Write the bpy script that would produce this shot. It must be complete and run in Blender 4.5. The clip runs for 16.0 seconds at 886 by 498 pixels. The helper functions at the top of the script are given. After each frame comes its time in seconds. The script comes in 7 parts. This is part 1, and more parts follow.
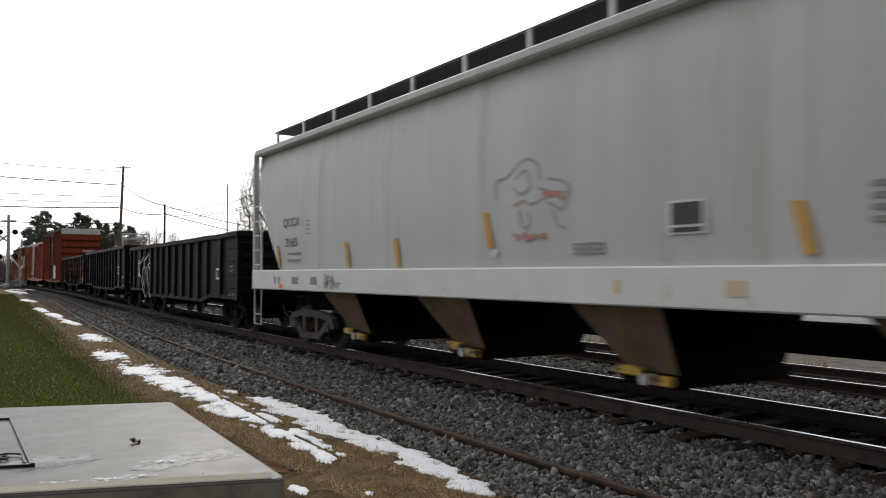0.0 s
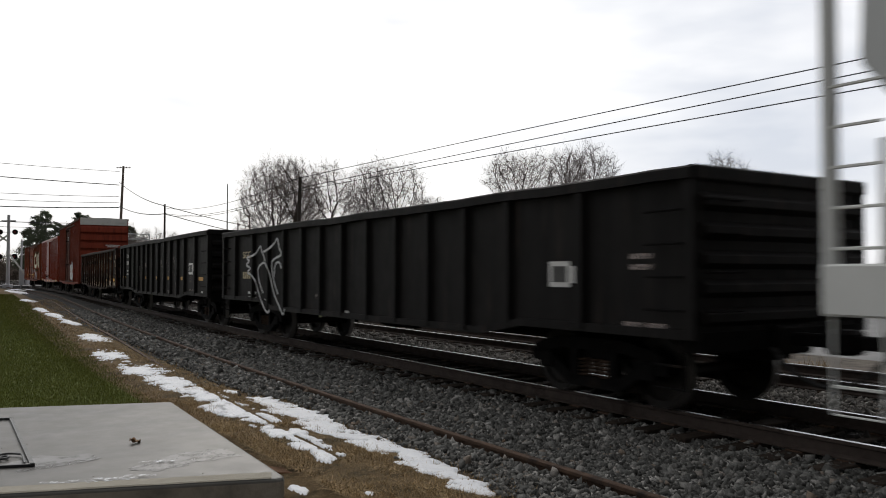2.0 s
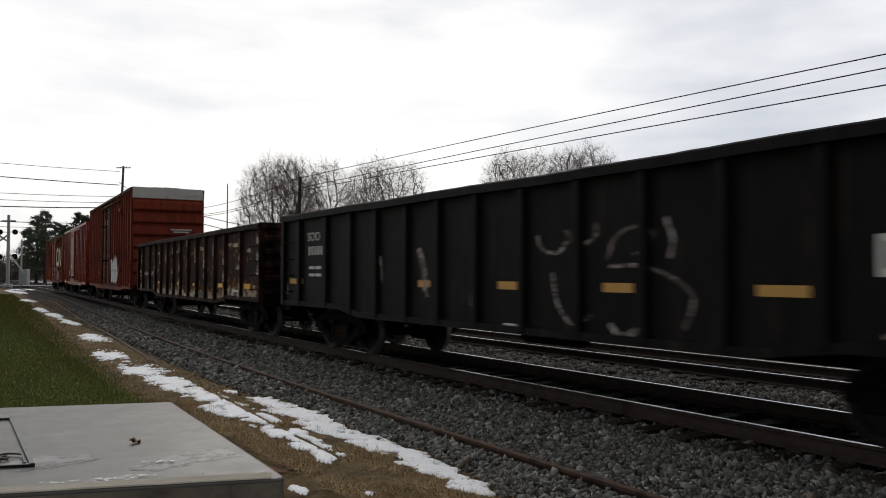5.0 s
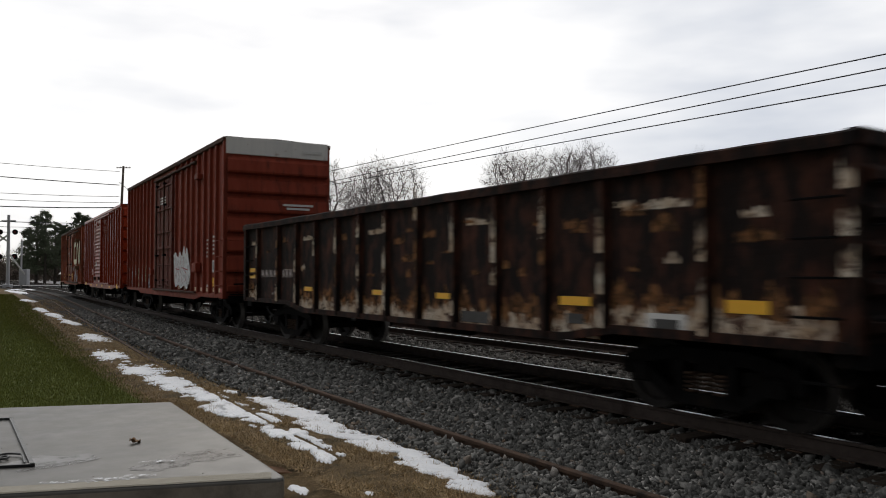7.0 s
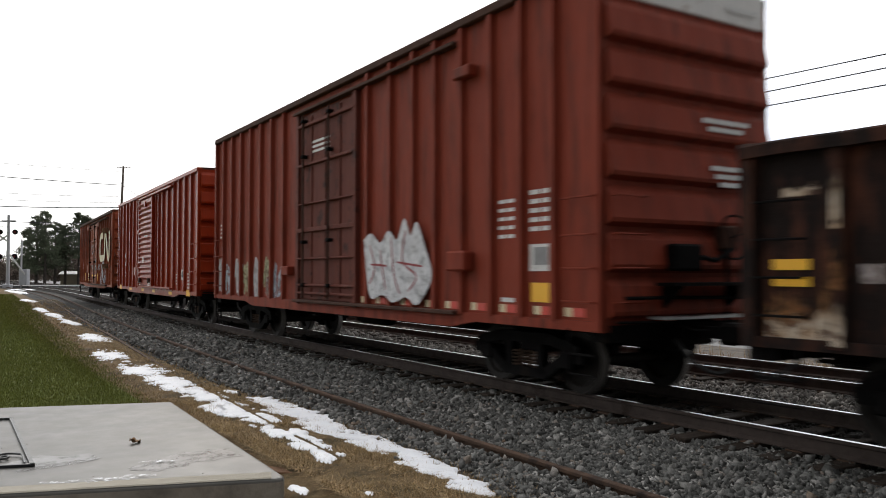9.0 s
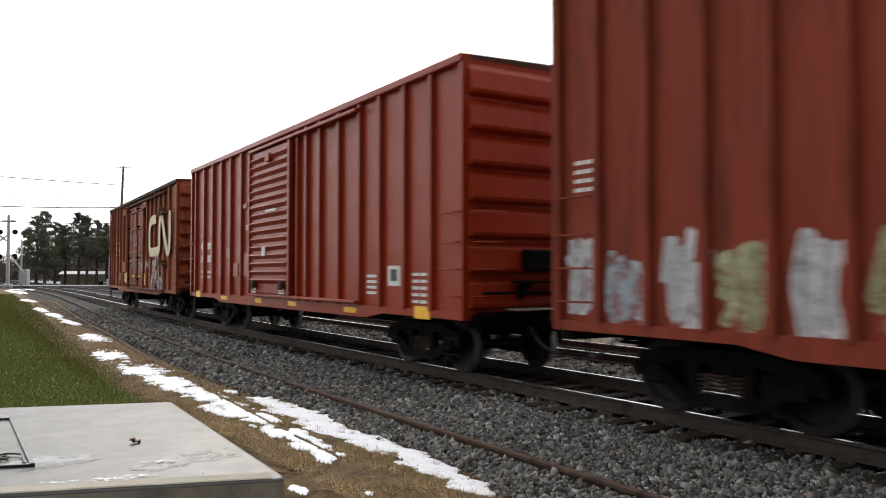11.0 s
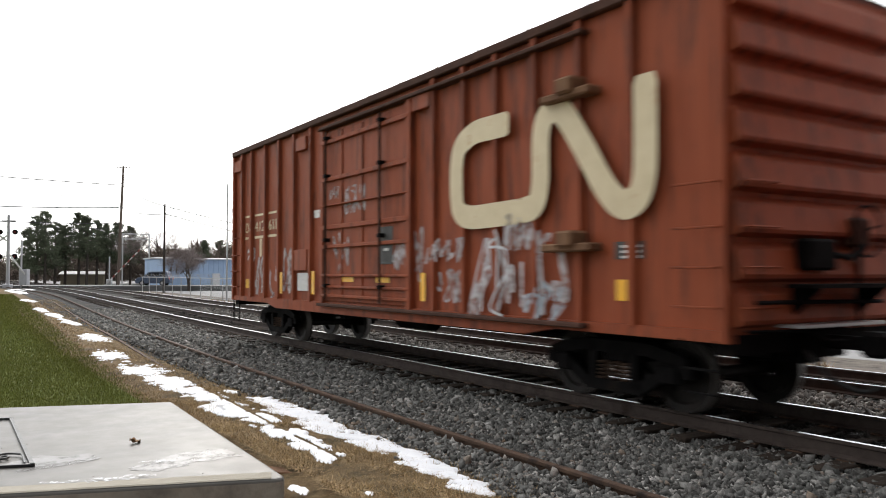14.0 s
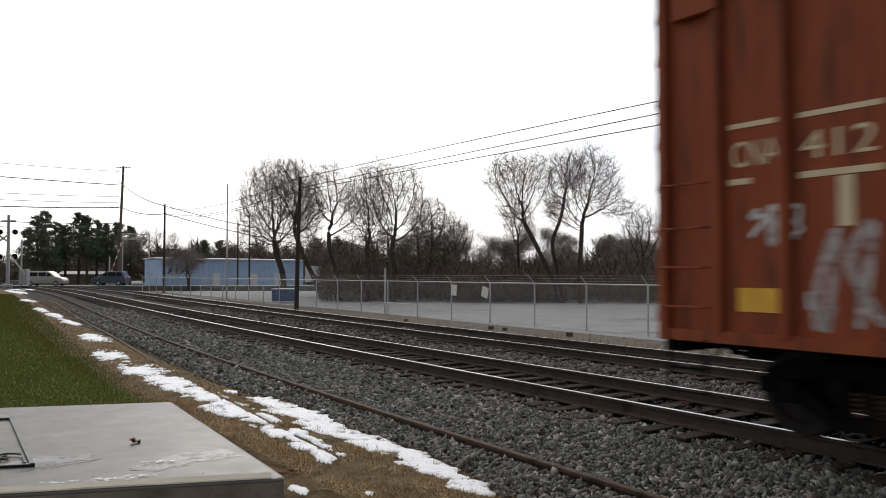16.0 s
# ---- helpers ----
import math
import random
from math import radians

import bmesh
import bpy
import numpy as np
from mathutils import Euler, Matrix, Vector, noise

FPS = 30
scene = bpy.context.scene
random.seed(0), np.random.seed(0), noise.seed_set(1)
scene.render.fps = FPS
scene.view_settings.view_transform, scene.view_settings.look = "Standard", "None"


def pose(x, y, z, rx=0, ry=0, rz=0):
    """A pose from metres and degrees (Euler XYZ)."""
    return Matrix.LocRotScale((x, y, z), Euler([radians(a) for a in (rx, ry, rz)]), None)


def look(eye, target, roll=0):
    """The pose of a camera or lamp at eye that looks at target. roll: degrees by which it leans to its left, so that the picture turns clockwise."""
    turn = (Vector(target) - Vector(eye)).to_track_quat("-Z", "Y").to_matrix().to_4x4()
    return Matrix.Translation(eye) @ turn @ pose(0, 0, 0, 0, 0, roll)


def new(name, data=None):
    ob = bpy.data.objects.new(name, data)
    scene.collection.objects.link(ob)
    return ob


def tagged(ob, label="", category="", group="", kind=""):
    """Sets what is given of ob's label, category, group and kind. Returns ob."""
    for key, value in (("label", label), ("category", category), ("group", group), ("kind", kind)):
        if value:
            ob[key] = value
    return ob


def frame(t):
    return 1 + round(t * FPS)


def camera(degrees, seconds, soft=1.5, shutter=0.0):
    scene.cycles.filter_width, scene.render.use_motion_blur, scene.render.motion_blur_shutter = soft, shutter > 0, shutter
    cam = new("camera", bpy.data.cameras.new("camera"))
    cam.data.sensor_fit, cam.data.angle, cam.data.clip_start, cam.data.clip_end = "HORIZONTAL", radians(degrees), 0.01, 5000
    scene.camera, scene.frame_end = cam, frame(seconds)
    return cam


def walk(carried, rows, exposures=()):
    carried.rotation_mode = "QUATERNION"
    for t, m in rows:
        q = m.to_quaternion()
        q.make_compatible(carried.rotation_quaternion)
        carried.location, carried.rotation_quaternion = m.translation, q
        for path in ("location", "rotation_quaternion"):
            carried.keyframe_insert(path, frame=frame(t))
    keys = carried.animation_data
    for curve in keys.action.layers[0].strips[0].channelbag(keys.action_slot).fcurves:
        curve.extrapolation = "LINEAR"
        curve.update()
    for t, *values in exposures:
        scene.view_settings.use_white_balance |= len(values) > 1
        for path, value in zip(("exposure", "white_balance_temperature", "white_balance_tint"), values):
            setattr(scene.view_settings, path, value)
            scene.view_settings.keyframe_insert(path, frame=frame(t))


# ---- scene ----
# ---- camera: a tripod beside the line, 1.59 m above the rail heads ----
cam = camera(58.69, 16.0, soft=1.0, shutter=0.5)
EYE = Vector((0, 0, 1.588))
YAW, PITCH = radians(34.04), radians(1.784)
AIM = EYE + Vector((math.sin(YAW) * math.cos(PITCH), math.cos(YAW) * math.cos(PITCH), math.sin(PITCH))) * 20
walk(cam, [(0.0, look(EYE, AIM, 0.0)), (16.0, look(EYE, AIM, 0.0))],
     exposures=[(0.0, -0.2), (1.0, -0.33), (1.5, -0.47), (2.0, -0.66), (2.5, -0.8), (4.0, -0.84), (6.5, -0.8), (8.0, -0.54), (9.0, 0.1), (11.3, 0.5), (12.5, 0.7), (14.0, 0.6), (15.0, 0.27), (15.5, 0.03), (16.0, -0.33)])

# ---- light: overcast winter sky, veiled low sun beyond the train ----
SUN_AZ, SUN_EL = radians(22), radians(30)      # azimuth from +Y towards +X
world = bpy.data.worlds.new("overcast_sky")
scene.world = world
world.use_nodes = True
wn, wl = world.node_tree.nodes, world.node_tree.links
wn.clear()
w_out = wn.new("ShaderNodeOutputWorld")
w_bg = wn.new("ShaderNodeBackground")
w_sky = wn.new("ShaderNodeTexSky")
w_sky.sky_type = "NISHITA"
w_sky.sun_disc = False
w_sky.sun_elevation, w_sky.sun_rotation = SUN_EL, SUN_AZ
w_tc = wn.new("ShaderNodeTexCoord")
w_map = wn.new("ShaderNodeMapping")
w_map.inputs["Scale"].default_value = (1.6, 1.6, 6.0)
w_noise = wn.new("ShaderNodeTexNoise")
w_noise.inputs["Scale"].default_value = 1.1
w_noise.inputs["Detail"].default_value = 5
w_noise.inputs["Roughness"].default_value = 0.5
w_ramp = wn.new("ShaderNodeValToRGB")
w_ramp.color_ramp.elements[0].position, w_ramp.color_ramp.elements[0].color = 0.34, (7.0, 7.35, 8.1, 1)
w_ramp.color_ramp.elements[1].position, w_ramp.color_ramp.elements[1].color = 0.54, (11.5, 11.4, 11.35, 1)
w_mix = wn.new("ShaderNodeMixRGB")
w_mix.inputs["Fac"].default_value = 0.93
wl.new(w_tc.outputs["Generated"], w_map.inputs["Vector"])
wl.new(w_map.outputs["Vector"], w_noise.inputs["Vector"])
wl.new(w_noise.outputs["Fac"], w_ramp.inputs["Fac"])
# the veil of cloud is brightest round the hidden sun and duller away from it
w_dot = wn.new("ShaderNodeVectorMath")
w_dot.operation = "DOT_PRODUCT"
w_dot.inputs[1].default_value = (math.sin(SUN_AZ), math.cos(SUN_AZ), 0.5)
wl.new(w_tc.outputs["Generated"], w_dot.inputs[0])
w_glow = wn.new("ShaderNodeMapRange")
w_glow.clamp = True
w_glow.inputs["From Min"].default_value, w_glow.inputs["From Max"].default_value = -0.95, 0.75
wl.new(w_dot.outputs["Value"], w_glow.inputs["Value"])
w_pow = wn.new("ShaderNodeMath")
w_pow.operation = "POWER"
w_pow.inputs[1].default_value = 2.2
wl.new(w_glow.outputs["Result"], w_pow.inputs[0])
w_lift = wn.new("ShaderNodeMath")
w_lift.operation = "MULTIPLY_ADD"
w_lift.inputs[1].default_value, w_lift.inputs[2].default_value = 0.97, 0.15
wl.new(w_pow.outputs["Value"], w_lift.inputs[0])
w_mul = wn.new("ShaderNodeVectorMath")
w_mul.operation = "SCALE"
wl.new(w_ramp.outputs["Color"], w_mul.inputs[0])
wl.new(w_lift.outputs["Value"], w_mul.inputs["Scale"])
wl.new(w_sky.outputs["Color"], w_mix.inputs["Color1"])
wl.new(w_mul.outputs["Vector"], w_mix.inputs["Color2"])
wl.new(w_mix.outputs["Color"], w_bg.inputs["Color"])
w_bg.inputs["Strength"].default_value = 0.145
wl.new(w_bg.outputs["Background"], w_out.inputs["Surface"])
sun = new("sun", bpy.data.lights.new("sun", "SUN"))
sun.data.energy, sun.data.angle, sun.data.color = 0.9, radians(14), (1.0, 0.95, 0.88)
sun.matrix_world = look((0, 0, 40), (-40 * math.cos(SUN_EL) * math.sin(SUN_AZ), -40 * math.cos(SUN_EL) * math.cos(SUN_AZ), 40 - 40 * math.sin(SUN_EL)))


# ---- materials ----
def mat(name, c1, c2, rough=0.7, scale=8.0, detail=6, bump=0.2, bscale=60.0, metal=0.0, stretch=(1, 1, 1),
        c3=None, lo3=0.55, hi3=0.65, scale3=2.5, stretch3=(1, 1, 1), random_tint=0.0, bdist=0.01, spec=0.5, island=False, alpha=None):
    """Two tones mixed by noise, optional third tone in patches or streaks, fine bump."""
    m = bpy.data.materials.new(name)
    m.use_nodes = True
    n, l = m.node_tree.nodes, m.node_tree.links
    b = n["Principled BSDF"]
    tc = n.new("ShaderNodeTexCoord")

    def noise_fac(sc, st, det=6, ro=0.6):
        mp = n.new("ShaderNodeMapping")
        mp.inputs["Scale"].default_value = st
        nz = n.new("ShaderNodeTexNoise")
        nz.inputs["Scale"].default_value, nz.inputs["Detail"].default_value, nz.inputs["Roughness"].default_value = sc, det, ro
        l.new(tc.outputs["Object"], mp.inputs["Vector"])
        l.new(mp.outputs["Vector"], nz.inputs["Vector"])
        return nz.outputs["Fac"]

    def ramp(fac, lo, hi):
        r = n.new("ShaderNodeMapRange")
        r.inputs["From Min"].default_value, r.inputs["From Max"].default_value = lo, hi
        l.new(fac, r.inputs["Value"])
        return r.outputs["Result"]

    def mix(f, a, c):
        x = n.new("ShaderNodeMixRGB")
        l.new(f, x.inputs["Fac"])
        for s, v in (("Color1", a), ("Color2", c)):
            if isinstance(v, tuple):
                x.inputs[s].default_value = (*v, 1)
            else:
                l.new(v, x.inputs[s])
        return x.outputs["Color"]

    col = mix(ramp(noise_fac(scale, stretch, detail), 0.3, 0.7), c1, c2)
    if c3:
        col = mix(ramp(noise_fac(scale3, stretch3, 8, 0.65), lo3, hi3), col, c3)
    if random_tint:
        hs = n.new("ShaderNodeHueSaturation")
        if island:
            oi = n.new("ShaderNodeNewGeometry")
            src = oi.outputs["Random Per Island"]
        else:
            oi = n.new("ShaderNodeObjectInfo")
            src = oi.outputs["Random"]
        r = n.new("ShaderNodeMapRange")
        r.inputs["To Min"].default_value, r.inputs["To Max"].default_value = 1 - random_tint, 1 + random_tint
        l.new(src, r.inputs["Value"])
        l.new(r.outputs["Result"], hs.inputs["Value"])
        l.new(col, hs.inputs["Color"])
        col = hs.outputs["Color"]
    l.new(col, b.inputs["Base Color"])
    rr = n.new("ShaderNodeMapRange")
    rr.inputs["To Min"].default_value, rr.inputs["To Max"].default_value = max(0.05, rough - 0.12), min(1, rough + 0.12)
    l.new(noise_fac(scale * 2.3, (1, 1, 1), 3), rr.inputs["Value"])
    l.new(rr.outputs["Result"], b.inputs["Roughness"])
    b.inputs["Metallic"].default_value = metal
    b.inputs["Specular IOR Level"].default_value = spec
    if alpha:
        l.new(ramp(noise_fac(alpha[0], (1, 1, 1), 6, 0.7), alpha[1], alpha[2]), b.inputs["Alpha"])
    if bump:
        bp = n.new("ShaderNodeBump")
        bp.inputs["Strength"].default_value, bp.inputs["Distance"].default_value = bump, bdist
        l.new(noise_fac(bscale, (1, 1, 1), 4), bp.inputs["Height"])
        l.new(bp.outputs["Normal"], b.inputs["Normal"])
    return m


STREAK = (3.0, 3.0, 0.35)
M_soil = mat("gravelly_soil", (0.10, 0.085, 0.07), (0.16, 0.14, 0.12), 0.95, 3.0, bump=0.8, bscale=30, bdist=0.03, c3=(0.055, 0.05, 0.045), spec=0.1)
M_lawn = mat("lawn_soil", (0.08, 0.10, 0.02), (0.11, 0.13, 0.03), 0.95, 2.5, bump=0.8, bscale=60, bdist=0.02, c3=(0.10, 0.09, 0.035), lo3=0.6, hi3=0.75, spec=0.1)
M_grass = mat("green_grass", (0.115, 0.132, 0.02), (0.16, 0.17, 0.034), 0.75, 1.1, bump=0, random_tint=0.35, island=True, spec=0.2)
M_dry = mat("dry_grass", (0.40, 0.29, 0.155), (0.24, 0.16, 0.08), 0.85, 1.5, bump=0, random_tint=0.4, island=True, spec=0.2)
M_strip = mat("dead_turf", (0.115, 0.078, 0.040), (0.185, 0.13, 0.068), 0.95, 9.0, bump=0.9, bscale=45, bdist=0.03, c3=(0.045, 0.036, 0.02), lo3=0.48, hi3=0.62, scale3=1.6, spec=0.1)
M_ballast = mat("ballast_bed", (0.025, 0.025, 0.025), (0.06, 0.06, 0.058), 0.95, 28.0, bump=1.0, bscale=40, bdist=0.05, c3=(0.09, 0.075, 0.06), lo3=0.5, hi3=0.7, scale3=0.8, spec=0.1)


def stone_mat(name, tones):
    """Crushed stone whose tone differs from piece to piece."""
    m = bpy.data.materials.new(name)
    m.use_nodes = True
    n, l = m.node_tree.nodes, m.node_tree.links
    b = n["Principled BSDF"]
    geo, r, nz, mx, tc = n.new("ShaderNodeNewGeometry"), n.new("ShaderNodeValToRGB"), n.new("ShaderNodeTexNoise"), n.new("ShaderNodeMixRGB"), n.new("ShaderNodeTexCoord")
    e = r.color_ramp.elements
    while len(e) < len(tones):
        e.new(0.5)
    for k, (p, c) in enumerate(tones):
        e[k].position, e[k].color = p, (*c, 1)
    l.new(geo.outputs["Random Per Island"], r.inputs["Fac"])
    nz.inputs["Scale"].default_value, nz.inputs["Detail"].default_value = 45.0, 4
    l.new(tc.outputs["Object"], nz.inputs["Vector"])
    mr = n.new("ShaderNodeMapRange")
    mr.inputs["From Min"].default_value, mr.inputs["From Max"].default_value = 0.3, 0.7
    mr.inputs["To Min"].default_value, mr.inputs["To Max"].default_value = 0.65, 1.3
    l.new(nz.outputs["Fac"], mr.inputs["Value"])
    mx.blend_type = "MULTIPLY"
    mx.inputs["Fac"].default_value = 1.0
    l.new(r.outputs["Color"], mx.inputs["Color1"])
    l.new(mr.outputs["Result"], mx.inputs["Color2"])
    l.new(mx.outputs["Color"], b.inputs["Base Color"])
    b.inputs["Roughness"].default_value = 0.82
    b.inputs["Specular IOR Level"].default_value = 0.25
    return m


M_stone = stone_mat("ballast_stone", [(0.0, (0.032, 0.031, 0.028)), (0.35, (0.080, 0.079, 0.073)), (0.7, (0.135, 0.134, 0.125)), (0.88, (0.18, 0.172, 0.158)), (0.95, (0.33, 0.32, 0.30)), (1.0, (0.11, 0.075, 0.048))])
M_stone3 = stone_mat("dusty_ballast_stone", [(0.0, (0.025, 0.022, 0.019)), (0.4, (0.066, 0.060, 0.053)), (0.8, (0.12, 0.112, 0.10)), (0.95, (0.20, 0.19, 0.175)), (1.0, (0.09, 0.06, 0.04))])
# dark brown ballast between the rails, with the train's shade put into it
M_stone2 = mat("shade_dark_ballast_stone", (0.011, 0.010, 0.009), (0.030, 0.027, 0.024), 0.9, 14.0, bump=0.3, bscale=80, random_tint=0.5, island=True, spec=0.15)
M_asphalt = mat("lot_asphalt", (0.20, 0.20, 0.20), (0.27, 0.265, 0.26), 0.9, 0.6, bump=0.3, bscale=60, c3=(0.15, 0.15, 0.15), scale3=0.25, spec=0.2)
M_road = mat("road_asphalt", (0.10, 0.10, 0.10), (0.16, 0.16, 0.16), 0.9, 1.0, bump=0.2)
M_snow = mat("old_snow", (0.72, 0.74, 0.78), (0.85, 0.86, 0.88), 0.6, 6.0, bump=0.6, bscale=22, bdist=0.03, c3=(0.45, 0.43, 0.40), lo3=0.62, hi3=0.75, scale3=5)
M_concrete = mat("wet_concrete", (0.098, 0.093, 0.083), (0.138, 0.131, 0.118), 0.46, 1.8, bump=0.12, bscale=90, bdist=0.004, spec=0.28, c3=(0.10, 0.095, 0.088), lo3=0.50, hi3=0.60, scale3=1.1)
M_rail_side = mat("rusty_rail_steel", (0.055, 0.035, 0.025), (0.10, 0.062, 0.042), 0.8, 6.0, bump=0.3, c3=(0.03, 0.022, 0.018), spec=0.15)
M_rail_top = mat("worn_rail_head", (0.45, 0.45, 0.46), (0.62, 0.62, 0.63), 0.28, 10.0, bump=0.02, metal=1.0)
# tie colour deepened to carry the shade beneath the cars
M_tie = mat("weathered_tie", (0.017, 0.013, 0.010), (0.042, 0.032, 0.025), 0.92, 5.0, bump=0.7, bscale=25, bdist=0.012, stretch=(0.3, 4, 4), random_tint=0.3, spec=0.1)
M_rail_dark = mat("dark_brown_rail_steel", (0.040, 0.031, 0.027), (0.066, 0.051, 0.044), 0.8, 6.0, bump=0.3, c3=(0.03, 0.021, 0.017), lo3=0.58, hi3=0.72, spec=0.12)
# bed between the rails near black: the train's shade is in the colour
M_shadebed = mat("shade_dark_ballast_bed", (0.010, 0.009, 0.008), (0.022, 0.020, 0.018), 0.95, 28.0, bump=1.0, bscale=40, bdist=0.05, spec=0.08)
# black steel pushed darker to hold the shade under the cars
M_black = mat("black_steel_with_shade", (0.004, 0.004, 0.004), (0.009, 0.008, 0.008), 0.8, 4.0, bump=0.2, c3=(0.02, 0.014, 0.01), lo3=0.6, hi3=0.75, spec=0.05)
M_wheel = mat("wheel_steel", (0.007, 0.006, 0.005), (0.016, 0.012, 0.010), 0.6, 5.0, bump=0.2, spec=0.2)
M_tread = mat("wheel_tread", (0.10, 0.09, 0.08), (0.16, 0.15, 0.14), 0.55, 5.0, bump=0, metal=0.4)
M_darkrust = mat("dark_brown_rust", (0.045, 0.022, 0.016), (0.085, 0.04, 0.027), 0.8, 4.0, bump=0.2, spec=0.15)
M_tagolive = mat("olive_spray", (0.36, 0.38, 0.20), (0.46, 0.45, 0.28), 0.6, 6.0, bump=0, alpha=(6.0, 0.3, 0.6))
M_boxred = mat("oxide_red_paint", (0.20, 0.034, 0.0175), (0.25, 0.049, 0.027), 0.66, 1.3, bump=0.12, bscale=25, stretch=STREAK, c3=(0.075, 0.024, 0.016), lo3=0.5, hi3=0.74, scale3=2.2, stretch3=STREAK, spec=0.12)
M_boxred2 = mat("fresh_red_paint", (0.24, 0.024, 0.0058), (0.28, 0.033, 0.0085), 0.36, 1.0, bump=0.5, bscale=2.2, stretch=STREAK, c3=(0.15, 0.022, 0.011), lo3=0.58, hi3=0.8, scale3=1.2, stretch3=STREAK, bdist=0.03, spec=0.15)
M_boxred3 = mat("faded_brown_paint", (0.235, 0.055, 0.023), (0.295, 0.077, 0.034), 0.6, 1.6, bump=0.14, bscale=25, stretch=STREAK, c3=(0.095, 0.034, 0.022), lo3=0.5, hi3=0.68, scale3=2.4, stretch3=STREAK, spec=0.12)
M_roofgrey = mat("bare_metal_cap", (0.66, 0.65, 0.63), (0.76, 0.74, 0.71), 0.6, 2.0, bump=0.1, stretch=STREAK, c3=(0.30, 0.20, 0.15), lo3=0.6, hi3=0.75)
M_gon = mat("grimy_black_paint", (0.0035, 0.0031, 0.003), (0.0115, 0.010, 0.0096), 0.65, 1.5, bump=0.2, bscale=18, stretch=STREAK, c3=(0.040, 0.029, 0.024), lo3=0.58, hi3=0.74, scale3=1.8, stretch3=STREAK, spec=0.12)
M_gonrust = mat("flaking_rusty_paint", (0.0055, 0.0038, 0.0036), (0.015, 0.0085, 0.0066), 0.8, 2.2, bump=0.5, bscale=18, stretch=STREAK, c3=(0.085, 0.030, 0.017), lo3=0.47, hi3=0.70, scale3=2.6, stretch3=(2, 2, 0.8), bdist=0.02, spec=0.15)
M_flake = mat("bleached_flaking_paint", (0.62, 0.56, 0.47), (0.40, 0.26, 0.15), 0.85, 4.0, bump=0.5, bscale=30, c3=(0.09, 0.05, 0.035), lo3=0.52, hi3=0.6, scale3=7, alpha=(9.0, 0.35, 0.47), spec=0.2)
M_hop = mat("pale_grey_paint", (0.455, 0.47, 0.475), (0.525, 0.54, 0.54), 0.5, 0.8, bump=0.06, bscale=10, stretch=(2.2, 2.2, 0.12), c3=(0.40, 0.385, 0.33), lo3=0.55, hi3=0.72, scale3=1.3, stretch3=(1.6, 1.6, 0.08), bdist=0.02)
M_hopsill = mat("white_sill_paint", (0.66, 0.67, 0.65), (0.74, 0.75, 0.73), 0.5, 1.2, bump=0.06, c3=(0.5, 0.46, 0.38), lo3=0.6, hi3=0.75, scale3=2.0)
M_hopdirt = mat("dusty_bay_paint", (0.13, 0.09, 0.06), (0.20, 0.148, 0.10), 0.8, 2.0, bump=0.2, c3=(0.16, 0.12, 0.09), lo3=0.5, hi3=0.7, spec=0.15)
M_rustbrown = mat("rust_brown", (0.12, 0.062, 0.036), (0.20, 0.11, 0.06), 0.85, 5.0, bump=0.3, spec=0.2)
M_orange = mat("orange_rust_stripe", (0.55, 0.29, 0.06), (0.62, 0.36, 0.10), 0.7, 4.0, bump=0.1)
M_yellow = mat("reflective_yellow", (0.84, 0.43, 0.012), (0.88, 0.48, 0.02), 0.45, 5.0, bump=0.05)
M_dirtyyellow = mat("chipped_yellow_paint", (0.55, 0.32, 0.03), (0.62, 0.4, 0.05), 0.6, 6.0, bump=0.1, c3=(0.06, 0.045, 0.03), lo3=0.46, hi3=0.54, scale3=7)
M_gatered = mat("faded_gate_red", (0.28, 0.06, 0.05), (0.34, 0.09, 0.07), 0.6, 4.0, bump=0)
M_white = mat("white_stencil_paint", (0.70, 0.70, 0.68), (0.58, 0.57, 0.55), 0.6, 7.0, bump=0, c3=(0.35, 0.32, 0.3), lo3=0.6, hi3=0.75, scale3=9, alpha=(16.0, 0.25, 0.42))
M_tagwhite = mat("spray_paint_white", (0.66, 0.66, 0.67), (0.48, 0.48, 0.50), 0.6, 5.0, bump=0, c3=(0.30, 0.29, 0.29), lo3=0.55, hi3=0.7, scale3=4, alpha=(7.0, 0.22, 0.5))
M_tagfaint = mat("faded_spray_paint", (0.42, 0.37, 0.35), (0.34, 0.27, 0.25), 0.7, 6.0, bump=0, c3=(0.5, 0.48, 0.48), lo3=0.55, hi3=0.7, scale3=5, alpha=(5.0, 0.36, 0.72))
M_chalk = mat("chalky_spray_paint", (0.50, 0.47, 0.47), (0.40, 0.36, 0.36), 0.7, 6.0, bump=0, c3=(0.56, 0.55, 0.57), lo3=0.55, hi3=0.7, scale3=5, alpha=(5.0, 0.30, 0.58))
M_frost = mat("thin_frost", (0.66, 0.68, 0.70), (0.74, 0.75, 0.76), 0.6, 9.0, bump=0.3, alpha=(16.0, 0.46, 0.62))
# damp patch colour that carries the dark reflection of the train
M_damp_reflect = mat("damp_train_reflection", (0.040, 0.035, 0.029), (0.058, 0.052, 0.044), 0.3, 4.0, bump=0.05, alpha=(5.0, 0.30, 0.52))
M_grating = mat("dull_walkway_grating", (0.055, 0.058, 0.062), (0.085, 0.088, 0.092), 0.7, 6.0, bump=0.1, spec=0.2)
M_tagred = mat("faded_pink_spray", (0.42, 0.27, 0.24), (0.46, 0.35, 0.32), 0.6, 7.0, bump=0, alpha=(9.0, 0.3, 0.6))
M_tagcyan = mat("pale_blue_spray", (0.40, 0.50, 0.58), (0.50, 0.56, 0.60), 0.6, 7.0, bump=0, alpha=(6.0, 0.35, 0.65))
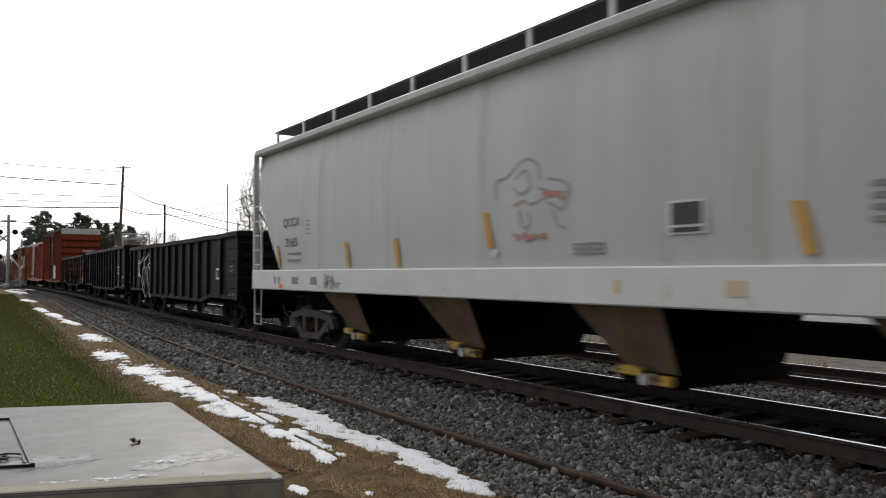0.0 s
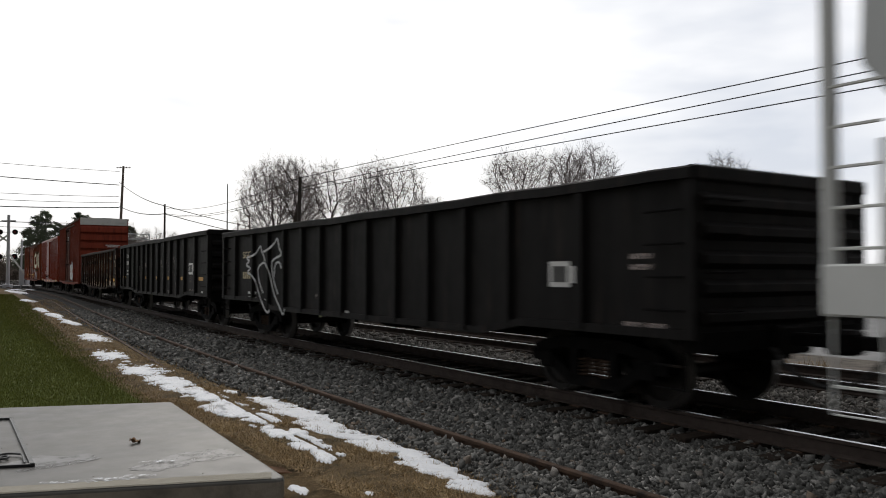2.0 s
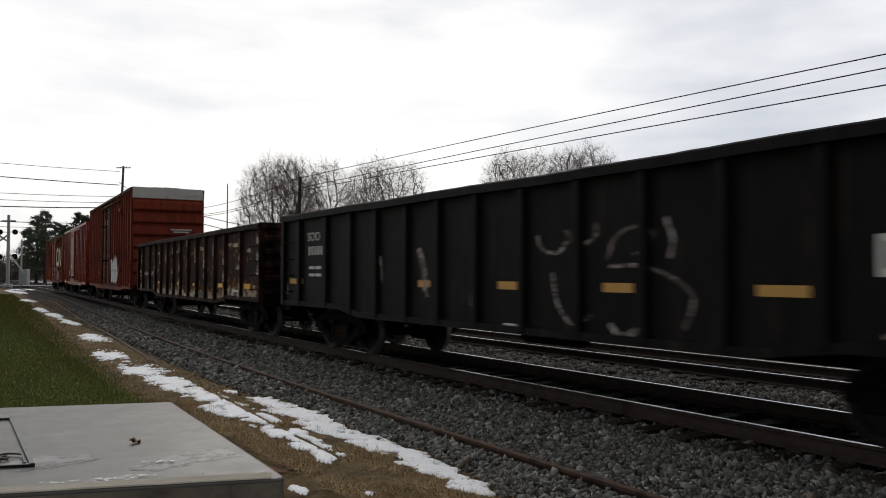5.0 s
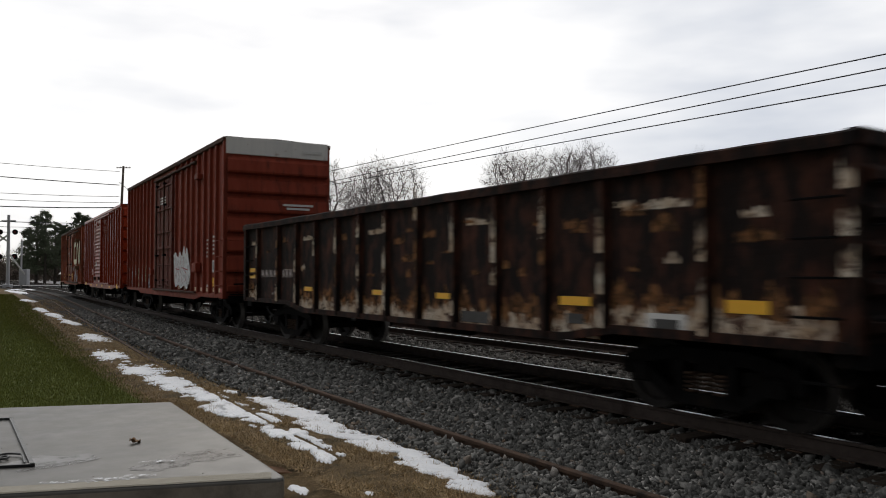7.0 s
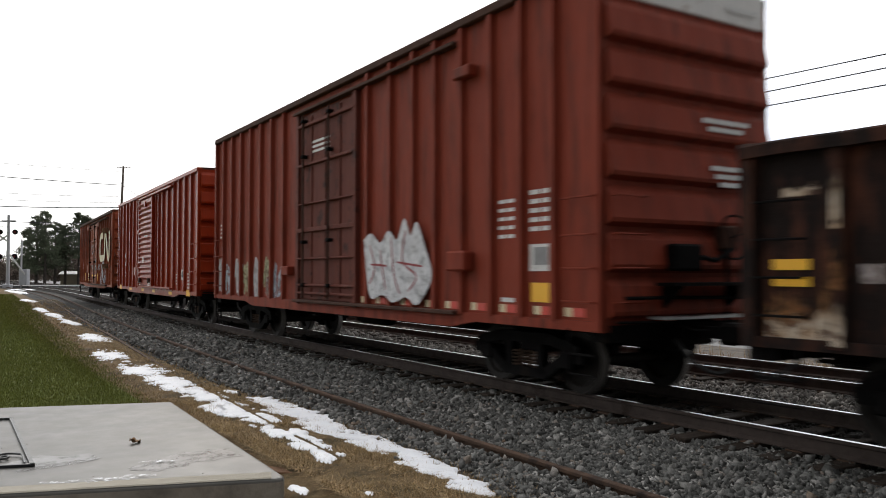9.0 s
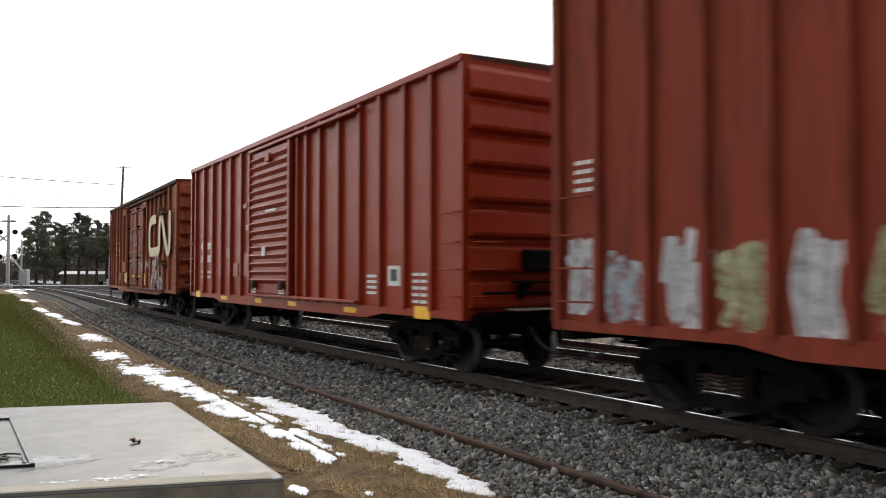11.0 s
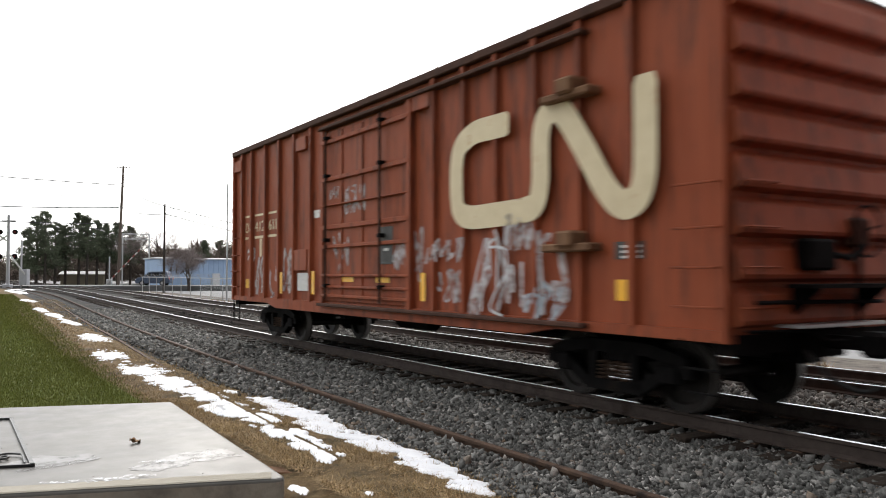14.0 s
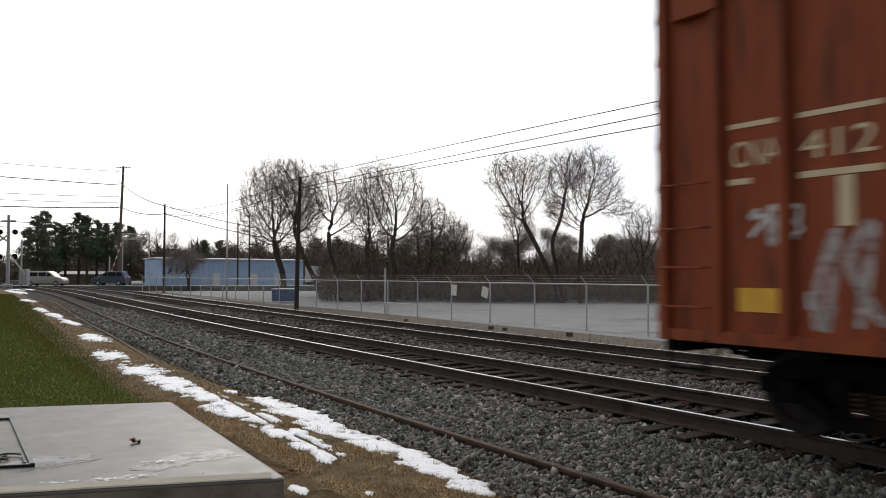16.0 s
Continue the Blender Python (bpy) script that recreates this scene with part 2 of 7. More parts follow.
M_cream = mat("cream_stencil_paint", (0.66, 0.56, 0.36), (0.58, 0.48, 0.30), 0.6, 4.0, bump=0, c3=(0.45, 0.25, 0.12), lo3=0.6, hi3=0.72, scale3=3)
M_dark = mat("dark_stencil_paint", (0.028, 0.027, 0.026), (0.05, 0.048, 0.046), 0.6, 9.0, bump=0)
M_greyletter = mat("worn_grey_lettering", (0.20, 0.20, 0.20), (0.30, 0.30, 0.30), 0.6, 9.0, bump=0)
M_redsign = mat("orange_red_reflector", (0.85, 0.16, 0.06), (0.9, 0.2, 0.08), 0.4, 5.0, bump=0)
M_blackiron = mat("painted_wrought_iron", (0.010, 0.010, 0.011), (0.02, 0.02, 0.02), 0.4, 12.0, bump=0.1)
M_wood = mat("weathered_pole_wood", (0.10, 0.075, 0.06), (0.16, 0.125, 0.10), 0.9, 5.0, bump=0.4, stretch=(6, 6, 0.4), bdist=0.01)
M_darkwood = mat("creosoted_pole_wood", (0.035, 0.027, 0.022), (0.06, 0.048, 0.04), 0.9, 5.0, bump=0.4, stretch=(6, 6, 0.4))
M_galv = mat("galvanised_steel", (0.42, 0.42, 0.42), (0.55, 0.55, 0.55), 0.5, 9.0, bump=0.05, metal=0.5)
M_bark = mat("grey_brown_bark", (0.06, 0.05, 0.044), (0.115, 0.098, 0.086), 0.95, 4.0, bump=0.6, stretch=(3, 3, 0.7), bdist=0.03, spec=0.1)
M_twig = mat("fine_twigs", (0.20, 0.165, 0.155), (0.31, 0.27, 0.26), 0.9, 1.0, bump=0, random_tint=0.3, island=True, spec=0.1)
M_needle = mat("dark_conifer_needles", (0.07, 0.086, 0.052), (0.105, 0.122, 0.078), 0.85, 0.8, bump=0, random_tint=0.4, island=True, spec=0.1)
M_brush = mat("bare_brush", (0.12, 0.095, 0.08), (0.19, 0.155, 0.13), 0.95, 0.6, bump=0, random_tint=0.4, island=True, spec=0.1)
M_blue = mat("pale_blue_siding", (0.34, 0.47, 0.68), (0.40, 0.54, 0.74), 0.6, 0.5, bump=0.1, c3=(0.26, 0.33, 0.44), lo3=0.55, hi3=0.75, scale3=0.4)
M_roofwhite = mat("pale_roof_edge", (0.6, 0.62, 0.64), (0.7, 0.7, 0.72), 0.6, 1.0, bump=0)
M_wire = mat("black_cable", (0.02, 0.02, 0.02), (0.035, 0.035, 0.035), 0.7, 3.0, bump=0)
M_silver = mat("silver_car_paint", (0.48, 0.47, 0.44), (0.52, 0.51, 0.48), 0.3, 2.0, bump=0, metal=0.5)
M_steelblue = mat("slate_blue_car_paint", (0.10, 0.13, 0.19), (0.12, 0.15, 0.22), 0.3, 2.0, bump=0, metal=0.5)
M_glass = mat("dark_car_glass", (0.02, 0.022, 0.025), (0.03, 0.032, 0.035), 0.1, 2.0, bump=0)
M_tyre = mat("tyre_rubber", (0.015, 0.015, 0.015), (0.025, 0.025, 0.025), 0.85, 9.0, bump=0)
M_signalgrey = mat("signal_mast_paint", (0.42, 0.42, 0.45), (0.5, 0.5, 0.52), 0.6, 3.0, bump=0)
M_leaf = mat("dead_leaf", (0.14, 0.07, 0.03), (0.22, 0.12, 0.05), 0.8, 30.0, bump=0.2)
M_cover = mat("blue_tarp", (0.03, 0.08, 0.25), (0.05, 0.11, 0.3), 0.6, 3.0, bump=0.1)


# ---- mesh helpers ----
def mesh_of(name, bm, material):
    me = bpy.data.meshes.new(name)
    bm.to_mesh(me)
    bm.free()
    for m in material if isinstance(material, (list, tuple)) else [material]:
        me.materials.append(m)
    return me


def part(name, bm, material, parent=None, label="", at=None):
    me = bm if isinstance(bm, bpy.types.Mesh) else mesh_of(name, bm, material)
    ob = new(name, me)
    if parent:
        ob.parent = parent
    if at:
        ob.matrix_basis = at
    return tagged(ob, label)


def box(bm, x0, x1, y0, y1, z0, z1, bev=0.0):
    vs = [bm.verts.new((x, y, z)) for x in (x0, x1) for y in (y0, y1) for z in (z0, z1)]
    fs = [bm.faces.new([vs[i] for i in q]) for q in ((0, 1, 3, 2), (4, 6, 7, 5), (0, 4, 5, 1), (2, 3, 7, 6), (0, 2, 6, 4), (1, 5, 7, 3))]
    if bev:
        es = list({e for f in fs for e in f.edges})
        bmesh.ops.bevel(bm, geom=es, offset=bev, segments=1, affect="EDGES", profile=0.5)
    return bm


def cube(*a):
    return box(bmesh.new(), *a)


def tube(bm, pts, radii, seg=6):
    """A tapered tube through points."""
    pts = [Vector(p) for p in pts]
    if not isinstance(radii, (list, tuple)):
        radii = [radii] * len(pts)
    rings = []
    for i, p in enumerate(pts):
        d = (pts[min(i + 1, len(pts) - 1)] - pts[max(i - 1, 0)]).normalized()
        a = d.cross(Vector((0, 0, 1)))
        if a.length < 0.05:
            a = d.cross(Vector((1, 0, 0)))
        a.normalize()
        b = d.cross(a)
        rings.append([bm.verts.new(p + (a * math.cos(2 * math.pi * k / seg) + b * math.sin(2 * math.pi * k / seg)) * radii[i]) for k in range(seg)])
    for r, s in zip(rings, rings[1:]):
        for k in range(seg):
            bm.faces.new((r[k], r[(k + 1) % seg], s[(k + 1) % seg], s[k]))
    bm.faces.new(rings[0])
    bm.faces.new(rings[-1][::-1])
    return bm


def prism_y(bm, prof, y0, y1):
    """Profile of (x, z) extruded along y."""
    a = [bm.verts.new((x, y0, z)) for x, z in prof]
    b = [bm.verts.new((x, y1, z)) for x, z in prof]
    n = len(prof)
    for i in range(n):
        bm.faces.new((a[i], a[(i + 1) % n], b[(i + 1) % n], b[i]))
    bm.faces.new(a[::-1])
    bm.faces.new(b)
    bmesh.ops.recalc_face_normals(bm, faces=bm.faces[:])
    return bm


def prism_x(bm, prof, x0, x1):
    """Profile of (y, z) extruded along x."""
    a = [bm.verts.new((x0, y, z)) for y, z in prof]
    b = [bm.verts.new((x1, y, z)) for y, z in prof]
    n = len(prof)
    for i in range(n):
        bm.faces.new((a[i], a[(i + 1) % n], b[(i + 1) % n], b[i]))
    bm.faces.new(a[::-1])
    bm.faces.new(b)
    bmesh.ops.recalc_face_normals(bm, faces=bm.faces[:])
    return bm


def spline(pts, n=6):
    """Catmull-Rom through 2D or 3D points."""
    p = [Vector(q) for q in pts]
    p = [p[0] * 2 - p[1]] + p + [p[-1] * 2 - p[-2]]
    out = []
    for i in range(1, len(p) - 2):
        for k in range(n):
            t = k / n
            out.append(0.5 * ((2 * p[i]) + (p[i + 1] - p[i - 1]) * t + (2 * p[i - 1] - 5 * p[i] + 4 * p[i + 1] - p[i + 2]) * t * t
                              + (3 * p[i] - p[i - 1] - 3 * p[i + 1] + p[i + 2]) * t ** 3))
    out.append(p[-2])
    return out


# ---- the line of the tracks: straight beside the camera, easing right in the distance ----
def main_x(y):
    q = min(max(y, 0.0), 100.0)
    return 8.129 + 0.0026777 * q * q / 2 - 5.13e-5 * q ** 3 / 6 + (0.0114 * (y - 100) if y > 100 else 0)


def side_x(y):
    q = min(max(y, 0.0), 88.0)
    return 4.712 + 0.0041754 * q * q / 2 - 9.49e-5 * q ** 3 / 6


def buried_x(y):
    """The siding's near rail, closing in on the other as it runs out under the grass."""
    return side_x(y) - 1.44 + 0.031 * min(max(y - 6.5, 0.0), 16.0)


SPEED = 7.322


def rail_pose(yc, half):
    """Pose of a vehicle whose bogies stand half a wheelbase either side of yc."""
    a, b = main_x(yc - half), main_x(yc + half)
    return pose((a + b) / 2, yc, 0, 0, 0, -math.degrees(math.atan2(b - a, 2 * half)))


# ---- ground: one sheet to the horizon, with the track beds raised on it ----
def lerp_profile(u, prof):
    for (a, za), (b, zb) in zip(prof, prof[1:]):
        if u <= b:
            return za + (zb - za) * max(0.0, min(1.0, (u - a) / (b - a)))
    return prof[-1][1]


# across the line, measured from the near main track: height of the bed
BED = [(-60, -0.12), (-6.0, -0.12), (-5.65, -0.16), (-5.2, -0.15), (-4.6, -0.14), (-4.2, -0.19), (-3.42, -0.19), (-3.0, -0.205), (-2.4, -0.225), (-1.65, -0.205), (-1.35, -0.235), (1.4, -0.235), (1.95, -0.215), (2.5, -0.235), (5.3, -0.235), (5.6, -0.22), (6.6, -0.45), (8.8, -0.62), (400, -0.62)]


def ground_z(x, y):
    return lerp_profile(x - main_x(y), BED)


def build_ground():
    us = [-3000, -400, -100, -40, -20, -12, -9, -7.5, -6.6, -6.0, -5.65, -5.0, -4.55, -4.15, -3.8, -3.4, -3.1, -2.7, -2.4, -2.0, -1.7, -1.2, 0, 1.2, 2, 3, 4, 5, 5.6, 6.1, 6.6, 7.4, 8.8, 12, 20, 30, 45, 70, 120, 300, 900, 3000]
    ys = [-3000, -600, -150, -60, -30, -15, -8, -4] + list(range(0, 60, 2)) + list(range(60, 160, 6)) + [180, 220, 300, 500, 1000, 3000]
    bm = bmesh.new()
    grid = []
    for y in ys:
        row = []
        for u in us:
            z = lerp_profile(u, BED)
            if u <= -5.65 and y <= 8:
                z = min(z, -0.27)
            shift = 0.0
            if u <= -5.65 and y > 0:      # the lawn's edge bends away from the line
                shift = -min(1.9, max(0.0, (y - 13) * 0.0243))
            row.append(bm.verts.new((main_x(y) + u + shift, y, z)))
        grid.append(row)
    for r, (a, b) in enumerate(zip(grid, grid[1:])):
        for i in range(len(us) - 1):
            f = bm.faces.new((a[i], a[i + 1], b[i + 1], b[i]))
            c = (us[i] + us[i + 1]) / 2
            if c < -5.65 and ys[r + 1] > 8:
                f.material_index = 1
            elif c < -4.15:
                f.material_index = 4
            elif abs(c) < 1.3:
                # strip between the main rails takes the shade-coloured bed
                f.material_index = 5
            elif -4.15 < c < 6.8:
                f.material_index = 2
            elif c > 12:
                f.material_index = 3
            f.smooth = True
    ob = part("ground", bm, [M_soil, M_lawn, M_ballast, M_asphalt, M_strip, M_shadebed])
    tagged(ob, "gravelly ground with lawn, ballast beds and a paved lot", "ground", kind="structure")


build_ground()


def rail_mesh(centre, off, top, y0, y1, mats, head_mat):
    """A rail of flat-bottom section swept along a line."""
    prof = [(-0.07, -0.17), (0.07, -0.17), (0.07, -0.158), (0.012, -0.135), (0.010, -0.045), (0.036, -0.034), (0.036, -0.006), (0.028, 0.0), (-0.028, 0.0), (-0.036, -0.006), (-0.036, -0.034), (-0.010, -0.045), (-0.012, -0.135), (-0.07, -0.158)]
    ys = []
    y = y0
    while y < y1:
        ys.append(y)
        y += 1.0 if y < 60 else 3.0
    ys.append(y1)
    bm = bmesh.new()
    rings = [[bm.verts.new((centre(y) + off + px, y, top + pz)) for px, pz in prof] for y in ys]
    n = len(prof)
    for a, b in zip(rings, rings[1:]):
        for i in range(n):
            f = bm.faces.new((a[i], b[i], b[(i + 1) % n], a[(i + 1) % n]))
            f.material_index = 1 if i in (7,) and head_mat else 0
    bm.faces.new(rings[0])
    bm.faces.new(rings[-1][::-1])
    return mesh_of("rail", bm, mats)


def track(label, centre, gauge_off, top, y0, y1, head, tie_y0, tie_y1, tie_top):
    root = tagged(new("railway_track"), label, "railway track", kind="structure")
    for k, off in enumerate(gauge_off):
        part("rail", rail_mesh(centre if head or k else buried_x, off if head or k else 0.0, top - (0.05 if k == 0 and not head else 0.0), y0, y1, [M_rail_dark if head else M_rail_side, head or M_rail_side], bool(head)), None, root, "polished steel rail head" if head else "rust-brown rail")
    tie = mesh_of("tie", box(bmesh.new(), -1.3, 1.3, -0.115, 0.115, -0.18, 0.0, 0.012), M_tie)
    plate = mesh_of("tie_plate", box(bmesh.new(), -0.10, 0.10, -0.09, 0.09, 0, 0.012), M_rail_side)
    rnd = random.Random(5)
    y = tie_y0
    mid = sum(gauge_off) / 2
    while y < tie_y1:
        dx = (centre(y + 0.5) - centre(y - 0.5))
        t = part("tie", tie, None, root, at=pose(centre(y) + mid + rnd.uniform(-0.05, 0.05), y, tie_top + rnd.uniform(-0.02, 0.008), 0, 0, -math.degrees(math.atan(dx)) + rnd.uniform(-1.5, 1.5)))
        if y < 26 and head:
            for off in gauge_off:
                part("tie_plate", plate, None, t, at=Matrix.Translation((off - mid, 0, 0.001)))
        y += 0.51 + rnd.uniform(-0.03, 0.03)
    return root


# ---- railway car building kit: x across (camera side negative), y along, z from the rail heads ----
WHEEL_R = 0.42


def wheelset_mesh():
    bm = bmesh.new()
    for s in (-1, 1):
        prof = [(0.0, 0.09), (0.10, 0.09), (0.11, 0.04), (0.30, 0.035), (0.33, 0.07), (WHEEL_R, 0.07), (WHEEL_R + 0.003, -0.045), (WHEEL_R + 0.027, -0.05), (WHEEL_R + 0.027, -0.068), (0.33, -0.07), (0.30, 0.0), (0.11, 0.01), (0.10, -0.06), (0.0, -0.06)]
        seg = 24
        rings = []
        for r, w in prof:
            rings.append([bm.verts.new((s * (0.765 + w), r * math.cos(2 * math.pi * k / seg), r * math.sin(2 * math.pi * k / seg))) for k in range(seg)] if r > 0 else None)
        for i in range(len(prof) - 1):
            a, b = rings[i], rings[i + 1]
            if a and b:
                for k in range(seg):
                    f = bm.faces.new((a[k], a[(k + 1) % seg], b[(k + 1) % seg], b[k]))
                    f.material_index = 1 if i == 5 else 0
                    f.smooth = i == 5
    tube(bm, [(-1.02, 0, 0), (1.02, 0, 0)], 0.075, 10)
    for k in range(3):
        a = 2 * math.pi * k / 3
        box(bm, -1.035, -1.02, 0.035 * math.cos(a) - 0.012, 0.035 * math.cos(a) + 0.012, 0.035 * math.sin(a) - 0.012, 0.035 * math.sin(a) + 0.012)
    bmesh.ops.recalc_face_normals(bm, faces=bm.faces[:])
    return mesh_of("wheelset", bm, [M_wheel, M_tread])


def side_frame_mesh(material):
    """Cast side frame of a three-piece freight truck with a spring window."""
    bm = bmesh.new()
    outline_top = [(-1.13, 0.42), (-1.12, 0.56), (-0.95, 0.62), (-0.55, 0.70), (0.55, 0.70), (0.95, 0.62), (1.12, 0.56), (1.13, 0.42)]
    # top member, two diagonal legs, bottom member, two columns
    def bar(p, q, w, x0=-1.07, x1=-0.93):
        p, q = Vector(p), Vector(q)
        d = (q - p).normalized()
        n = Vector((-d.y, d.x)) * w / 2
        prism_x(bm, [tuple(p + n), tuple(q + n), tuple(q - n), tuple(p - n)], x0, x1)
    for a, b in zip(outline_top, outline_top[1:]):
        bar(a, b, 0.15)
    bar((-1.0, 0.56), (-0.42, 0.22), 0.14)
    bar((1.0, 0.56), (0.42, 0.22), 0.14)
    bar((-0.48, 0.22), (0.48, 0.22), 0.13)
    bar((-0.34, 0.22), (-0.34, 0.70), 0.12)
    bar((0.34, 0.22), (0.34, 0.70), 0.12)
    for s in (-1, 1):
        box(bm, -1.10, -0.92, s * 0.89 - 0.13, s * 0.89 + 0.13, 0.34, 0.55, 0.02)
    return mesh_of("side_frame", bm, material)


def spring_mesh():
    bm = bmesh.new()
    for yy in (-0.2, 0.0, 0.2):
        pts = [(-1.0 + 0.07 * math.cos(a), yy + 0.07 * math.sin(a), 0.28 + 0.24 * a / (2 * math.pi * 5)) for a in [2 * math.pi * k / 8 for k in range(41)]]
        tube(bm, pts, 0.016, 4)
    return mesh_of("coil_spring", bm, M_rail_side)


WHEELSET = wheelset_mesh()
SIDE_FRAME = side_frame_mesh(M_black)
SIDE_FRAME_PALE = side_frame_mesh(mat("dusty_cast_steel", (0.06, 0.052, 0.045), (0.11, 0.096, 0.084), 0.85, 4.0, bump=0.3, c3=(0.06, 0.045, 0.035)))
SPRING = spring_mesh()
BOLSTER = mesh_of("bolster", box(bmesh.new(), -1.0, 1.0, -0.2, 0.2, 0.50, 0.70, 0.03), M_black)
SPINNING = []


def truck(car, y, pale=False):
    t = part("truck", BOLSTER, None, car, "black cast-steel freight truck", at=pose(0, y, 0))
    frame_me = SIDE_FRAME_PALE if pale else SIDE_FRAME
    part("side_frame", frame_me, None, t)
    part("side_frame", frame_me, None, t, at=pose(0, 0, 0, 0, 0, 180))
    part("coil_spring", SPRING, None, t)
    for dy in (-0.89, 0.89):
        SPINNING.append(part("wheelset", WHEELSET, None, t, "steel wheels on an axle", at=pose(0, dy, WHEEL_R)))
    return t


def coupler(car, yend, sgn):
    bm = bmesh.new()
    box(bm, -0.07, 0.07, min(yend, yend + sgn * 0.55), max(yend, yend + sgn * 0.55), 0.80, 0.94, 0.015)
    box(bm, -0.16, 0.13, *sorted((yend + sgn * 0.50, yend + sgn * 0.78)), 0.74, 1.0, 0.04)
    box(bm, -0.3, 0.3, *sorted((yend - sgn * 0.05, yend + sgn * 0.12)), 0.70, 1.02, 0.03)
    part("coupler", bm, M_black, car, "black knuckle coupler")
    bm = bmesh.new()
    tube(bm, spline([(-0.35, yend + sgn * 0.05, 0.78), (-0.36, yend + sgn * 0.3, 0.55), (-0.3, yend + sgn * 0.6, 0.42), (-0.2, yend + sgn * 0.75, 0.48)]), 0.025, 5)
    part("air_hose", bm, M_tyre, car)


def ladder(car, y0, y1, zs, x, material=None, stiles=True, z0=None, z1=None):
    """Rungs across the side between y0 and y1, standing off the side."""
    m = material or M_black
    for z in zs:
        bm = bmesh.new()
        tube(bm, [(x + 0.075, y0, z), (x, y0, z), (x, y1, z), (x + 0.075, y1, z)], 0.013, 5)
        part("ladder_rung", bm, m, car)
    if stiles:
        for y in (y0, y1):
            part("ladder_stile", cube(x, x + 0.03, y - 0.02, y + 0.02, z0 or zs[0] - 0.25, z1 or zs[-1] + 0.25), m, car)


def end_ladder(car, x0, x1, zs, y, material=None):
    s = 1 if y > 0 else -1
    for z in zs:
        bm = bmesh.new()
        tube(bm, [(x0, y - s * 0.08, z), (x0, y, z), (x1, y, z), (x1, y - s * 0.08, z)], 0.013, 5)
        part("ladder_rung", bm, material or M_black, car)


def sill_step(car, y, x, ztop, material=None):
    bm = bmesh.new()
    tube(bm, [(x, y - 0.22, ztop), (x, y - 0.22, 0.38), (x, y + 0.22, 0.38), (x, y + 0.22, ztop)], 0.02, 5)
    tube(bm, [(x, y - 0.22, 0.62), (x, y + 0.22, 0.62)], 0.016, 5)
    part("sill_step", bm, material or M_black, car)


def plate(car, name, y0, y1, z0, z1, x, material, label="", d=0.004, shear=0.0):
    """A thin painted panel or reflector lying on the side."""
    bm = bmesh.new()
    vs = [(y0 + shear, z1), (y1 + shear, z1), (y1, z0), (y0, z0)]
    prism_x(bm, vs, x - d, x)
    return part(name, bm, material, car, label)


def stroke(car, name, pts, width, x, material, label="", smooth=True, d=0.0045, parent_bm=None):
    """A sprayed or painted line on the side: points (y, z)."""
    q = spline([Vector((a, b, 0)) for a, b in pts], 6) if smooth else [Vector((a, b, 0)) for a, b in pts]
    bm = parent_bm or bmesh.new()
    left, right = [], []
    for i, p in enumerate(q):
        t = (q[min(i + 1, len(q) - 1)] - q[max(i - 1, 0)])
        t.normalize()
        nrm = Vector((-t.y, t.x, 0)) * width / 2 * (1.0 if 0 < i < len(q) - 1 else 0.75)
        left.append(bm.verts.new((x - d, (p + nrm).x, (p + nrm).y)))
        right.append(bm.verts.new((x - d, (p - nrm).x, (p - nrm).y)))
    for i in range(len(q) - 1):
        bm.faces.new((left[i], left[i + 1], right[i + 1], right[i]))
    if parent_bm is None:
        return part(name, bm, material, car, label)


def words(car, text, y, z, size, x, material, width=None, name="lettering"):
    """Lettering on the camera side: reads towards -y, starts at y."""
    cu = bpy.data.curves.new(name, "FONT")
    cu.body, cu.size, cu.extrude = text, size, 0.001
    tmp = bpy.data.objects.new(name, cu)
    scene.collection.objects.link(tmp)
    bpy.context.view_layer.update()
    me = bpy.data.meshes.new_from_object(tmp.evaluated_get(bpy.context.evaluated_depsgraph_get()))
    bpy.data.objects.remove(tmp)
    me.materials.clear()
    me.materials.append(material)
    ob = new(name, me)
    ob.parent = car
    w = max(v.co.x for v in me.vertices) or 1
    sx = width / w if width else 1
    ob.matrix_basis = Matrix.Translation((x - 0.004, y, z)) @ Matrix(((0, 0, -1, 0), (-sx, 0, 0, 0), (0, 1, 0, 0), (0, 0, 0, 1)))
    return ob


def bars(car, y0, y1, z, h, x, material, rows=2, gap=0.07, splits=1, name="stencil_bar"):
    """Unreadable stencilled lines as plain bars."""
    w = (y1 - y0) / splits
    me = mesh_of(name, cube(-0.004, 0, 0, 0.82 * w, 0, h), material)
    for r in range(rows):
        for s in range(splits):
            part(name, me, None, car, at=pose(x, y0 + s * w, z - r * (h + gap)))


def end_bars(car, x0, x1, z, h, y, material, rows=2):
    for r in range(rows):
        ins = 0.12 * (x1 - x0) * r
        part("stencil_bar", cube(x0 + ins, x1 - ins, y - 0.004, y, z - r * h * 1.7, z - r * h * 1.7 + h), material, car)


def nudge(car, names, dy):
    for o in car.children:
        if o.name.split(".")[0] in names:
            o.location.y += dy


FITTINGS = ("side_post", "door", "lower_track", "upper_track", "graffiti_tag", "graffiti_outline", "placard", "yellow_panel", "reflector_strip", "stencil_bar", "valve_box", "reflector", "placard_board", "tack_board", "grab_bracket", "lettering", "stencil_line", "black_panel", "roof_bracket", "track_bracket", "track_stop")


